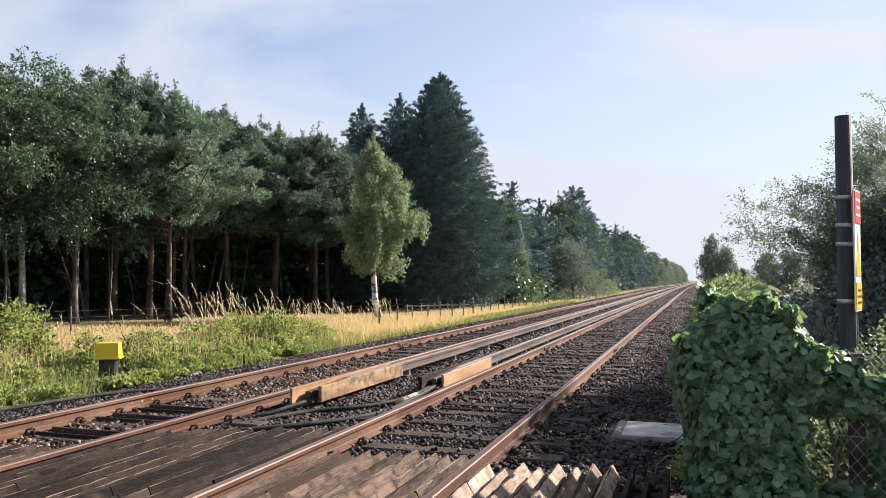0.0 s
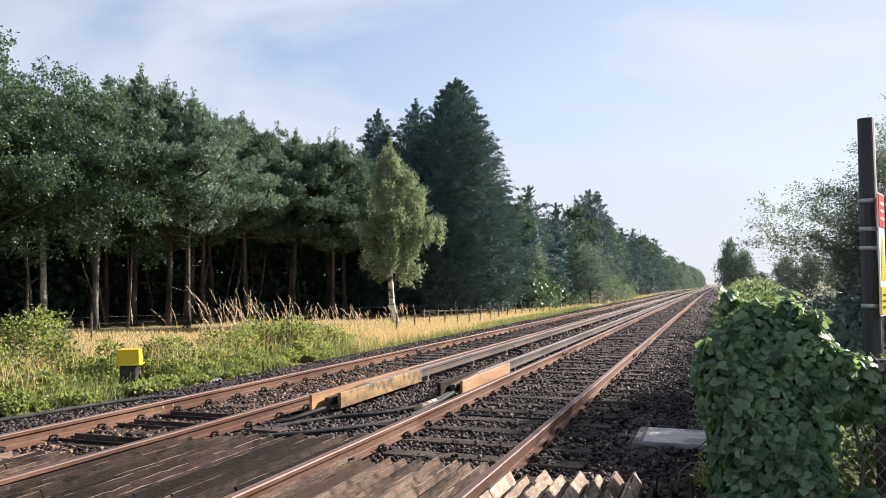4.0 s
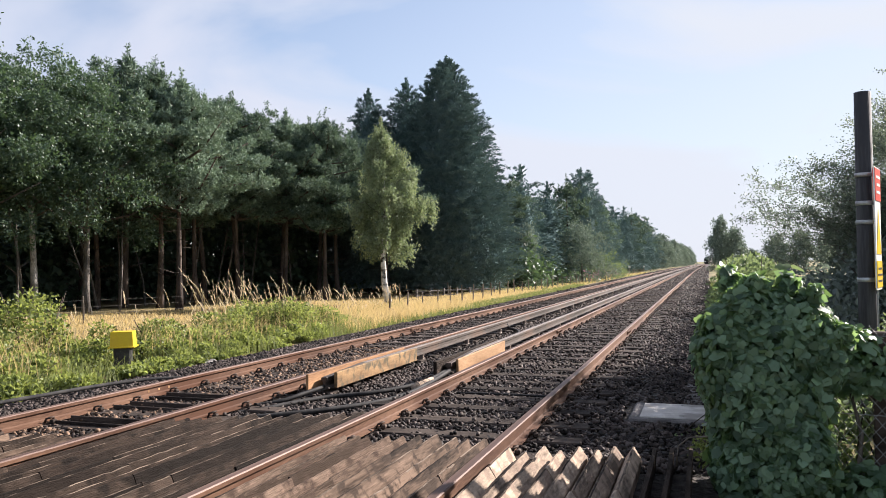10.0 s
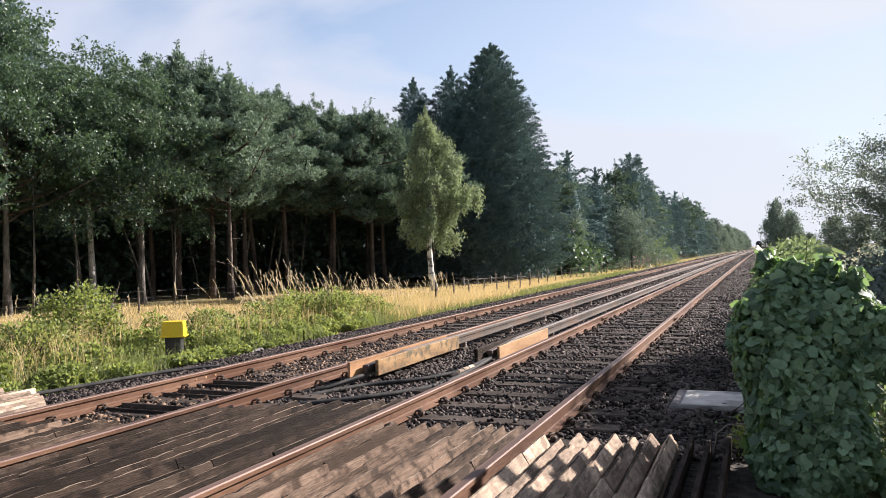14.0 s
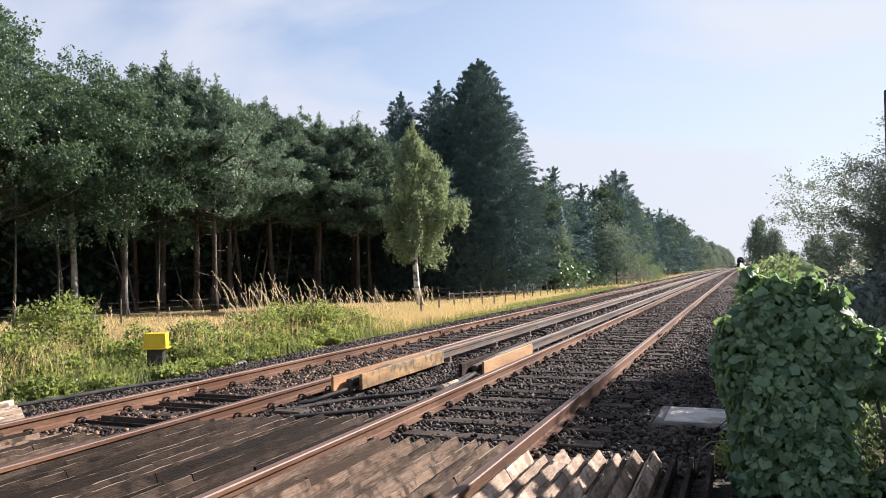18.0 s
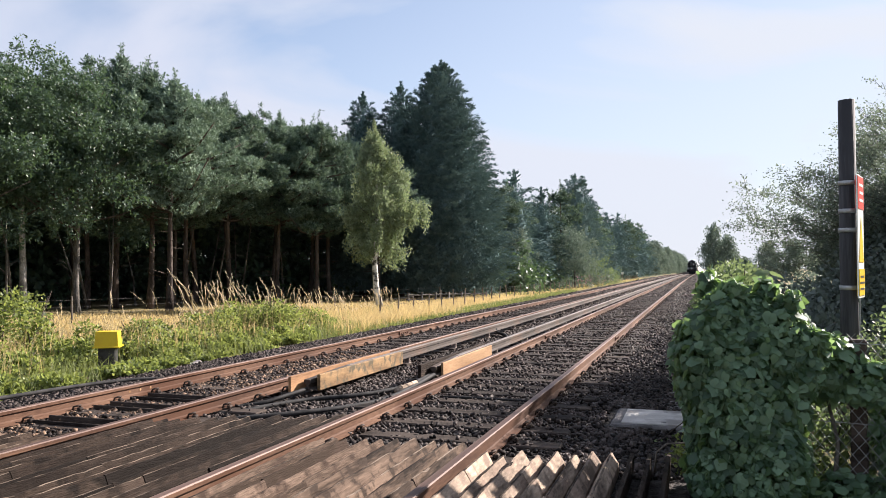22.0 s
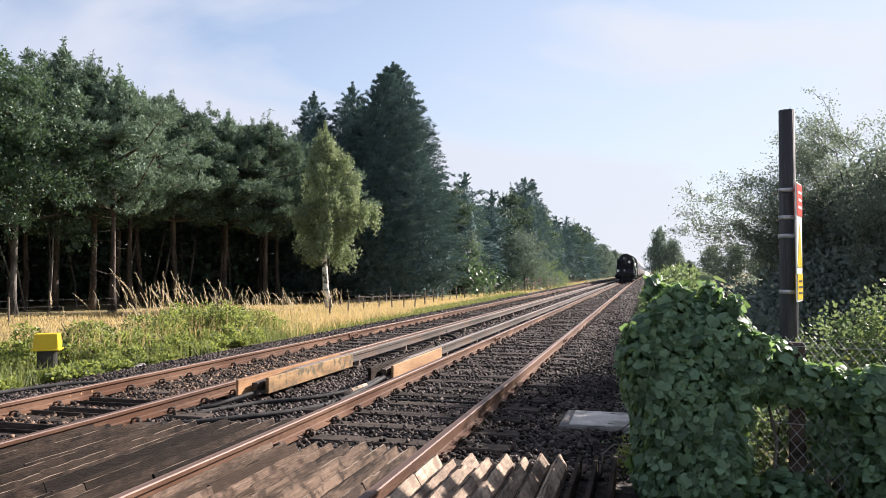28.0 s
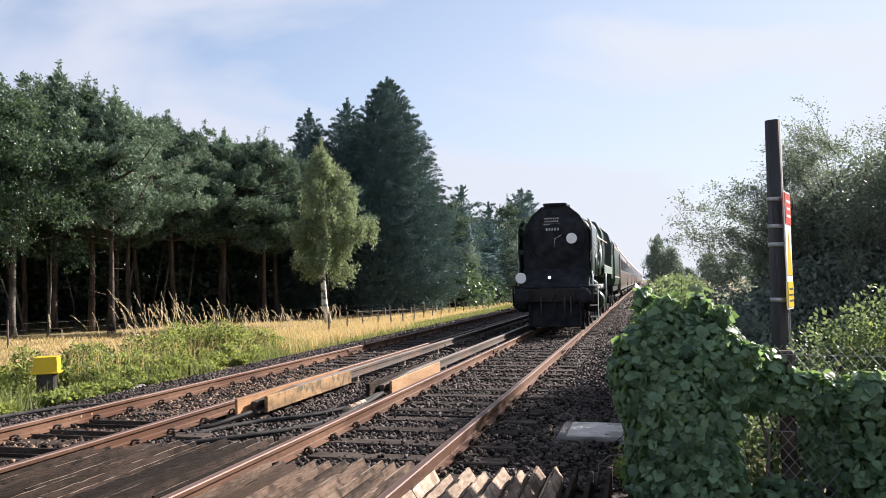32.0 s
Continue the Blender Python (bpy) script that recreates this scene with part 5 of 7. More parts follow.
def concrete_cover():
    t = thing("cable_pit", pose(-0.34, 8.68, -0.27), "pale concrete lid on a dark concrete cable pit in the ballast", "cable pit")
    g = Geo()
    g.box((0, 0, 0.04), (1.06, 1.0, 0.1), 0.02)
    part("surround", g, M_CONC_DARK, t, "stained dark concrete rim")
    g = Geo()
    g.box((0.01, 0, 0.078), (0.86, 0.80, 0.05), 0.006)
    part("lid", g, M_CONC, t)
    g = Geo()
    for y in (-0.3, 0.3):
        g.box((0, y, 0.104), (0.05, 0.02, 0.004))
    part("lifting_slot", g, M_BLACK, t)
    g = Geo()
    g.box((0.2, 1.4, 0.02), (0.45, 1.6, 0.1), 0.02)
    part("trough", g, M_CONC_DARK, t, "dark concrete cable trough")


concrete_cover()


def yellow_cabinet():
    t = thing("lineside_cabinet", pose(-10.15, 11.45, -0.53, 0, 0, 30), "yellow lineside equipment box on a black post in the weeds", "equipment box")
    g = Geo()
    g.box((0, 0, 0.26), (0.29, 0.27, 0.62), 0.02)
    g.box((0, 0, 0.02), (0.34, 0.34, 0.1), 0.02)
    part("post", g, M_BLACK, t, "dirty black post")

    def frustum(w0, d0, w1, d1, z0, z1):
        vs = [(-w0, -d0, z0), (w0, -d0, z0), (w0, d0, z0), (-w0, d0, z0), (-w1, -d1, z1), (w1, -d1, z1), (w1, d1, z1), (-w1, d1, z1)]
        return Geo().add(vs, [(3, 2, 1, 0), (4, 5, 6, 7), (0, 1, 5, 4), (1, 2, 6, 5), (2, 3, 7, 6), (3, 0, 4, 7)])
    part("housing", frustum(0.20, 0.17, 0.185, 0.155, 0.575, 0.83), M_YELLOW, t)
    g = Geo()
    g.box((0, 0, 0.562), (0.46, 0.40, 0.028), 0.008)
    part("flange", g, M_YELLOW, t)
    g = Geo()
    g.box((0, 0, 0.834), (0.375, 0.315, 0.012), 0.005)
    part("lid", g, M_YELLOW, t)
    g = Geo()
    g.box((0.07, -0.168, 0.69), (0.19, 0.02, 0.2), 0.008, Matrix.Rotation(radians(-3), 4, "X"))
    door = part("door", g, M_YELLOW, t)
    g = Geo()
    g.box((0.09, -0.150, 0.735), (0.10, 0.006, 0.055))
    part("label", g, M_LABEL, door, "pale square label")


yellow_cabinet()


def flat_stones():
    for x, y, s in ((-8.75, 11.9, 0.5), (-8.35, 8.6, 0.45)):
        g = Geo()
        g.box((0, 0, 0), (0.35, s, 0.10), 0.03)
        o = tagged(part("concrete_slab", g, M_CONC_DARK), "small grey concrete slab at the ballast edge", "slab")
        o.matrix_basis = pose(x, y, -0.29, 0, 0, 20)


flat_stones()


def pole_with_sign():
    x, y = 1.44, 8.6
    t = thing("sign_pole", pose(x, y, -0.3), "dark round wooden pole with galvanised bands", "pole")
    g = Geo()
    g.tube([(0, 0, -0.3), (0, 0, 1.5), (0, 0, 3.4)], [0.088, 0.083, 0.077], 18)
    part("shaft", g, M_POLE, t, smooth=True)
    for z in (1.53, 2.10, 2.29, 2.57):
        b = Geo()
        b.lathe([(0.083, -0.022), (0.090, -0.02), (0.090, 0.02), (0.083, 0.022)], (0, 0, z), "z", 18)
        b.box((0.089, -0.01, z), (0.018, 0.05, 0.03), 0.004)
        part("band", b, M_BAND, t, "galvanised steel band", True)
    s = thing("warning_sign", pose(x + 0.10, y - 0.03, -0.3, 0, 0, 72), "tall narrow red, white and yellow warning sign seen edge on", "sign")
    g = Geo()
    g.box((0, 0, 2.035), (0.36, 0.012, 1.21), 0.004)
    part("panel", g, M_WHITE, s)
    g = Geo()
    g.box((0, -0.009, 2.465), (0.34, 0.006, 0.32))
    g.box((0, 0.009, 2.465), (0.34, 0.006, 0.32))
    part("red_field", g, M_RED, s, "red field")
    g = Geo()
    g.box((0, -0.009, 1.585), (0.33, 0.006, 0.26))
    g.box((0, 0.009, 1.585), (0.33, 0.006, 0.26))
    part("yellow_field", g, M_SIGN_YEL, s, "yellow field")
    for q in (-1, 1):
        g = Geo()
        g.add([(-0.15, q * 0.010, 1.78), (0.15, q * 0.010, 1.78), (0, q * 0.010, 2.25)], [(0, 1, 2)])
        part("warning_triangle", g, M_SIGN_YEL, s, "yellow triangle")
        g = Geo()
        for k, w in enumerate((0.24, 0.2, 0.24)):
            g.box((0, q * 0.014, 2.39 + k * 0.075), (w, 0.003, 0.026))
        part("lettering", g, M_WHITE, s, "white bars of lettering")
        g = Geo()
        for k, w in enumerate((0.24, 0.26, 0.2)):
            g.box((0, q * 0.014, 1.52 + k * 0.06), (w, 0.003, 0.020))
        part("lettering", g, M_BLACK, s, "black bars of lettering")
    g = Geo()
    g.tube([(0.06, 0.026, -0.2), (0.06, 0.026, 1.46)], 0.013, 8)
    part("stake", g, M_BAND, s, "thin galvanised stake")


pole_with_sign()


def chain_link():
    """Chain-link fence that runs off from the ivy, with a top wire."""
    x0, y0, x1, y1 = 0.35, 6.15, 3.4, 5.6
    d = Vector((x1 - x0, y1 - y0, 0))
    n_len = d.length
    t = thing("chain_link_fence", pose(x0, y0, -0.3, 0, 0, math.degrees(math.atan2(d.y, d.x))), "galvanised chain-link fence overgrown with ivy", "fence")
    g = Geo()
    pitch, h = 0.08, 1.27
    k = -h
    while k < n_len:
        for s in (1, -1):
            a0, b0 = (k, 0.0) if s > 0 else (k, h)
            a1, b1 = (k + h * 0.8, h) if s > 0 else (k + h * 0.8, 0.0)
            c0, c1 = max(a0, 0), min(a1, n_len)
            if c1 > c0:
                f0, f1 = (c0 - a0) / (a1 - a0), (c1 - a0) / (a1 - a0)
                g.tube([(c0, 0.003 * s, b0 + (b1 - b0) * f0), (c1, 0.003 * s, b0 + (b1 - b0) * f1)], 0.0022, 4, False)
        k += pitch
    tagged(part("mesh", g, M_WIRE, t, "woven wire mesh"), kind="stuff")
    for z in (h - 0.07, 0.65, 0.08):
        w = Geo()
        w.tube([(0, 0, z), (n_len, 0, z)], 0.003, 5)
        part("line_wire", w, M_WIRE, t)
    for k in (0.05, 0.72, 2.6):
        p = Geo()
        p.box((k, 0.06, 0.55), (0.11, 0.11, 1.35), 0.012)
        part("post", p, M_SLEEPER, t, "dark stained post")


chain_link()


def field_fences():
    rng = random.Random(17)
    pg = Geo()
    pg.tube([(0, 0, -0.2), (0, 0, 1.0), (0, 0, 1.03)], [0.034, 0.032, 0.022], 7)
    post_mesh = mesh_of("post", pg, M_POST)

    def run(points, spacing, label, h=1.0, rails=(0.35, 0.65, 0.92)):
        t = thing("wire_fence", pose(0, 0, 0), label, "fence", "field fences")
        rows = []
        for (ax, ay), (bx, by) in zip(points, points[1:]):
            n = max(1, int(math.hypot(bx - ax, by - ay) / spacing))
            for i in range(n):
                x, y = ax + (bx - ax) * i / n, ay + (by - ay) * i / n
                o = new("post", post_mesh)
                o.parent = t
                o.matrix_basis = pose(x, y, ground_height(x, y), rng.uniform(-3, 3), rng.uniform(-4, 4), 0)
                s = h * rng.uniform(0.9, 1.1)
                o.scale = (1, 1, s)
                rows.append((x, y, ground_height(x, y)))
        for z in rails:
            g = Geo()
            g.tube([(x, y, zz + z * h) for x, y, zz in rows], 0.0025, 4)
            part("wire", g, M_CONC_DARK, t)

    run([(-11.0, 26.0), (-11.1, 46.0), (-10.6, 62.0), (-10.6, 96.0), (-10.9, 150.0)], 1.7, "low fence of weathered posts and wire along the line", 0.8)
    run([(-22.4, 11.5), (-21.2, 15.5), (-20.2, 21.0), (-19.8, 27.0), (-17.5, 35.5), (-14.2, 42.5), (-12.6, 47.0)], 3.4, "fence of weathered posts and wire before the wood", 0.85)
    # rail fence under the birch
    t = thing("rail_fence", pose(0, 0, 0), "dark timber rail fence at the foot of the wood", "fence", "field fences")
    for i in range(7):
        x, y = -15.8 + 0.75 * i * 0.75, 41.5 + 0.62 * i * 1.25
        g = Geo()
        g.box((x, y, -0.42), (0.09, 0.09, 1.0), 0.01)
        part("post", g, M_CONC_DARK, t)
    for z in (-0.32, -0.06):
        g = Geo()
        g.tube([(-15.9, 41.4, z), (-12.4, 46.2, z)], 0.035, 6)
        part("rail", g, M_CONC_DARK, t)


field_fences()


def lineside_markers():
    for y, h in ((114.5, 1.1), (142.6, 1.0)):
        t = thing("lineside_marker", pose(-10.4, y, ground_height(-10.4, y)), "small white lineside marker on a post", "marker post", "lineside markers")
        g = Geo()
        g.box((0, 0, h / 2), (0.09, 0.09, h + 0.1), 0.01)
        part("post", g, M_POST, t)
        g = Geo()
        g.box((0, -0.06, h + 0.1), (0.34, 0.025, 0.34), 0.01)
        part("plate", g, M_WHITE, t, "white plate")


lineside_markers()

# ---- hedges, grasses, ivy ----
def blades(name, spots, h0, h1, width, material, label, seed, lean=0.35, category="grass"):
    rng = np.random.default_rng(seed)
    n = len(spots)
    base = np.concatenate([spots, np.array([[ground_height(x, y) - 0.02] for x, y in spots])], 1)
    hgt = rng.uniform(h0, h1, n)[:, None]
    a = rng.normal(size=(n, 2)) * lean
    bend = np.concatenate([a, np.ones((n, 1))], 1) * hgt
    side = unit(np.concatenate([rng.normal(size=(n, 2)), np.zeros((n, 1))], 1)) * width / 2
    mid = base + bend * [0.35, 0.35, 0.6]
    v = np.stack([base - side, base + side, mid + side * 0.8, base + bend, mid - side * 0.8], 1)
    ob = new(name, array_mesh(name, v, [(0, 1, 2, 4), (4, 2, 3)], material))
    return tagged(ob, label, category, kind="stuff")


def bank_spots(rng, n, x0, x1, y0, y1, keep=None):
    p = np.stack([rng.uniform(x0, x1, n), rng.uniform(y0, y1, n)], 1)
    return p if keep is None else p[keep(p[:, 0], p[:, 1])]


def wood_edge(y):
    return np.interp(y, [0, 13, 21, 27, 36, 43, 48, 60, 120], [-27, -26, -23.5, -22, -20, -16, -13.5, -12.6, -12.2])


def grasses():
    rng = np.random.default_rng(90)
    field = bank_spots(rng, 52000, -27, -10.6, 10, 52, lambda x, y: x > wood_edge(y) - 1.5)
    blades("field_grass", field, 0.06, 0.20, 0.022, M_DRY, "dry golden meadow grass", 91)
    strip = bank_spots(rng, 8000, -13.2, -9.6, 45, 140)
    blades("field_grass", strip, 0.05, 0.18, 0.05, M_GREEN_GRASS, "yellow-green grass along the line", 92)
    straw = bank_spots(rng, 5000, -13.2, -9.4, 45, 140)
    blades("field_grass", straw, 0.08, 0.26, 0.045, M_DRY, "dry straw-coloured grass along the line", 99)
    gold = bank_spots(rng, 16000, -13.6, -9.0, 19, 30)
    blades("verge_grass", gold, 0.2, 0.5, 0.016, M_DRY, "tall dry golden grass on the verge", 93)
    low = bank_spots(rng, 15000, -13.6, -9.0, 30, 50)
    blades("verge_grass", low, 0.06, 0.22, 0.018, M_DRY, "short dry golden grass on the verge", 98)
    green = bank_spots(rng, 10500, -12.4, -8.6, 7.5, 21, lambda x, y: (x < -8.7 - 0.5 * np.sin(y * 1.3)) & (np.hypot(x + 9.75, y - 10.95) > 0.6))
    blades("verge_grass", green, 0.12, 0.50, 0.010, M_GREEN_GRASS, "fresh green grass and weeds on the verge", 94)
    tall = bank_spots(rng, 2100, -12.6, -9.4, 7.5, 19, lambda x, y: np.hypot(x + 9.7, y - 10.9) > 1.2)
    blades("verge_grass", tall, 0.5, 1.0, 0.009, M_DRY, "thin straw-coloured grass stems among the weeds", 96, 0.22)
    dark = bank_spots(rng, 9000, -9.7, -8.7, 20, 60)
    blades("verge_grass", dark, 0.12, 0.3, 0.018, M_GREEN_GRASS, "short grass at the edge of the ballast", 97)
    right = bank_spots(rng, 5000, -0.2, 1.2, 6.0, 60, lambda x, y: x > 0.15 - 0.1 * np.sin(y))
    blades("verge_grass", right, 0.1, 0.4, 0.014, M_GREEN_GRASS, "green weeds at the edge of the ballast", 95)


def tall_grass(x, y, n, h, seed, lean):
    """A tussock of tall stems with pale plumes that lean in the wind."""
    n = max(5, int(n * 0.6))
    rng = np.random.default_rng(seed)
    t = thing("tall_grass", pose(x, y, ground_height(x, y)), "tall dry grass tussock with pale feathery plumes", "grass", "tall verge grasses")
    b = np.concatenate([rng.normal(size=(n, 2)) * 0.32, np.zeros((n, 1))], 1)
    hh = rng.uniform(0.5, 1.25, n)[:, None] * h
    ln = np.concatenate([lean + rng.normal(size=(n, 2)) * 0.12, np.zeros((n, 1))], 1)

    def at(f):
        return b + ln * hh * (0.15 * f + 0.75 * f ** 3) + [0, 0, 1] * hh * (f - 0.22 * np.hypot(*lean) * f ** 4)

    side = unit(rng.normal(size=(n, 3)) * [1, 1, 0])
    fs, ws = (0, 0.3, 0.55, 0.78, 1.0), (0.006, 0.005, 0.004, 0.003, 0.0015)
    st = np.stack([at(f) - side * w for f, w in zip(fs, ws)] + [at(f) + side * w for f, w in zip(fs, ws)], 1)
    o = new("stem", array_mesh("stem", st, [(k, k + 5, k + 6, k + 1) for k in range(4)], M_DRY))
    o.parent = t
    tagged(o, kind="stuff")
    k = 13
    f = np.repeat(np.linspace(0.82, 1.01, k), n)[:, None]
    bb, hb, lb = np.tile(b, (k, 1)), np.tile(hh, (k, 1)), np.tile(ln, (k, 1))
    bow = 0.22 * np.hypot(*lean)
    p = bb + lb * hb * (0.15 * f + 0.75 * f ** 3) + [0, 0, 1] * hb * (f - bow * f ** 4)
    d = unit(lb * (0.15 + 2.25 * f ** 2) + [0, 0, 1] * (1 - 4 * bow * f ** 3))
    q = leaf_quads(p, d + rng.normal(size=d.shape) * 0.2, 0.085, 0.012, rng)
    o = new("plume", array_mesh("plume", q, LEAF, M_PLUME))
    o.parent = t
    tagged(o, "pale feathery plumes", kind="stuff")
    nb = n * 3
    bb = np.concatenate([rng.normal(size=(nb, 2)) * 0.3, np.zeros((nb, 1))], 1)
    way = np.concatenate([rng.normal(size=(nb, 2)) * 0.4 + lean * 0.5, np.ones((nb, 1))], 1)
    o = new("blade", array_mesh("blade", leaf_quads(bb, way, rng.uniform(0.4, 0.9, nb) * h * 0.7, 0.02, rng), LEAF, M_GREEN_GRASS))
    o.parent = t


def leafy_bush(name, x, y, blobs, n, leaf, material, label, seed, group="", canes=0, category="bush", z=None, shell=0.45):
    rng = np.random.default_rng(seed)
    z = ground_height(x, y) if z is None else z
    t = thing(name, pose(x, y, z), label, category, group)
    base, out = in_blobs(blobs, n, rng, shell)
    base[:, 2] = np.maximum(base[:, 2], 0.02)
    way = out * 0.5 + rng.normal(size=out.shape) * 0.75
    q = leaf_quads(base, way, rng.uniform(0.7, 1.3, n) * leaf, rng.uniform(0.5, 0.85, n) * leaf, rng)
    o = new("leaves", array_mesh("leaves", q, LEAF, material))
    o.parent = t
    if canes:
        r2 = random.Random(seed)
        g = Geo()
        for k in range(canes):
            b = r2.choice(blobs)
            a = r2.uniform(0, 6.28)
            p0 = Vector((b[0] * 0.6, b[1] * 0.6, 0))
            p2 = Vector((b[0] + math.cos(a) * b[3], b[1] + math.sin(a) * b[4], b[2] + b[5] * r2.uniform(0.2, 1.1)))
            p1 = p0.lerp(p2, 0.5) + Vector((0, 0, 0.25 * b[5]))
            g.tube([p0, p1, p2], [0.012, 0.009, 0.004], 4)
        tagged(part("cane", g, M_BARK, t, smooth=True), kind="stuff")
    return t


def verge():
    rng = random.Random(33)
    spots = [(-11.6, 9.6, 0.9, 0.85), (-11.9, 11.2, 0.8, 1.45), (-10.0, 9.0, 0.7, 0.45), (-11.0, 12.9, 0.8, 0.7), (-10.4, 13.3, 0.8, 0.6), (-10.7, 14.8, 0.9, 0.8), (-10.9, 16.4, 1.0, 1.0), (-10.5, 17.5, 0.9, 0.95), (-9.5, 12.6, 0.55, 0.35), (-9.9, 14.3, 0.7, 0.45), (-11.9, 14.4, 0.8, 0.75), (-9.8, 15.9, 0.6, 0.45), (-10.2, 18.8, 0.8, 0.6), (-11.7, 17.8, 0.9, 0.8), (-11.5, 19.1, 0.9, 0.75), (-11.5, 13.9, 0.9, 0.5), (-10.6, 12.3, 0.5, 0.4), (-12.3, 8.0, 1.0, 0.8), (-10.3, 7.6, 0.8, 0.55), (-11.0, 9.9, 0.8, 0.55), (-10.9, 11.4, 0.7, 0.6), (-9.2, 7.9, 0.5, 0.35), (-9.3, 13.6, 0.45, 0.3), (-12.6, 12.6, 0.8, 0.6), (-9.6, 17.4, 0.5, 0.35), (-10.0, 20.2, 0.6, 0.4), (-12.9, 6.2, 1.0, 0.9), (-11.3, 6.2, 0.9, 0.6), (-9.7, 6.6, 0.6, 0.45), (-13.6, 7.6, 1.0, 0.9), (-9.0, 9.2, 0.5, 0.22), (-8.95, 10.6, 0.5, 0.2), (-9.1, 11.6, 0.45, 0.2), (-9.0, 8.2, 0.5, 0.22), (-9.0, 12.6, 0.4, 0.18), (-9.0, 7.0, 0.5, 0.22), (-9.1, 14.8, 0.45, 0.2), (-9.2, 16.4, 0.45, 0.2)]
    for i, (x, y, r, h) in enumerate(spots):
        blobs = [(rng.uniform(-r, r) * 0.8, rng.uniform(-r, r) * 0.8, 1.25 * h * rng.uniform(0.2, 0.68), r * rng.uniform(0.3, 0.55), r * rng.uniform(0.3, 0.55), h * rng.uniform(0.28, 0.42)) for _ in range(8)]
        leafy_bush("bramble", x, y, blobs, int(4300 * r), 0.072, M_BRAMBLE, "green bramble and weeds on the verge", 300 + i, "verge brambles", 14)
    for i, (x, y, n, h) in enumerate(((-12.2, 10.3, 6, 1.2), (-12.4, 11.9, 6, 1.2), (-12.0, 14.6, 14, 1.25), (-11.4, 16.0, 40, 1.6), (-11.5, 17.0, 44, 1.55), (-11.6, 18.0, 40, 1.3), (-11.2, 18.9, 40, 1.3), (-11.6, 20.0, 38, 1.2), (-11.3, 21.2, 36, 1.1), (-11.8, 22.6, 36, 1.1), (-11.5, 24.0, 34, 1.0), (-12.0, 25.8, 34, 0.95), (-11.8, 27.8, 34, 0.9), (-12.4, 30.0, 34, 0.9), (-12.9, 13.0, 6, 1.1), (-13.6, 9.2, 8, 1.2), (-14.4, 11.0, 8, 1.2), (-13.0, 18.6, 24, 1.1), (-12.8, 21.0, 26, 1.0))):
        tall_grass(x, y, n, h, 500 + i, np.array([-0.20, -0.02]) if i < 6 else np.array([-0.13, 0.02]))
    # pink willowherb far along the fence
    r3 = np.random.default_rng(8)
    n = 240
    p = np.stack([r3.uniform(-10.6, -9.3, n), r3.uniform(70, 96, n), r3.uniform(-0.1, 0.75, n)], 1)
    o = new("willowherb", array_mesh("willowherb", leaf_quads(p, r3.normal(size=(n, 3)) + [0, 0, 1], 0.16, 0.09, r3), LEAF, M_PINK))
    tagged(o, "pink willowherb in flower beside the ballast", "wildflower", kind="stuff")


IVY_OUT = [(0, -0.32), (0.20, -0.44), (0.40, -0.36), (0.47, -0.18), (0.55, 0.03), (0.40, 0.20), (0.22, 0.38), (0.0, 0.60), (-0.22, 0.38), (-0.40, 0.20), (-0.55, 0.03), (-0.47, -0.18), (-0.40, -0.36), (-0.20, -0.44)]


def ivy_leaf_mesh():
    """A lobed ivy leaf, one unit long, folded along its midrib."""
    vs = [(x, y, -0.10 * abs(x) - 0.12 * max(0, y) ** 2) for x, y in IVY_OUT] + [(0, 0.05, 0.03)]
    n = len(IVY_OUT)
    return np.array(vs), [(k, (k + 1) % n, n) for k in range(n)]


def leaf_frames(base, out, rng):
    """Turns for leaves that hang against a surface and face outward, tips down."""
    nrm = unit(out + rng.normal(size=out.shape) * 0.5 + [0, 0, 0.35])
    down = np.array([0, 0, -1.0]) + rng.normal(size=out.shape) * 0.45
    tip = unit(down - nrm * (down * nrm).sum(1, keepdims=True))
    side = np.cross(tip, nrm)
    return np.stack([side, tip, nrm], 2)


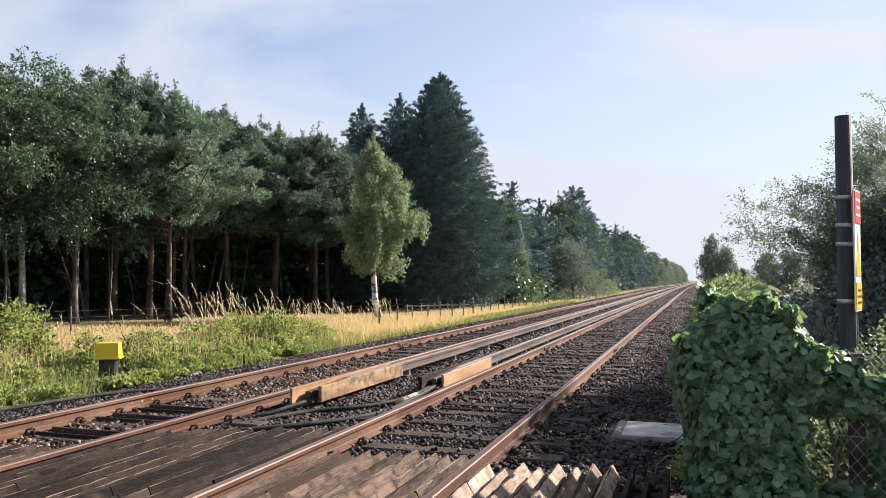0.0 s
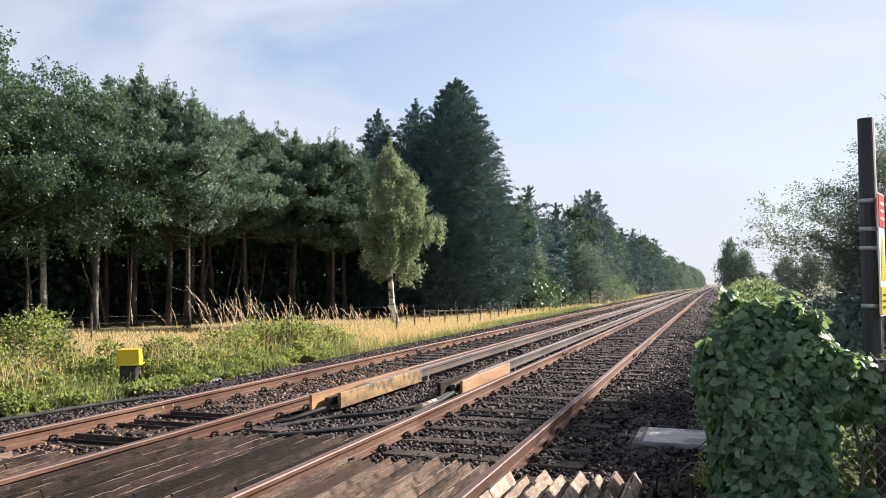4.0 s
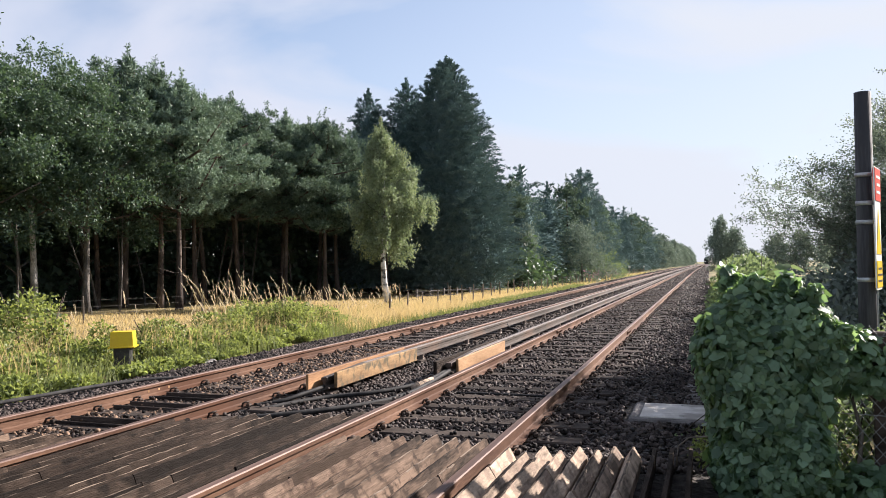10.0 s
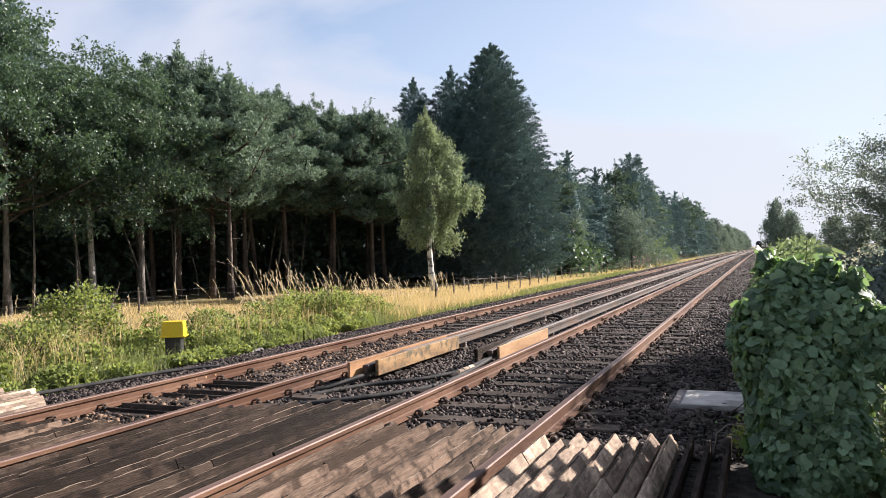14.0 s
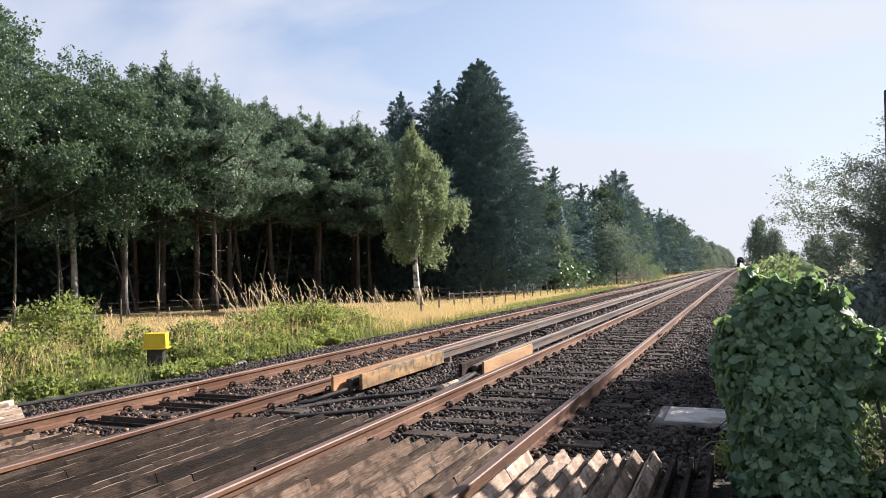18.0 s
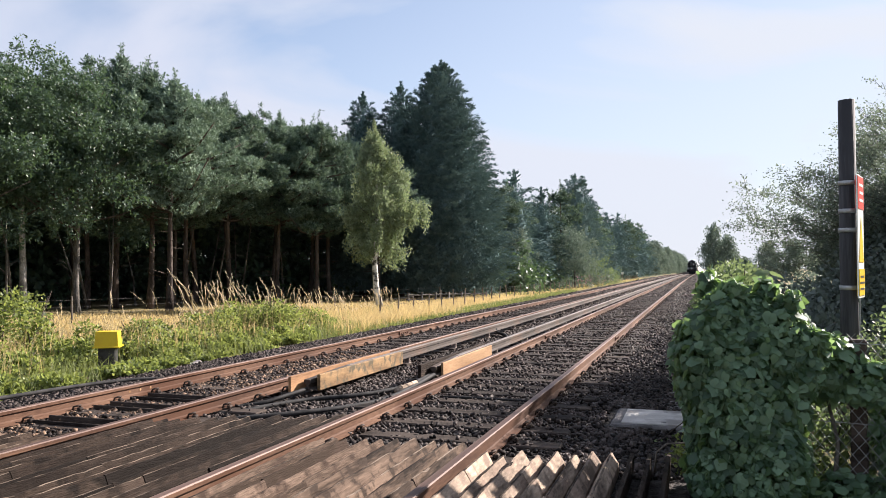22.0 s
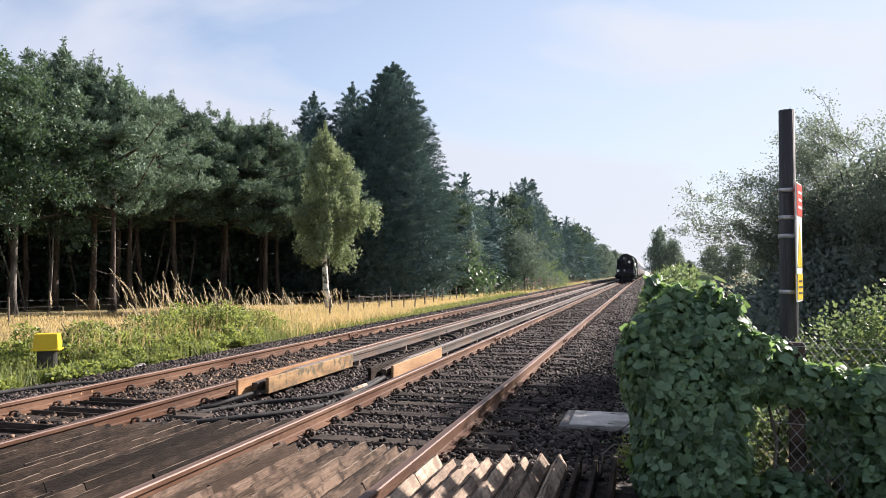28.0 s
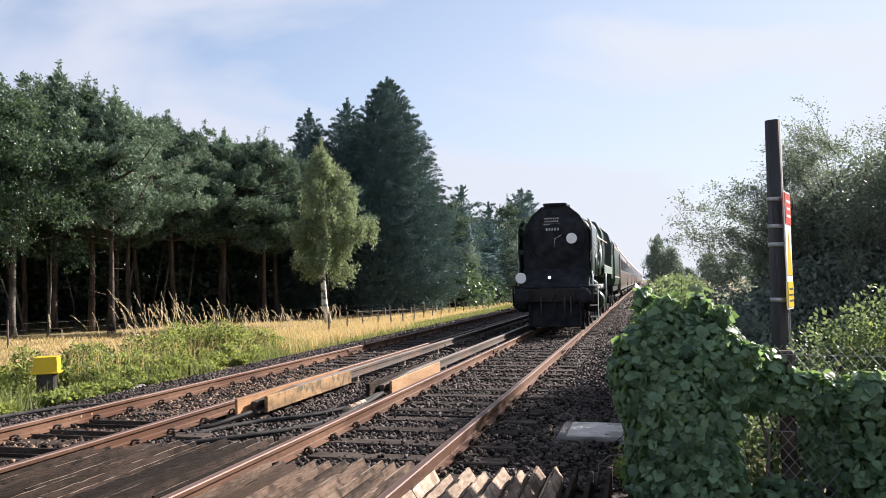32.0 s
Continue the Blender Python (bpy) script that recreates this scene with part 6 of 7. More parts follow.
def ivy_clump(x, y, blobs, n, singles, size, label, seed, name="ivy", stems=3):
    rng = np.random.default_rng(seed)
    shape, faces = ivy_leaf_mesh()
    t = thing(name, pose(x, y, -0.3), label, "ivy", "ivy on the fence")
    base, out = in_blobs(blobs, n, rng, 0.80)
    inside = np.zeros(n, bool)
    for b in blobs:
        inside |= (((base - b[:3]) / (np.array(b[3:]) * 0.74)) ** 2).sum(1) < 1
    base, out = base[~inside], out[~inside]
    ok = base[:, 2] > 0.02
    base, out = base[ok], out[ok]
    rot = leaf_frames(base, out, rng)
    sz = size * rng.uniform(0.4, 1.0, len(base)) * np.where(rng.uniform(0, 1, len(base)) < 0.22, 1.45, 1.0)
    face = ((base * [0, -1, 0]).sum(1) + 0.4 * base[:, 2])
    order = np.argsort(-face)
    one = set(order[rng.permutation(min(len(order), singles * 2))[:singles]].tolist()) if singles else set()
    rest = np.array([i for i in range(len(base)) if i not in one])
    v = np.einsum("nij,kj->nki", rot[rest], shape) * sz[rest][:, None, None] + base[rest][:, None]
    o = new("foliage", array_mesh("foliage", v, faces, M_IVY))
    o.parent = t
    tagged(o, kind="stuff")
    if one:
        g = Geo()
        g.add(shape, faces)
        lm = mesh_of("leaf", g, M_IVY)
        for i in sorted(one):
            p = new("leaf", lm)
            p.parent = t
            m = Matrix([list(rot[i][k]) for k in range(3)]).to_4x4()
            m.translation = base[i]
            p.matrix_basis = m @ Matrix.Diagonal((sz[i], sz[i], sz[i], 1))
    # woody stems and dead leaf litter inside
    g = Geo()
    r2 = random.Random(seed)
    for b in blobs[:5]:
        for k in range(stems):
            p0 = Vector((b[0] + r2.uniform(-0.3, 0.3) * b[3], b[1] + r2.uniform(-0.3, 0.3) * b[4], 0))
            p1 = Vector((b[0] + r2.uniform(-0.7, 0.7) * b[3], b[1] + r2.uniform(-0.7, 0.7) * b[4], b[2] + b[5] * r2.uniform(-0.2, 0.7)))
            g.tube([p0, p0.lerp(p1, 0.5) + Vector((r2.uniform(-0.1, 0.1), r2.uniform(-0.1, 0.1), 0)), p1], [0.02, 0.015, 0.008], 5)
    tagged(part("stem", g, M_BARK_GREY, t, "brown woody stems", True), kind="stuff")
    # leafy heart that closes the clump
    hb, ho = in_blobs([(b[0], b[1], b[2], b[3] * 0.8, b[4] * 0.8, b[5] * 0.8) for b in blobs], n // 2, rng, 0.2)
    hb[:, 2] = np.maximum(hb[:, 2], 0.02)
    o = new("inner_foliage", array_mesh("inner_foliage", leaf_quads(hb, rng.normal(size=hb.shape), size * 1.3, size, rng), LEAF, M_IVY))
    o.parent = t
    tagged(o, kind="stuff")
    return t


def hawthorn():
    """A wide thorn bush: arching branches set with leafy twigs round a dense heart, and long sprays over the line."""
    rng = random.Random(44)
    r2 = np.random.default_rng(45)
    t = thing("hawthorn", pose(4.3, 14.4, ground_height(4.3, 14.4)), "large grey-green hawthorn bush behind the fence", "bush")
    wood, quads = Geo(), []

    def twig(p0, p1, thick, count, loose):
        mid = p0.lerp(p1, 0.5) + Vector((0, 0, 0.07))
        wood.tube([p0, mid, p1], [thick, thick * 0.7, thick * 0.3], 4)
        f = r2.uniform(0.05, 1.03, count)[:, None]
        a, b, c = np.array(p0), np.array(mid), np.array(p1)
        at = a * (1 - f) ** 2 + 2 * b * f * (1 - f) + c * f ** 2
        quads.append(leaf_quads(at + r2.normal(size=(count, 3)) * loose, r2.normal(size=(count, 3)) + [0, 0, 0.3], r2.uniform(0.026, 0.046, count), r2.uniform(0.020, 0.032, count), r2))

    for k in range(150):
        a, z = rng.uniform(0, 6.28), 0.5 + 4.0 * rng.random() ** 0.8
        w = 2.75 * (1 - 0.50 * max(0, z - 1.9) / 2.6) * rng.uniform(0.75, 1.08)
        root = Vector((math.cos(a) * 0.5, math.sin(a) * 0.5, 0))
        tip = Vector((math.cos(a) * w, math.sin(a) * w, z))
        mid = root.lerp(tip, 0.55) + Vector((0, 0, 0.35))
        wood.tube([root, mid, tip], [0.025, 0.014, 0.004], 5)
        for j in range(10):
            f = rng.uniform(0.5, 1.0)
            p0 = root.lerp(mid, f / 0.55) if f < 0.55 else mid.lerp(tip, (f - 0.55) / 0.45)
            b = a + rng.uniform(-1.2, 1.2)
            p1 = p0 + Vector((math.cos(b), math.sin(b), rng.uniform(-0.1, 0.8))) * rng.uniform(0.25, 0.75)
            twig(p0, p1, 0.004, 84, 0.09)
    # sprays that reach out over the ballast
    for k in range(60):
        z = rng.uniform(1.9, 3.9)
        p0 = Vector((-1.9 + 0.45 * max(0, z - 2.4) + rng.uniform(-0.2, 0.5), rng.uniform(-1.4, 0.6), z))
        p1 = p0 + Vector((rng.uniform(-1.9, -0.4) if z < 3.0 else rng.uniform(-0.9, -0.2), rng.uniform(-0.4, 0.3), rng.uniform(0.05, 0.6)))
        twig(p0, p1, 0.006, 130, 0.07)
        for j in range(5):
            q = p0.lerp(p1, rng.uniform(0.2, 0.95))
            twig(q, q + Vector((rng.uniform(-0.35, 0.1), rng.uniform(-0.3, 0.3), rng.uniform(-0.1, 0.4))), 0.004, 46, 0.045)
    for p0, p1 in (((-1.1, -0.3, 4.0), (-1.4, -0.2, 4.9)), ((0.6, -0.4, 4.3), (0.75, -0.5, 5.1)), ((1.2, -0.3, 4.3), (1.25, -0.3, 5.3))):
        twig(Vector(p0), Vector(p1), 0.008, 60, 0.05)
        twig(Vector(p1) - Vector((0, 0, 0.1)), Vector(p1) + Vector((-0.25, 0, 0.06)), 0.005, 26, 0.03)
    tagged(part("branch", wood, M_BARK_GREY, t, "thin grey branches", True), kind="stuff")
    o = new("outer_leaves", array_mesh("outer_leaves", np.concatenate(quads), LEAF, M_HAW))
    o.parent = t
    tagged(o, kind="stuff")
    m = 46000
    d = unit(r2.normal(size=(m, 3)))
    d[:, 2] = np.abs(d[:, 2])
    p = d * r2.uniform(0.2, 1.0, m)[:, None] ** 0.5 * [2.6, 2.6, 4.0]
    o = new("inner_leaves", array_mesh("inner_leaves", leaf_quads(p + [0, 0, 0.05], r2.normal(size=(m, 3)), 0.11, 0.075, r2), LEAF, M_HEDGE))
    o.parent = t
    tagged(o, kind="stuff")


def right_side():
    ivy_clump(0.30, 5.95, [(0.03, 0.0, 0.75, 0.41, 0.40, 0.74), (-0.18, -0.02, 1.05, 0.30, 0.32, 0.42), (0.18, 0.0, 1.16, 0.32, 0.30, 0.34), (0.04, 0, 0.32, 0.42, 0.40, 0.45), (0.02, 0.42, 0.85, 0.33, 0.38, 0.64), (-0.29, 0.08, 0.95, 0.16, 0.25, 0.36), (0.36, -0.04, 1.05, 0.18, 0.22, 0.28), (-0.12, -0.08, 1.40, 0.16, 0.18, 0.16), (0.08, 0.02, 1.43, 0.15, 0.18, 0.12), (0.28, 0.05, 1.40, 0.13, 0.16, 0.13), (-0.22, 0.2, 0.6, 0.17, 0.25, 0.35), (-0.02, -0.3, 0.7, 0.25, 0.16, 0.4), (0.2, -0.3, 0.4, 0.2, 0.16, 0.3), (-0.12, -0.25, 0.25, 0.2, 0.16, 0.28), (-0.22, 0.1, 1.6, 0.06, 0.07, 0.10), (-0.05, -0.1, 1.58, 0.07, 0.07, 0.06), (0.17, 0.0, 1.57, 0.06, 0.06, 0.08), (0.33, -0.1, 1.50, 0.06, 0.06, 0.07), (0.5, -0.1, 1.22, 0.07, 0.08, 0.08)], 17500, 300, 0.074, "dense climbing ivy with large glossy green leaves smothering the fence end", 801)
    ivy_clump(1.5, 5.93, [(-0.62, 0.12, 1.02, 0.24, 0.15, 0.24), (-0.28, 0.06, 0.92, 0.28, 0.14, 0.16), (0.1, -0.02, 0.86, 0.3, 0.16, 0.24), (0.55, -0.1, 0.8, 0.36, 0.18, 0.45), (1.2, -0.22, 0.85, 0.5, 0.2, 0.6), (-0.5, 0.1, 0.12, 0.3, 0.2, 0.2), (0.25, -0.04, 0.4, 0.36, 0.12, 0.42), (0.85, -0.16, 0.35, 0.5, 0.14, 0.4)], 6400, 0, 0.08, "ivy creeping along the chain-link fence", 802, stems=1)
    ivy_clump(2.0, 5.92, [(-0.66, 0.12, 0.62, 0.22, 0.07, 0.34), (-0.35, 0.08, 0.35, 0.30, 0.08, 0.36), (-0.30, 0.08, 0.85, 0.32, 0.08, 0.22), (0.15, 0.0, 0.40, 0.36, 0.09, 0.42), (0.2, 0.0, 0.85, 0.36, 0.1, 0.30), (0.75, -0.10, 0.45, 0.40, 0.1, 0.48), (0.8, -0.10, 0.95, 0.40, 0.12, 0.35)], 5200, 0, 0.075, "shaded ivy curtain hanging on the chain-link fence", 803, stems=1)
    leafy_bush("weed", -0.15, 6.75, [(0.0, 0.0, 0.10, 0.10, 0.16, 0.12), (0.08, -0.25, 0.12, 0.09, 0.12, 0.14), (0.05, 0.35, 0.14, 0.09, 0.15, 0.14)], 520, 0.034, M_BRAMBLE, "small sunlit weeds at the foot of the ivy", 819, category="weed", z=-0.26)
    leafy_bush("bramble", 1.25, 6.95, [(0, 0, 0.35, 0.4, 0.3, 0.4), (-0.35, 0.1, 0.3, 0.3, 0.3, 0.4), (0.4, 0.05, 0.45, 0.35, 0.3, 0.5)], 1800, 0.07, M_BRAMBLE_DEEP, "sunlit yellow-green bramble behind the chain-link fence", 815, "boundary hedge", 14)
    leafy_bush("bramble", 0.40, 8.0, [(0.0, -0.4, 0.60, 0.38, 0.45, 0.40), (-0.05, 0.35, 0.68, 0.40, 0.5, 0.42), (-0.02, 1.2, 1.15, 0.44, 0.55, 0.58), (0.25, 0.3, 0.75, 0.3, 0.5, 0.42)], 12500, 0.046, M_BRAMBLE_DEEP, "sunlit leafy bramble on the boundary fence", 809, "boundary hedge", 20)
    leafy_bush("bramble", 0.55, 10.4, [(-0.14, 0, 1.0, 0.5, 1.2, 0.74), (0.0, 1.6, 0.95, 0.5, 1.2, 0.66), (0.2, 3.4, 1.0, 0.55, 1.4, 0.65), (0.0, -1.2, 0.95, 0.38, 0.8, 0.55)], 15000, 0.052, M_BRAMBLE_DEEP, "sunlit bramble hedge along the boundary", 810, "boundary hedge", 30)
    leafy_bush("bramble", 0.9, 16.5, [(0, 0, 0.9, 0.6, 2.2, 0.75), (0.2, 4.0, 1.0, 0.7, 2.6, 0.8), (0.3, 9.0, 1.0, 0.8, 3.2, 0.8)], 9000, 0.10, M_BRAMBLE_DEEP, "sunlit bramble hedge along the boundary", 811, "boundary hedge", 20)
    leafy_bush("bramble", 1.4, 34.0, [(0, 0, 0.8, 0.9, 6, 0.8), (0.4, 12, 0.9, 1.0, 8, 0.9), (0.6, 28, 1.0, 1.1, 10, 1.0)], 9000, 0.2, M_BRAMBLE_DEEP, "low bramble hedge far along the boundary", 812, "boundary hedge")
    leafy_bush("shrub", 4.0, 12.2, [(-2.0, 0, 0.8, 0.9, 0.9, 0.9), (-0.9, 0.2, 1.0, 0.9, 0.9, 1.1), (0.2, 0.1, 1.1, 0.9, 0.9, 1.2), (1.4, 0, 1.1, 0.9, 0.9, 1.2), (2.6, -0.2, 1.1, 1.0, 0.9, 1.2), (-1.5, 0.6, 1.5, 0.8, 0.8, 0.7), (-2.6, 0.8, 0.9, 0.7, 0.8, 0.9)], 24000, 0.08, M_HEDGE, "dark dense thorn hedge behind the fence", 814, "boundary hedge", 30, shell=0.1)
    leafy_bush("shrub", 2.75, 7.4, [(0, 0, 0.9, 0.6, 0.5, 0.75), (0.5, -0.4, 1.1, 0.6, 0.5, 0.85), (-0.5, 0.3, 0.9, 0.5, 0.5, 0.62), (0.9, 0.2, 1.2, 0.6, 0.5, 0.8)], 5200, 0.085, M_BRAMBLE, "sunlit leafy shrub behind the chain-link fence", 813, "boundary hedge", 20)
    leafy_bush("shrub", 2.6, 16.0, [(-0.9, -2.5, 0.7, 0.7, 1.2, 0.9), (-0.6, 0, 0.7, 0.7, 1.3, 0.95), (0.2, -2.0, 0.8, 0.9, 1.2, 1.1), (-0.4, 2.5, 0.8, 0.8, 1.5, 1.0), (0.5, 1.0, 0.9, 1.0, 1.5, 1.2), (-1.0, -4.3, 0.7, 0.5, 0.9, 0.8)], 16000, 0.1, M_HEDGE, "dark thorn hedge along the boundary", 816, "boundary hedge", 20, shell=0.1)
    leafy_bush("shrub", 2.1, 6.75, [(-0.5, 0, 0.35, 0.4, 0.25, 0.5), (0.0, 0.05, 0.45, 0.5, 0.28, 0.55), (0.6, 0.0, 0.5, 0.5, 0.28, 0.6), (1.2, -0.2, 0.5, 0.5, 0.28, 0.65)], 5200, 0.08, M_HEDGE, "shaded dark leaves behind the chain-link fence", 817, "boundary hedge", 14, shell=0.2)
    leafy_bush("shrub", 2.25, 7.3, [(-0.55, 0, 1.15, 0.4, 0.35, 0.4), (-0.1, 0.1, 1.35, 0.45, 0.35, 0.42), (0.4, 0, 1.45, 0.5, 0.4, 0.45), (0.9, -0.1, 1.5, 0.5, 0.4, 0.5), (0.2, 0.1, 0.8, 0.8, 0.35, 0.6)], 10500, 0.044, M_BRAMBLE_DEEP, "light green leafy sprays above the chain-link fence", 818, "boundary hedge", 16)
    # a young shoot with broad leaves on top of the ivy
    t = thing("sycamore_shoot", pose(0.49, 6.3, 1.08), "young green shoot with broad leaves above the ivy", "sapling")
    part("stem", Geo().tube([(0, 0, -0.1), (0.01, 0, 0.15), (0.0, 0.0, 0.32)], [0.006, 0.005, 0.003], 5), M_BRAMBLE_DEEP, t, "", True)
    shape, faces = ivy_leaf_mesh()
    lg = Geo()
    lg.add(shape, faces)
    lm = mesh_of("leaf", lg, M_BRAMBLE_DEEP)
    for k, (a, zz, sz) in enumerate(((0.4, 0.30, 0.12), (2.6, 0.28, 0.13), (4.4, 0.31, 0.11), (1.4, 0.22, 0.12), (5.4, 0.20, 0.13), (3.4, 0.15, 0.12), (0.0, 0.12, 0.11))):
        p = new("leaf", lm)
        p.parent = t
        p.matrix_basis = pose(0.09 * math.cos(a), 0.09 * math.sin(a), zz, 0, 0, math.degrees(a) - 90) @ pose(0, 0, 0, -28, 0, 0) @ Matrix.Diagonal((sz, sz, sz, 1))
    # dry stem arching out of the ivy, and a runner over the concrete cover
    t = thing("dry_stem", pose(-0.33, 6.42, -0.2), "dry pale stem arching out from under the ivy", "plant stem")
    part("stem", Geo().tube([(0, 0, 0), (0.02, 0, 0.17), (0.10, 0, 0.24), (0.26, 0, 0.26), (0.42, 0, 0.22)], [0.007, 0.007, 0.006, 0.006, 0.004], 6), M_POST, t, "", True)
    t = thing("ivy_runner", pose(-0.36, 7.3, -0.15), "thin dark ivy runner trailing over the concrete cover", "ivy")
    part("stem", Geo().tube([(0, 0, 0.02), (0.07, 0, 0.05), (0.14, 0, 0.12), (0.26, 0, 0.22), (0.5, 0, 0.3)], [0.004, 0.005, 0.005, 0.005, 0.005], 5), M_BARK, t, "", True)
    for k in range(7):
        p = new("leaf", lm)
        p.parent = t
        f = k / 6
        p.matrix_basis = pose(0.3 * f, 0.0, 0.02 + 0.22 * f * f, 50, 0, 60 * k) @ Matrix.Diagonal((0.03, 0.03, 0.03, 1))
    hawthorn()
    for x, y, s, sz, turn in ((2.6, 140, 0.52, 0.92, 20), (4.9, 142, 0.56, 0.74, 90), (14, 172, 0.72, 0.72, 50), (19, 176, 0.76, 0.76, 140), (24, 172, 0.78, 0.78, 230), (30, 178, 0.8, 0.8, 300), (9.6, 176, 0.5, 0.42, 200)):
        place_tree("tree", FAR_TREE, x, y, "rounded hazy green tree far along the line", group="far trees", s=s, sz=sz, turn=turn)
    # far woods where the line bends out of sight
    for i in range(16):
        y = 215 + i * 17
        place_tree("tree", FAR_TREE, -12.5 + 0.5 * math.sin(i * 2.0) + i * 0.32, y, "hazy green tree far along the line", group="far trees", s=0.86 + 0.1 * math.sin(i * 1.7), turn=i * 77)


grasses()
verge()
right_side()

# ---- the train ----
WHEEL_R = 0.94


def spoked_wheel(r, width, spokes, name):
    """Rim, hub and spokes of a wheel that turns about x."""
    g = Geo()
    n = 28
    for ra, rb, w in ((r, r - 0.07, width), (r + 0.03, r - 0.05, 0.03)):
        prof = [(ra, -w / 2), (ra, w / 2), (rb, w / 2), (rb, -w / 2)]
        vs = [((a if True else 0), q * math.cos(2 * math.pi * k / n), q * math.sin(2 * math.pi * k / n)) for q, a in prof for k in range(n)]
        g.add(vs, [(i * n + k, i * n + (k + 1) % n, ((i + 1) % 4) * n + (k + 1) % n, ((i + 1) % 4) * n + k) for i in range(4) for k in range(n)])
    g.lathe([(0.13, -width * 0.6), (0.15, 0), (0.13, width * 0.6)], (0, 0, 0), "x", 14)
    for k in range(spokes):
        a = 2 * math.pi * k / spokes
        g.box((0, 0, (r - 0.05) / 2 + 0.05), (0.05, 0.06, r - 0.16), 0.01, Matrix.Rotation(a, 4, "X"))
    return g


def driving_wheelset(loco, y, side_mesh):
    ax = new("driving_wheelset", mesh_of("driving_wheelset", Geo().lathe([(0.085, -0.7), (0.085, 0.7)], (0, 0, 0), "x", 12), M_LOCO_BLACK))
    ax.parent = loco
    ax.location = (0, y, WHEEL_R)
    for s in (-1, 1):
        w = new("driving_wheel", side_mesh)
        w.parent = ax
        w.location = (s * 0.745, 0, 0)
        g = Geo()
        g.lathe([(0.06, -0.06), (0.06, 0.16)] if s > 0 else [(0.06, -0.16), (0.06, 0.06)], (s * 0.82, 0, -0.31 if s > 0 else 0.31), "x", 10)
        part("crank_pin", g, M_STEEL, ax)
    return ax


def build_loco():
    loco = thing("steam_locomotive", pose(NEAR_X, 22, 0), "dark green steam locomotive with white discs and a lit lamp", "locomotive")
    def p(name, geo, mat, label="", smooth=False, parent=None):
        return part(name, geo, mat, parent or loco, label, smooth)
    # frames and buffer beam
    g = Geo()
    for s in (-1, 1):
        g.box((s * 0.55, 6.0, 0.85), (0.04, 11.4, 0.75), 0.01)
    p("frame", g, M_LOCO_BLACK)
    g = Geo()
    g.box((0, 0.05, 1.06), (2.30, 0.06, 0.40), 0.015)
    p("buffer_beam", g, M_BEAM, "sooty dark red buffer beam")
    for s in (-1, 1):
        g = Geo()
        g.lathe([(0.13, 0.02), (0.13, -0.12), (0.09, -0.14), (0.07, -0.36), (0.10, -0.40), (0.23, -0.43), (0.23, -0.46), (0.10, -0.48)], (s * 0.865, 0, 1.06), "y", 20)
        p("buffer", g, M_LOCO_BLACK, "black oval buffer", True)
    g = Geo()
    g.tube([(0, 0, 1.06), (0, -0.2, 1.05), (0, -0.26, 0.98), (0, -0.22, 0.92)], 0.03, 8)
    for k in range(3):
        g.tube([(-0.04, -0.24, 0.92 - 0.13 * k), (0.04, -0.24, 0.92 - 0.13 * k), (0.04, -0.22, 0.80 - 0.13 * k), (-0.04, -0.22, 0.80 - 0.13 * k), (-0.04, -0.24, 0.92 - 0.13 * k)], 0.018, 6)
    p("coupling", g, M_LOCO_BLACK, "black screw coupling", True)
    for x in (-0.35, 0.32, 0.5):
        g = Geo()
        g.tube([(x, -0.02, 1.0), (x, -0.16, 0.96), (x, -0.18, 0.55), (x + 0.03, -0.14, 0.45)], 0.025, 8)
        p("brake_hose", g, M_BLACK, "", True)
    # added black sheet that stands for the shade under the front end
    g = Geo()
    g.box((0, 0.2, 0.50), (1.5, 0.05, 0.74), 0.02)
    p("guard_plate", g, M_LOCO_BLACK)
    for s in (-1, 1):
        g = Geo()
        g.box((s * 0.74, 0.12, 0.5), (0.05, 0.05, 0.75), 0.01)
        p("guard_iron", g, M_LOCO_BLACK, "black guard iron")
        g = Geo()
        for z in ((0.42, 0.75, 1.1) if s > 0 else (0.82, 1.1)):
            g.box((s * 1.14, 0.35, z), (0.24, 0.24, 0.03), 0.006)
        g.box((s * 1.25, 0.35, 0.8 if s > 0 else 1.0), (0.02, 0.22, 0.95 if s > 0 else 0.5), 0.006)
        # sun glint on the right footstep is put into its bright material
        p("footstep", g, M_STEEL if s > 0 else M_LOCO_BLACK, "footstep in bright steel as if sunlit" if s > 0 else "sooty footstep")
    # front platform
    g = Geo()
    g.box((0, 0.75, 1.30), (2.30, 1.4, 0.05), 0.01)
    g.box((0, 0.12, 1.27), (2.32, 0.05, 0.10), 0.01)
    p("front_platform", g, M_LOCO_BLACK)
    g = Geo()
    vs, fs = [], []
    for x in (-1.0, 1.0):
        vs += [(x, 0.15, 1.32), (x, 0.9, 1.85), (x, 1.35, 1.95), (x, 1.35, 1.32)]
    g.add(vs, [(0, 1, 5, 4), (1, 2, 6, 5), (0, 4, 7, 3), (0, 3, 2, 1), (4, 5, 6, 7), (2, 3, 7, 6)])
    p("piston_cover", g, M_LOCO_BLACK)
    # smokebox, door, boiler
    g = Geo()
    g.lathe([(0.80, 0.88), (0.92, 0.90), (0.97, 0.96), (0.97, 2.9)], (0, 0, 2.75), "y", 40)
    sb = p("smokebox", g, M_LOCO_BLACK, "sooty black smokebox", True)
    g = Geo()
    g.lathe([(0.02, 0.72), (0.40, 0.745), (0.66, 0.80), (0.80, 0.87), (0.88, 0.93)], (0, 0, 2.75), "y", 36)
    door = p("smokebox_door", g, M_LOCO_BLACK, "dished black smokebox door", True)
    g = Geo()
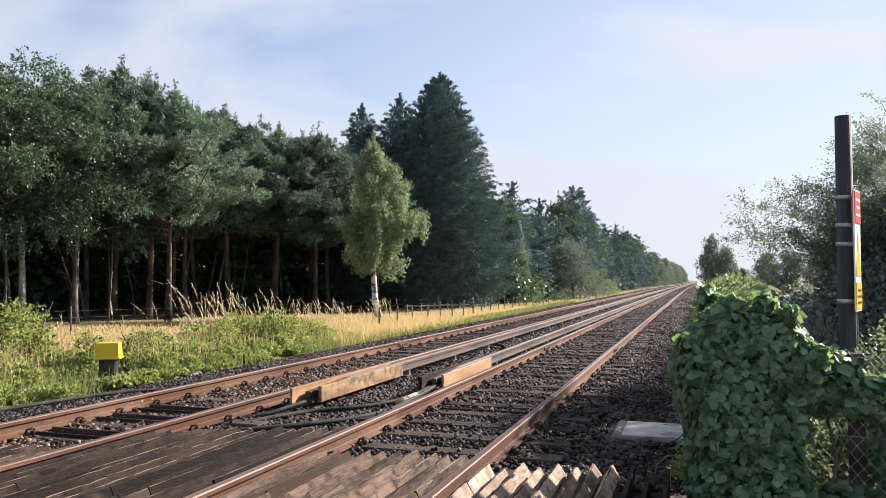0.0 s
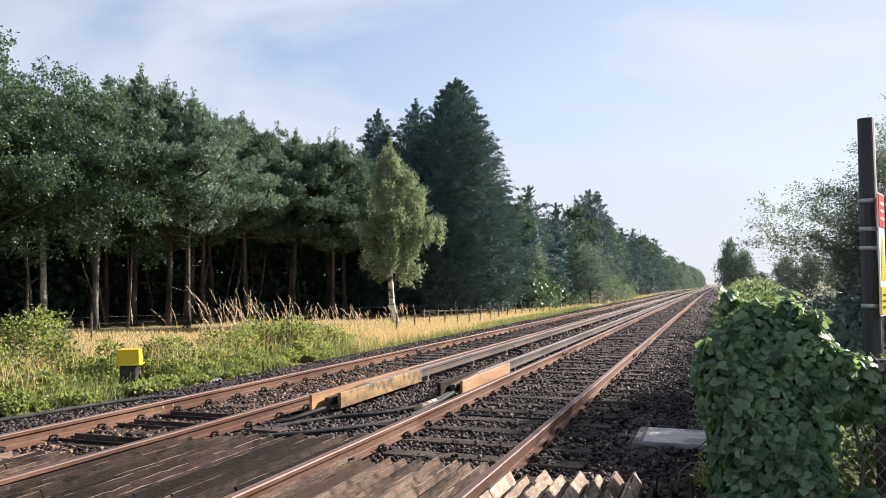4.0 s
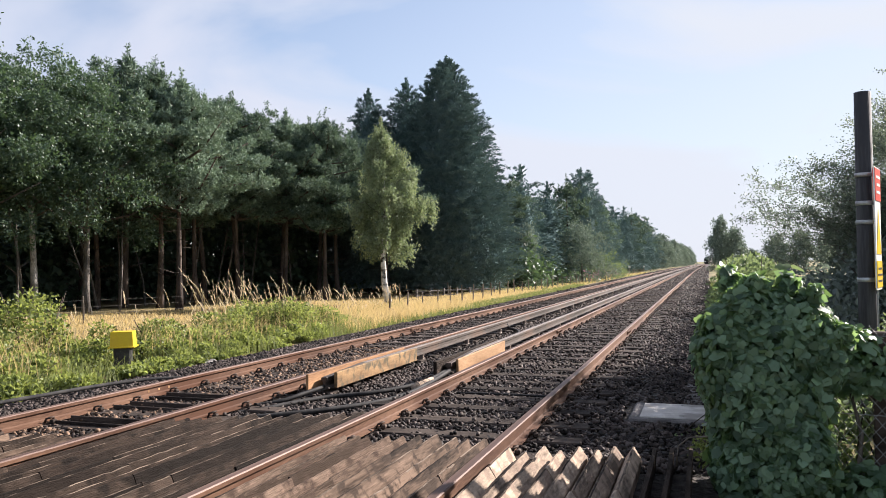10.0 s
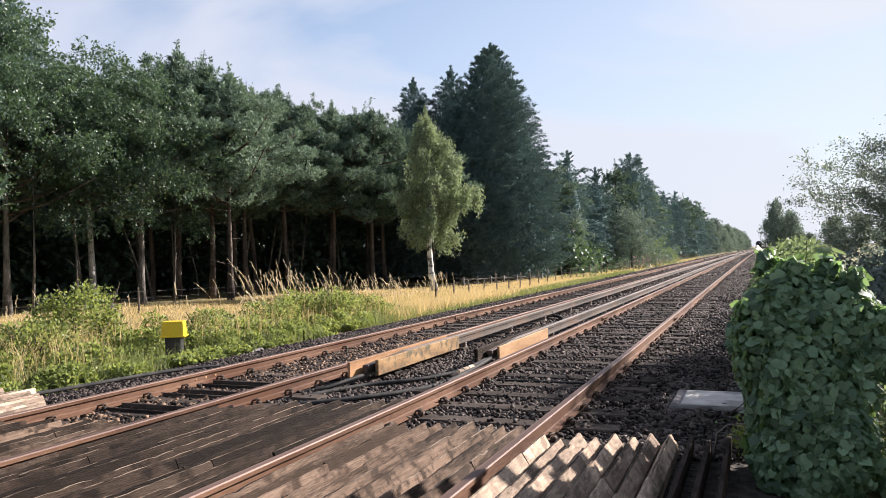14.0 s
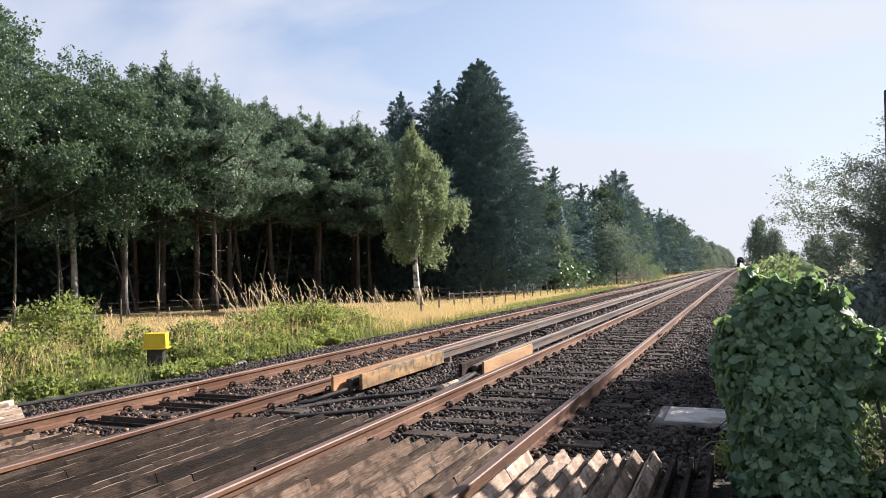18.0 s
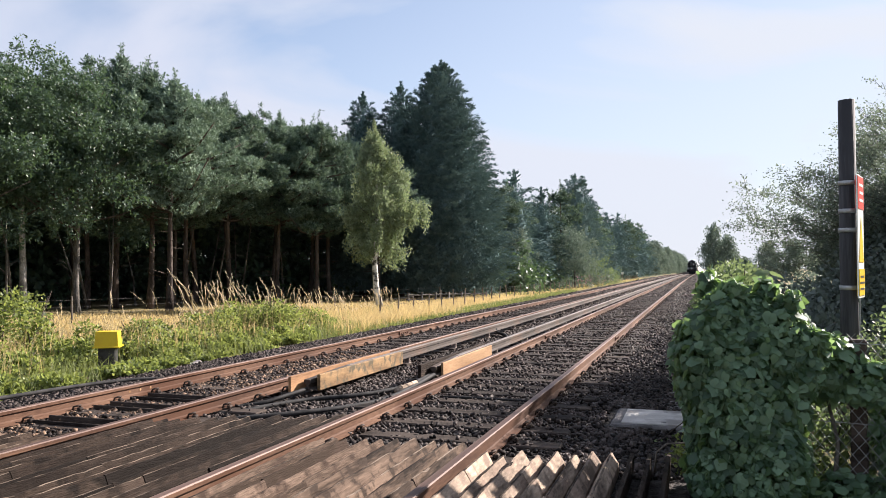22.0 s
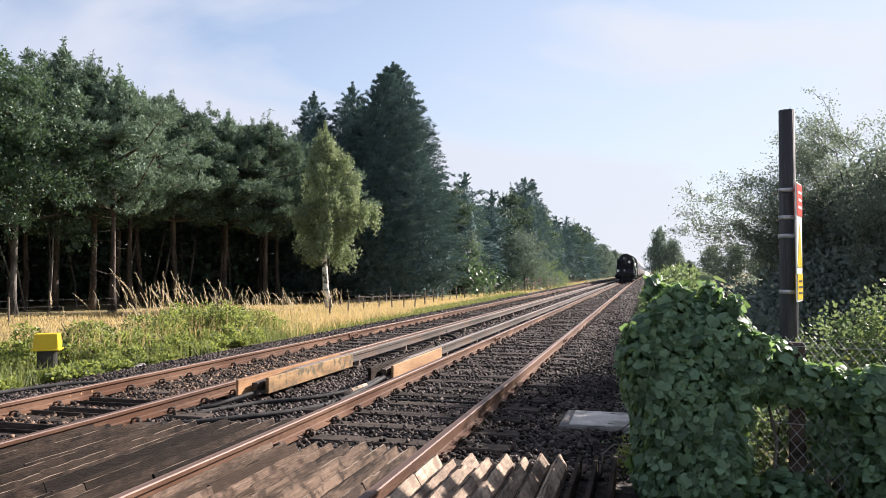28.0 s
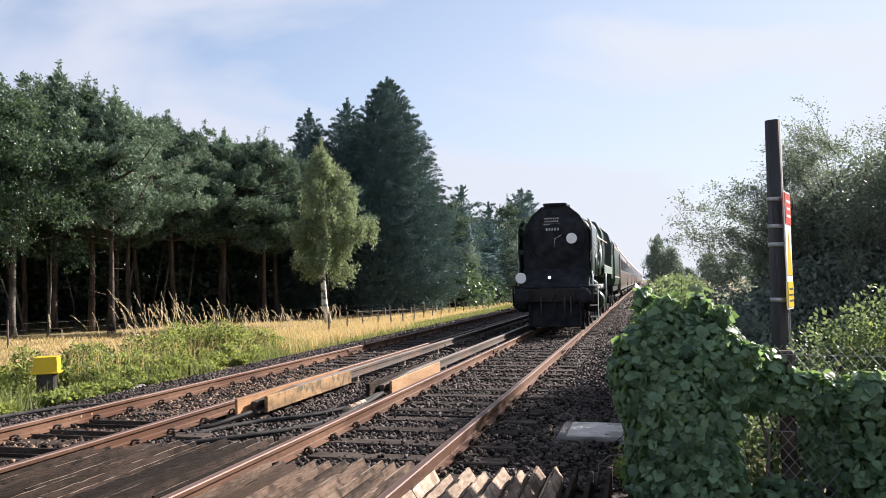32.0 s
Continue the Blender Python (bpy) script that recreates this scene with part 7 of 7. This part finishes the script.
    for z in (2.45, 3.05):
        g.box((-0.25, 0.80, z), (0.95, 0.05, 0.06), 0.01)
    p("hinge_strap", g, M_LOCO_BLACK, "", False, door)
    g = Geo()
    g.tube([(0, 0.70, 2.75), (0, 0.62, 2.75)], 0.03, 10)
    g.tube([(0, 0.64, 2.75), (0.21, 0.63, 2.86)], 0.008, 6)
    g.tube([(0, 0.66, 2.75), (-0.03, 0.65, 2.50)], 0.008, 6)
    p("door_handle", g, M_STEEL, "bright crossed door handles", True, door)
    g = Geo()
    g.lathe([(0.97, 2.9), (0.985, 2.92), (0.985, 2.98), (0.96, 3.0), (1.04, 6.8), (1.06, 7.0)], (0, 0, 2.80), "y", 36)
    p("boiler", g, M_LOCO, "green boiler cladding", True)
    for y in (3.9, 4.9, 5.9):
        g = Geo()
        g.lathe([(0.975 + (y - 3) * 0.0215, -0.03), (0.99 + (y - 3) * 0.0215, -0.025), (0.99 + (y - 3) * 0.0215, 0.025), (0.975 + (y - 3) * 0.0215, 0.03)], (0, y, 2.80), "y", 36)
        p("boiler_band", g, M_LOCO, "narrow boiler band", True)
    g = Geo()
    sec = [(-1.02, 1.6), (-1.10, 2.6), (-1.06, 3.3), (-0.85, 3.68), (-0.4, 3.80), (0.4, 3.80), (0.85, 3.68), (1.06, 3.3), (1.10, 2.6), (1.02, 1.6)]
    g.extrude_y(sec, 7.0, 9.2)
    p("firebox", g, M_LOCO)
    g = Geo()
    g.lathe([(0.42, 3.62), (0.36, 3.70), (0.33, 3.78), (0.37, 3.86), (0.37, 3.88), (0.29, 3.88), (0.28, 3.75)], (0, 1.95, 0), "z", 26)
    p("chimney", g, M_LOCO_BLACK, "short wide rust-tinged chimney", True)
    g = Geo()
    g.lathe([(0.45, 3.72), (0.40, 3.86), (0.28, 3.95), (0.1, 3.97)], (0, 5.2, 0), "z", 24)
    p("dome", g, M_LOCO, "low boiler dome", True)
    # hood between the deflectors over the smokebox
    g = Geo()
    n = 12
    arc = [(1.03 * math.sin(a), 2.68 + 1.03 * math.cos(a)) for a in [radians(-58 + 116 * k / n) for k in range(n + 1)]]
    inner = [(0.98 * math.sin(a), 2.68 + 0.98 * math.cos(a)) for a in [radians(58 - 116 * k / n) for k in range(n + 1)]]
    g.extrude_y(arc + inner, 0.98, 1.3)
    p("smokebox_ring", g, M_LOCO_BLACK)
    g = Geo()
    g.box((0, 1.2, 3.80), (0.72, 0.7, 0.10), 0.03)
    p("chimney_cowl", g, M_LOCO_BLACK, "flat sooty cowl before the chimney")
    # added black block that stands for the shade between smokebox and deflectors
    g = Geo()
    g.extrude_y([(-0.97, 1.32), (0.97, 1.32), (1.0, 2.75), (0.93, 3.14), (0.72, 3.48), (0.42, 3.74), (-0.42, 3.74), (-0.72, 3.48), (-0.93, 3.14), (-1.0, 2.75)], 0.905, 1.42)
    p("front_screen", g, M_LOCO_BLACK, "black filler for the dark space round the smokebox")
    # smoke deflectors
    for s in (-1, 1):
        prof = [(1.08, 1.62), (1.11, 2.4), (1.11, 2.95), (1.08, 3.16), (1.0, 3.32)]
        g = Geo()
        for (xa, za), (xb, zb) in zip(prof, prof[1:]):
            o = 0.022
            vs = [(s * xa, 0.55, za), (s * xb, 0.62, zb), (s * xb, 3.1, zb), (s * xa, 3.1, za), (s * (xa - o), 0.55, za), (s * (xb - o), 0.62, zb), (s * (xb - o), 3.1, zb), (s * (xa - o), 3.1, za)]
            g.add(vs, [(0, 1, 2, 3), (4, 7, 6, 5), (0, 4, 5, 1), (3, 2, 6, 7), (1, 5, 6, 2), (0, 3, 7, 4)])
        dfl = p("smoke_deflector", g, M_LOCO, "tall dark green smoke deflector")
        g = Geo()
        g.tube([(s * 1.105, 0.62, 1.9), (s * 1.125, 0.66, 2.0), (s * 1.125, 0.66, 2.5), (s * 1.105, 0.62, 2.6)], 0.014, 6)
        p("handrail", g, M_STEEL, "bright handrail", True, dfl)
        g = Geo()
        g.tube([(s * 1.105, 0.9, 2.62), (s * 1.12, 1.2, 2.64), (s * 1.12, 2.7, 2.64)], 0.014, 6)
        p("handrail", g, M_STEEL, "bright handrail", True, dfl)
        # pale bead draws the deflector's bright rim, thickened on the sunlit right
        g = Geo()
        g.tube([(s * (x + 0.006), 0.545 + 0.02 * k, z) for k, (x, z) in enumerate(prof)], 0.018 if s > 0 else 0.006, 6)
        g.tube([(s * (x + 0.006), 3.1, z) for x, z in prof], 0.014, 6)
        p("edge_bead", g, M_STEEL, "pale edge bead, thicker on the sunlit right", True, dfl)
        # running board, valance: sunlight is put into their paler green
        g = Geo()
        g.box((s * 1.17, 6.2, 1.94), (0.32, 6.4, 0.05), 0.01)
        g.box((s * 1.325, 6.2, 1.83), (0.02, 6.4, 0.24), 0.005)
        p("running_board", g, M_VALANCE, "running board and valance in sunlit pale green")
        # cylinders
        g = Geo()
        g.lathe([(0.30, 1.0), (0.34, 1.02), (0.34, 2.0), (0.30, 2.02)], (s * 1.04, 0, 0.86), "y", 22)
        g.lathe([(0.20, 0.95), (0.20, 2.1)], (s * 0.96, 0, 1.34), "y", 16)
        p("cylinder", g, M_LOCO, "green outside cylinder", True)
        g = Geo()
        g.lathe([(0.10, 0.9), (0.24, 0.96), (0.30, 1.0)], (s * 1.04, 0, 0.86), "y", 20)
        p("cylinder_cover", g, M_LOCO_BLACK, "sooty cylinder cover", True)
        g = Geo()
        g.tube([(s * 1.04, 2.0, 0.86), (s * 1.04, 3.4, 0.86)], 0.045, 8)
        g.box((s * 1.04, 3.0, 1.0), (0.10, 1.7, 0.06), 0.01)
        g.box((s * 1.04, 3.3, 0.86), (0.14, 0.32, 0.26), 0.02)
        p("slide_bar", g, M_STEEL, "bright slide bars and crosshead")
        # pipes and ejectors along the boiler
        g = Geo()
        g.tube([(s * 1.05, 2.0, 1.65), (s * 1.10, 2.1, 2.1), (s * 1.06, 2.7, 2.35), (s * 1.02, 3.4, 2.3), (s * 1.12, 4.2, 1.75)], 0.06, 8)
        p("steam_pipe", g, M_LOCO, "thick curved steam pipe", True)
        g = Geo()
        g.tube([(s * 1.04, 3.0, 2.95), (s * 1.10, 7.0, 2.98), (s * 1.16, 9.2, 2.98)], 0.02, 6)
        p("handrail", g, M_STEEL, "", True)
        for k in range(4):
            g = Geo()
            a = radians(52 + 6 * k)
            g.tube([(s * math.sin(a) * 1.03, 3.2 + 0.22 * k, 2.8 + math.cos(a) * 1.03), (s * math.sin(a + 0.25) * 1.06, 4.6 + 0.3 * k, 2.8 + math.cos(a + 0.25) * 1.06), (s * 1.1, 5.6 + 0.3 * k, 2.6)], 0.022, 6)
            p("pipe", g, M_STEEL, "bright copper-steel pipe", True)
        g = Geo()
        g.tube([(s * 1.22, 2.2, 1.66), (s * 1.26, 2.3, 2.2), (s * 1.22, 2.6, 2.6)], 0.035, 8)
        g.tube([(s * 1.34, 3.2, 1.5), (s * 1.36, 3.2, 1.0), (s * 1.33, 3.3, 0.7)], 0.022, 6)
        p("feed_pipe", g, M_STEEL, "bright feed pipe", True)
        g = Geo()
        g.box((s * 1.31, 6.2, 1.975), (0.05, 6.4, 0.02), 0.004)
        p("edge_strip", g, M_STEEL, "worn bright edge of the running board")
        # sand and lubricator boxes
        g = Geo()
        g.box((s * 1.16, 3.5, 1.76), (0.24, 0.5, 0.24), 0.02)
        p("lubricator", g, M_LOCO_BLACK)
    # cab
    g = Geo()
    sec = [(-1.30, 1.55), (-1.33, 2.9), (-1.20, 3.35), (-0.8, 3.70), (0, 3.86), (0.8, 3.70), (1.20, 3.35), (1.33, 2.9), (1.30, 1.55)]
    g.extrude_y(sec, 9.2, 11.2)
    cab = p("cab", g, M_LOCO, "green cab")
    for s in (-1, 1):
        for y in (9.75, 10.5):
            g = Geo()
            g.box((s * 1.325, y, 2.75), (0.03, 0.55, 0.55), 0.01)
            p("window", g, M_GLASS, "dark cab window", False, cab)
        g = Geo()
        g.box((s * 0.95, 9.19, 3.05), (0.4, 0.02, 0.4), 0.01)
        p("window", g, M_GLASS, "dark cab front window", False, cab)
    # carrying wheels
    small = mesh_of("carrying_wheel", spoked_wheel(0.46, 0.13, 10, "carrying_wheel"), M_LOCO_BLACK)
    for y in (1.05, 2.85, 10.1):
        g = Geo()
        g.lathe([(0.07, -0.75), (0.07, 0.75)], (0, y, 0.46), "x", 10)
        axle = p("carrying_axle", g, M_LOCO_BLACK)
        for s in (-1, 1):
            w = new("carrying_wheel", small)
            w.parent = axle
            w.location = (s * 0.745, y, 0.46)
    big = mesh_of("driving_wheel", spoked_wheel(WHEEL_R, 0.14, 16, "driving_wheel"), M_LOCO_BLACK)
    axles = [driving_wheelset(loco, y, big) for y in (4.4, 6.55, 8.7)]
    rods = []
    for s in (-1, 1):
        g = Geo()
        g.box((0, 0, 0), (0.05, 4.3, 0.13), 0.02)
        for k in (-2.15, 0, 2.15):
            g.lathe([(0.12, -0.045), (0.12, 0.045)], (0, k, 0), "x", 14)
        rods.append((p("coupling_rod", g, M_STEEL, "bright steel coupling rod"), s))
    # headboard, number bars, discs, lamp
    g = Geo()
    g.box((-0.10, 0.78, 3.28), (0.74, 0.03, 0.32), 0.01)
    hb = p("headboard", g, M_LOCO_BLACK, "black headboard with pale lettering bars")
    g = Geo()
    for z, w in ((3.375, 0.46), (3.285, 0.42), (3.195, 0.50)):
        for k in range(7):
            g.box((-0.10 + (k - 3) * w / 7, 0.762, z), (w / 7 * 0.62, 0.005, 0.045))
    p("lettering", g, M_LETTER, "pale bars", False, hb)
    g = Geo()
    g.box((-0.07, 0.70, 3.04), (0.46, 0.03, 0.12), 0.01)
    npl = p("number_board", g, M_LOCO_BLACK, "small black plate with pale bars")
    g = Geo()
    for k in range(5):
        g.box((-0.07 + (k - 2) * 0.085, 0.682, 3.04), (0.05, 0.005, 0.08))
    p("lettering", g, M_LETTER, "pale bars", False, npl)
    for x, y, z in ((0.50, 0.66, 2.75), (-0.95, -0.05, 1.58)):
        g = Geo()
        g.lathe([(0.155, 0.02), (0.16, 0.01), (0.155, 0.0)], (x, y, z), "y", 28)
        d = p("headcode_disc", g, M_DISC, "round white headcode disc")
        g = Geo()
        g.box((x, y + 0.05, z - 0.18), (0.04, 0.05, 0.3), 0.005)
        p("bracket", g, M_LOCO_BLACK, "", False, d)
    for x, on in ((-0.11, True), (0.85, False), (-1.02, False)):
        z = 1.58 if on else 2.36 if x < 0 else 1.58
        g = Geo()
        g.lathe([(0.075, 0.22), (0.085, 0.0), (0.07, -0.01)], (x, 0.0 if on else 0.5, z), "y", 16)
        lamp = p("headlamp", g, M_LOCO_BLACK, "lit electric headlamp" if on else "small unlit lamp", True)
        if on:
            g = Geo()
            g.lathe([(0.040, -0.006), (0.032, -0.016)], (x, -0.005, z), "y", 16)
            p("lens", g, M_LAMP, "bright white lens", False, lamp)
            g = Geo()
            g.box((x, 0.1, z - 0.2), (0.05, 0.05, 0.32), 0.005)
            p("bracket", g, M_LOCO_BLACK, "", False, lamp)
    # handrails and steps at the front; white on the right paints in their sunlight
    for s in (-1, 1):
        g = Geo()
        g.tube([(s * 1.12, 0.18, 1.3), (s * 1.13, 0.2, 1.62), (s * 1.10, 0.35, 1.72), (s * 1.08, 0.55, 1.72)], 0.02, 8)
        if s > 0:
            g.tube([(s * 1.345, 2.9, 1.72), (s * 1.375, 2.75, 1.70), (s * 1.385, 2.7, 1.5), (s * 1.385, 2.7, 1.0)], 0.028, 8)
        p("handrail", g, M_DISC if s > 0 else M_LOCO_BLACK, "curved handrail whitened as sunlit" if s > 0 else "sooty curved handrail", True)
        g = Geo()
        g.box((s * 1.14, 0.62, 1.335), (0.36, 0.5, 0.03), 0.006)
        p("front_step", g, M_DISC if s > 0 else M_LOCO_BLACK, "step plate, the right one whitened as sunlit")
    return loco, axles, rods


def build_tender():
    t = thing("tender", pose(NEAR_X, 34, 0), "dark green tender coupled behind the locomotive", "tender")
    g = Geo()
    sec = [(-1.30, 1.25), (-1.36, 1.5), (-1.36, 3.0), (-1.22, 3.25), (1.22, 3.25), (1.36, 3.0), (1.36, 1.5), (1.30, 1.25)]
    g.extrude_y(sec, 11.7, 18.0)
    part("tank", g, M_LOCO, t, "green tank sides")
    for s in (-1, 1):
        for z in (1.62, 2.92):
            g = Geo()
            g.box((s * 1.365, 14.85, z), (0.012, 6.0, 0.035))
            part("lining", g, M_CREAM, t, "pale lining")
    g = Geo()
    g.box((0, 14.0, 3.3), (2.1, 3.4, 0.3), 0.12)
    part("coal", g, M_LOCO_BLACK, t, "heap of coal")
    g = Geo()
    g.box((0, 14.85, 1.1), (2.5, 6.3, 0.25), 0.02)
    part("underframe", g, M_LOCO_BLACK, t)
    for s in (-1, 1):
        for y in (12.6, 14.0, 15.8, 17.2):
            g = Geo()
            g.lathe([(0.54, -0.07), (0.54, 0.07), (0.5, 0.08)], (s * 0.745, y, 0.54), "x", 22)
            part("wheel", g, M_LOCO_BLACK, t, "", True)
            g = Geo()
            g.box((s * 1.0, y, 0.6), (0.14, 0.3, 0.3), 0.03)
            part("axle_box", g, M_LOCO_BLACK, t)
    return t


def build_coach():
    c = thing("railway_coach", pose(NEAR_X, 52, 0), "maroon passenger coach with a grey roof and dark windows", "railway coach", "coaches of the train")
    length = 19.4
    g = Geo()
    side = [(-1.30, 1.05), (-1.38, 1.3), (-1.40, 1.9), (-1.36, 2.7), (-1.26, 3.08), (1.26, 3.08), (1.36, 2.7), (1.40, 1.9), (1.38, 1.3), (1.30, 1.05)]
    g.extrude_y(side, 0, length)
    body = part("body", g, M_MAROON, c)
    g = Geo()
    n = 12
    roof = [(1.30 * math.cos(a), 3.08 + 0.72 * math.sin(a)) for a in [math.pi * k / n for k in range(n + 1)]]
    g.extrude_y(roof, 0.03, length - 0.03)
    rf = part("roof", g, M_ROOF, c, "rounded grey roof", False)
    for k in range(8):
        g = Geo()
        g.lathe([(0.12, 0), (0.12, 0.08), (0.06, 0.1)], (0.2 if k % 2 else -0.2, 1.5 + k * 2.3, 3.78), "z", 10)
        part("ventilator", g, M_ROOF, rf)
    for s in (-1, 1):
        for k in range(9):
            y = 1.6 + k * 2.02
            g = Geo()
            g.box((s * 1.378, y, 2.32), (0.05, 1.22, 0.72), 0.02)
            w = part("window", g, M_ROOF, body, "window with a pale frame")
            g = Geo()
            g.box((s * 1.386, y, 2.32), (0.05, 1.12, 0.62), 0.015)
            part("pane", g, M_GLASS, w, "dark glass")
        for y in (0.55, length - 0.55):
            g = Geo()
            g.box((s * 1.372, y, 1.98), (0.05, 0.66, 1.75), 0.01)
            part("door", g, M_MAROON, body)
        g = Geo()
        g.box((s * 1.35, length / 2, 1.02), (0.04, length - 0.4, 0.16), 0.01)
        part("solebar", g, M_UNDER, c)
    for y in (3.0, length - 3.0):
        g = Geo()
        for s in (-1, 1):
            g.box((s * 1.0, y, 0.55), (0.14, 3.4, 0.26), 0.04)
            for d in (-1.3, 1.3):
                g.lathe([(0.457, -0.06), (0.457, 0.06)], (s * 0.745, y + d, 0.457), "x", 20)
                g.box((s * 1.06, y + d, 0.46), (0.16, 0.3, 0.3), 0.04)
        part("bogie", g, M_UNDER, c, "black bogie")
    g = Geo()
    g.box((0, length / 2, 0.72), (2.0, 5.0, 0.55), 0.05)
    part("battery_box", g, M_UNDER, c)
    g = Geo()
    g.box((0, -0.35, 2.1), (1.0, 0.7, 2.1), 0.05)
    part("gangway", g, M_UNDER, c, "black gangway bellows")
    for s in (-1, 1):
        g = Geo()
        g.lathe([(0.1, 0.05), (0.08, -0.25), (0.2, -0.3), (0.2, -0.33)], (s * 0.87, 0, 1.06), "y", 14)
        part("buffer", g, M_UNDER, c)
    return c


LOCO, AXLES, RODS = build_loco()
TENDER = build_tender()
FIRST_COACH = build_coach()
COACHES = [FIRST_COACH] + [copy_thing(FIRST_COACH, pose(NEAR_X, 52 + 20.2 * k, 0)) for k in range(1, 9)]

SPEED, FRONT_AT_END = 20.4, 22.6


def motions():
    def at(t):
        return FRONT_AT_END + SPEED * (32.0 - t)

    def stand(y):
        return pose(NEAR_X + bend(y), y, 0, 0, 0, -math.degrees(math.atan(bend(y + 6) - bend(y + 5))))

    times = list(range(33))
    walk(LOCO, [(t, stand(at(t))) for t in times])
    walk(TENDER, [(t, stand(at(t))) for t in times])
    for k, c in enumerate(COACHES):
        walk(c, [(t, stand(at(t) + 18.9 + 20.2 * k)) for t in times])
    # driving wheels and rods turn with the run along the rail
    steps = [i / 30 for i in range(0, 961)]
    for y, ax in zip((4.4, 6.55, 8.7), AXLES):
        walk(ax, [(t, pose(0, y, WHEEL_R, math.degrees(SPEED * t / WHEEL_R) % 360)) for t in steps])
    for rod, s in RODS:
        rows = []
        for t in steps:
            a = SPEED * t / WHEEL_R
            q = -1 if s > 0 else 1
            rows.append((t, pose(s * 0.98, 6.55 - q * 0.31 * math.sin(a), WHEEL_R + q * 0.31 * math.cos(a))))
        walk(rod, rows)


motions()
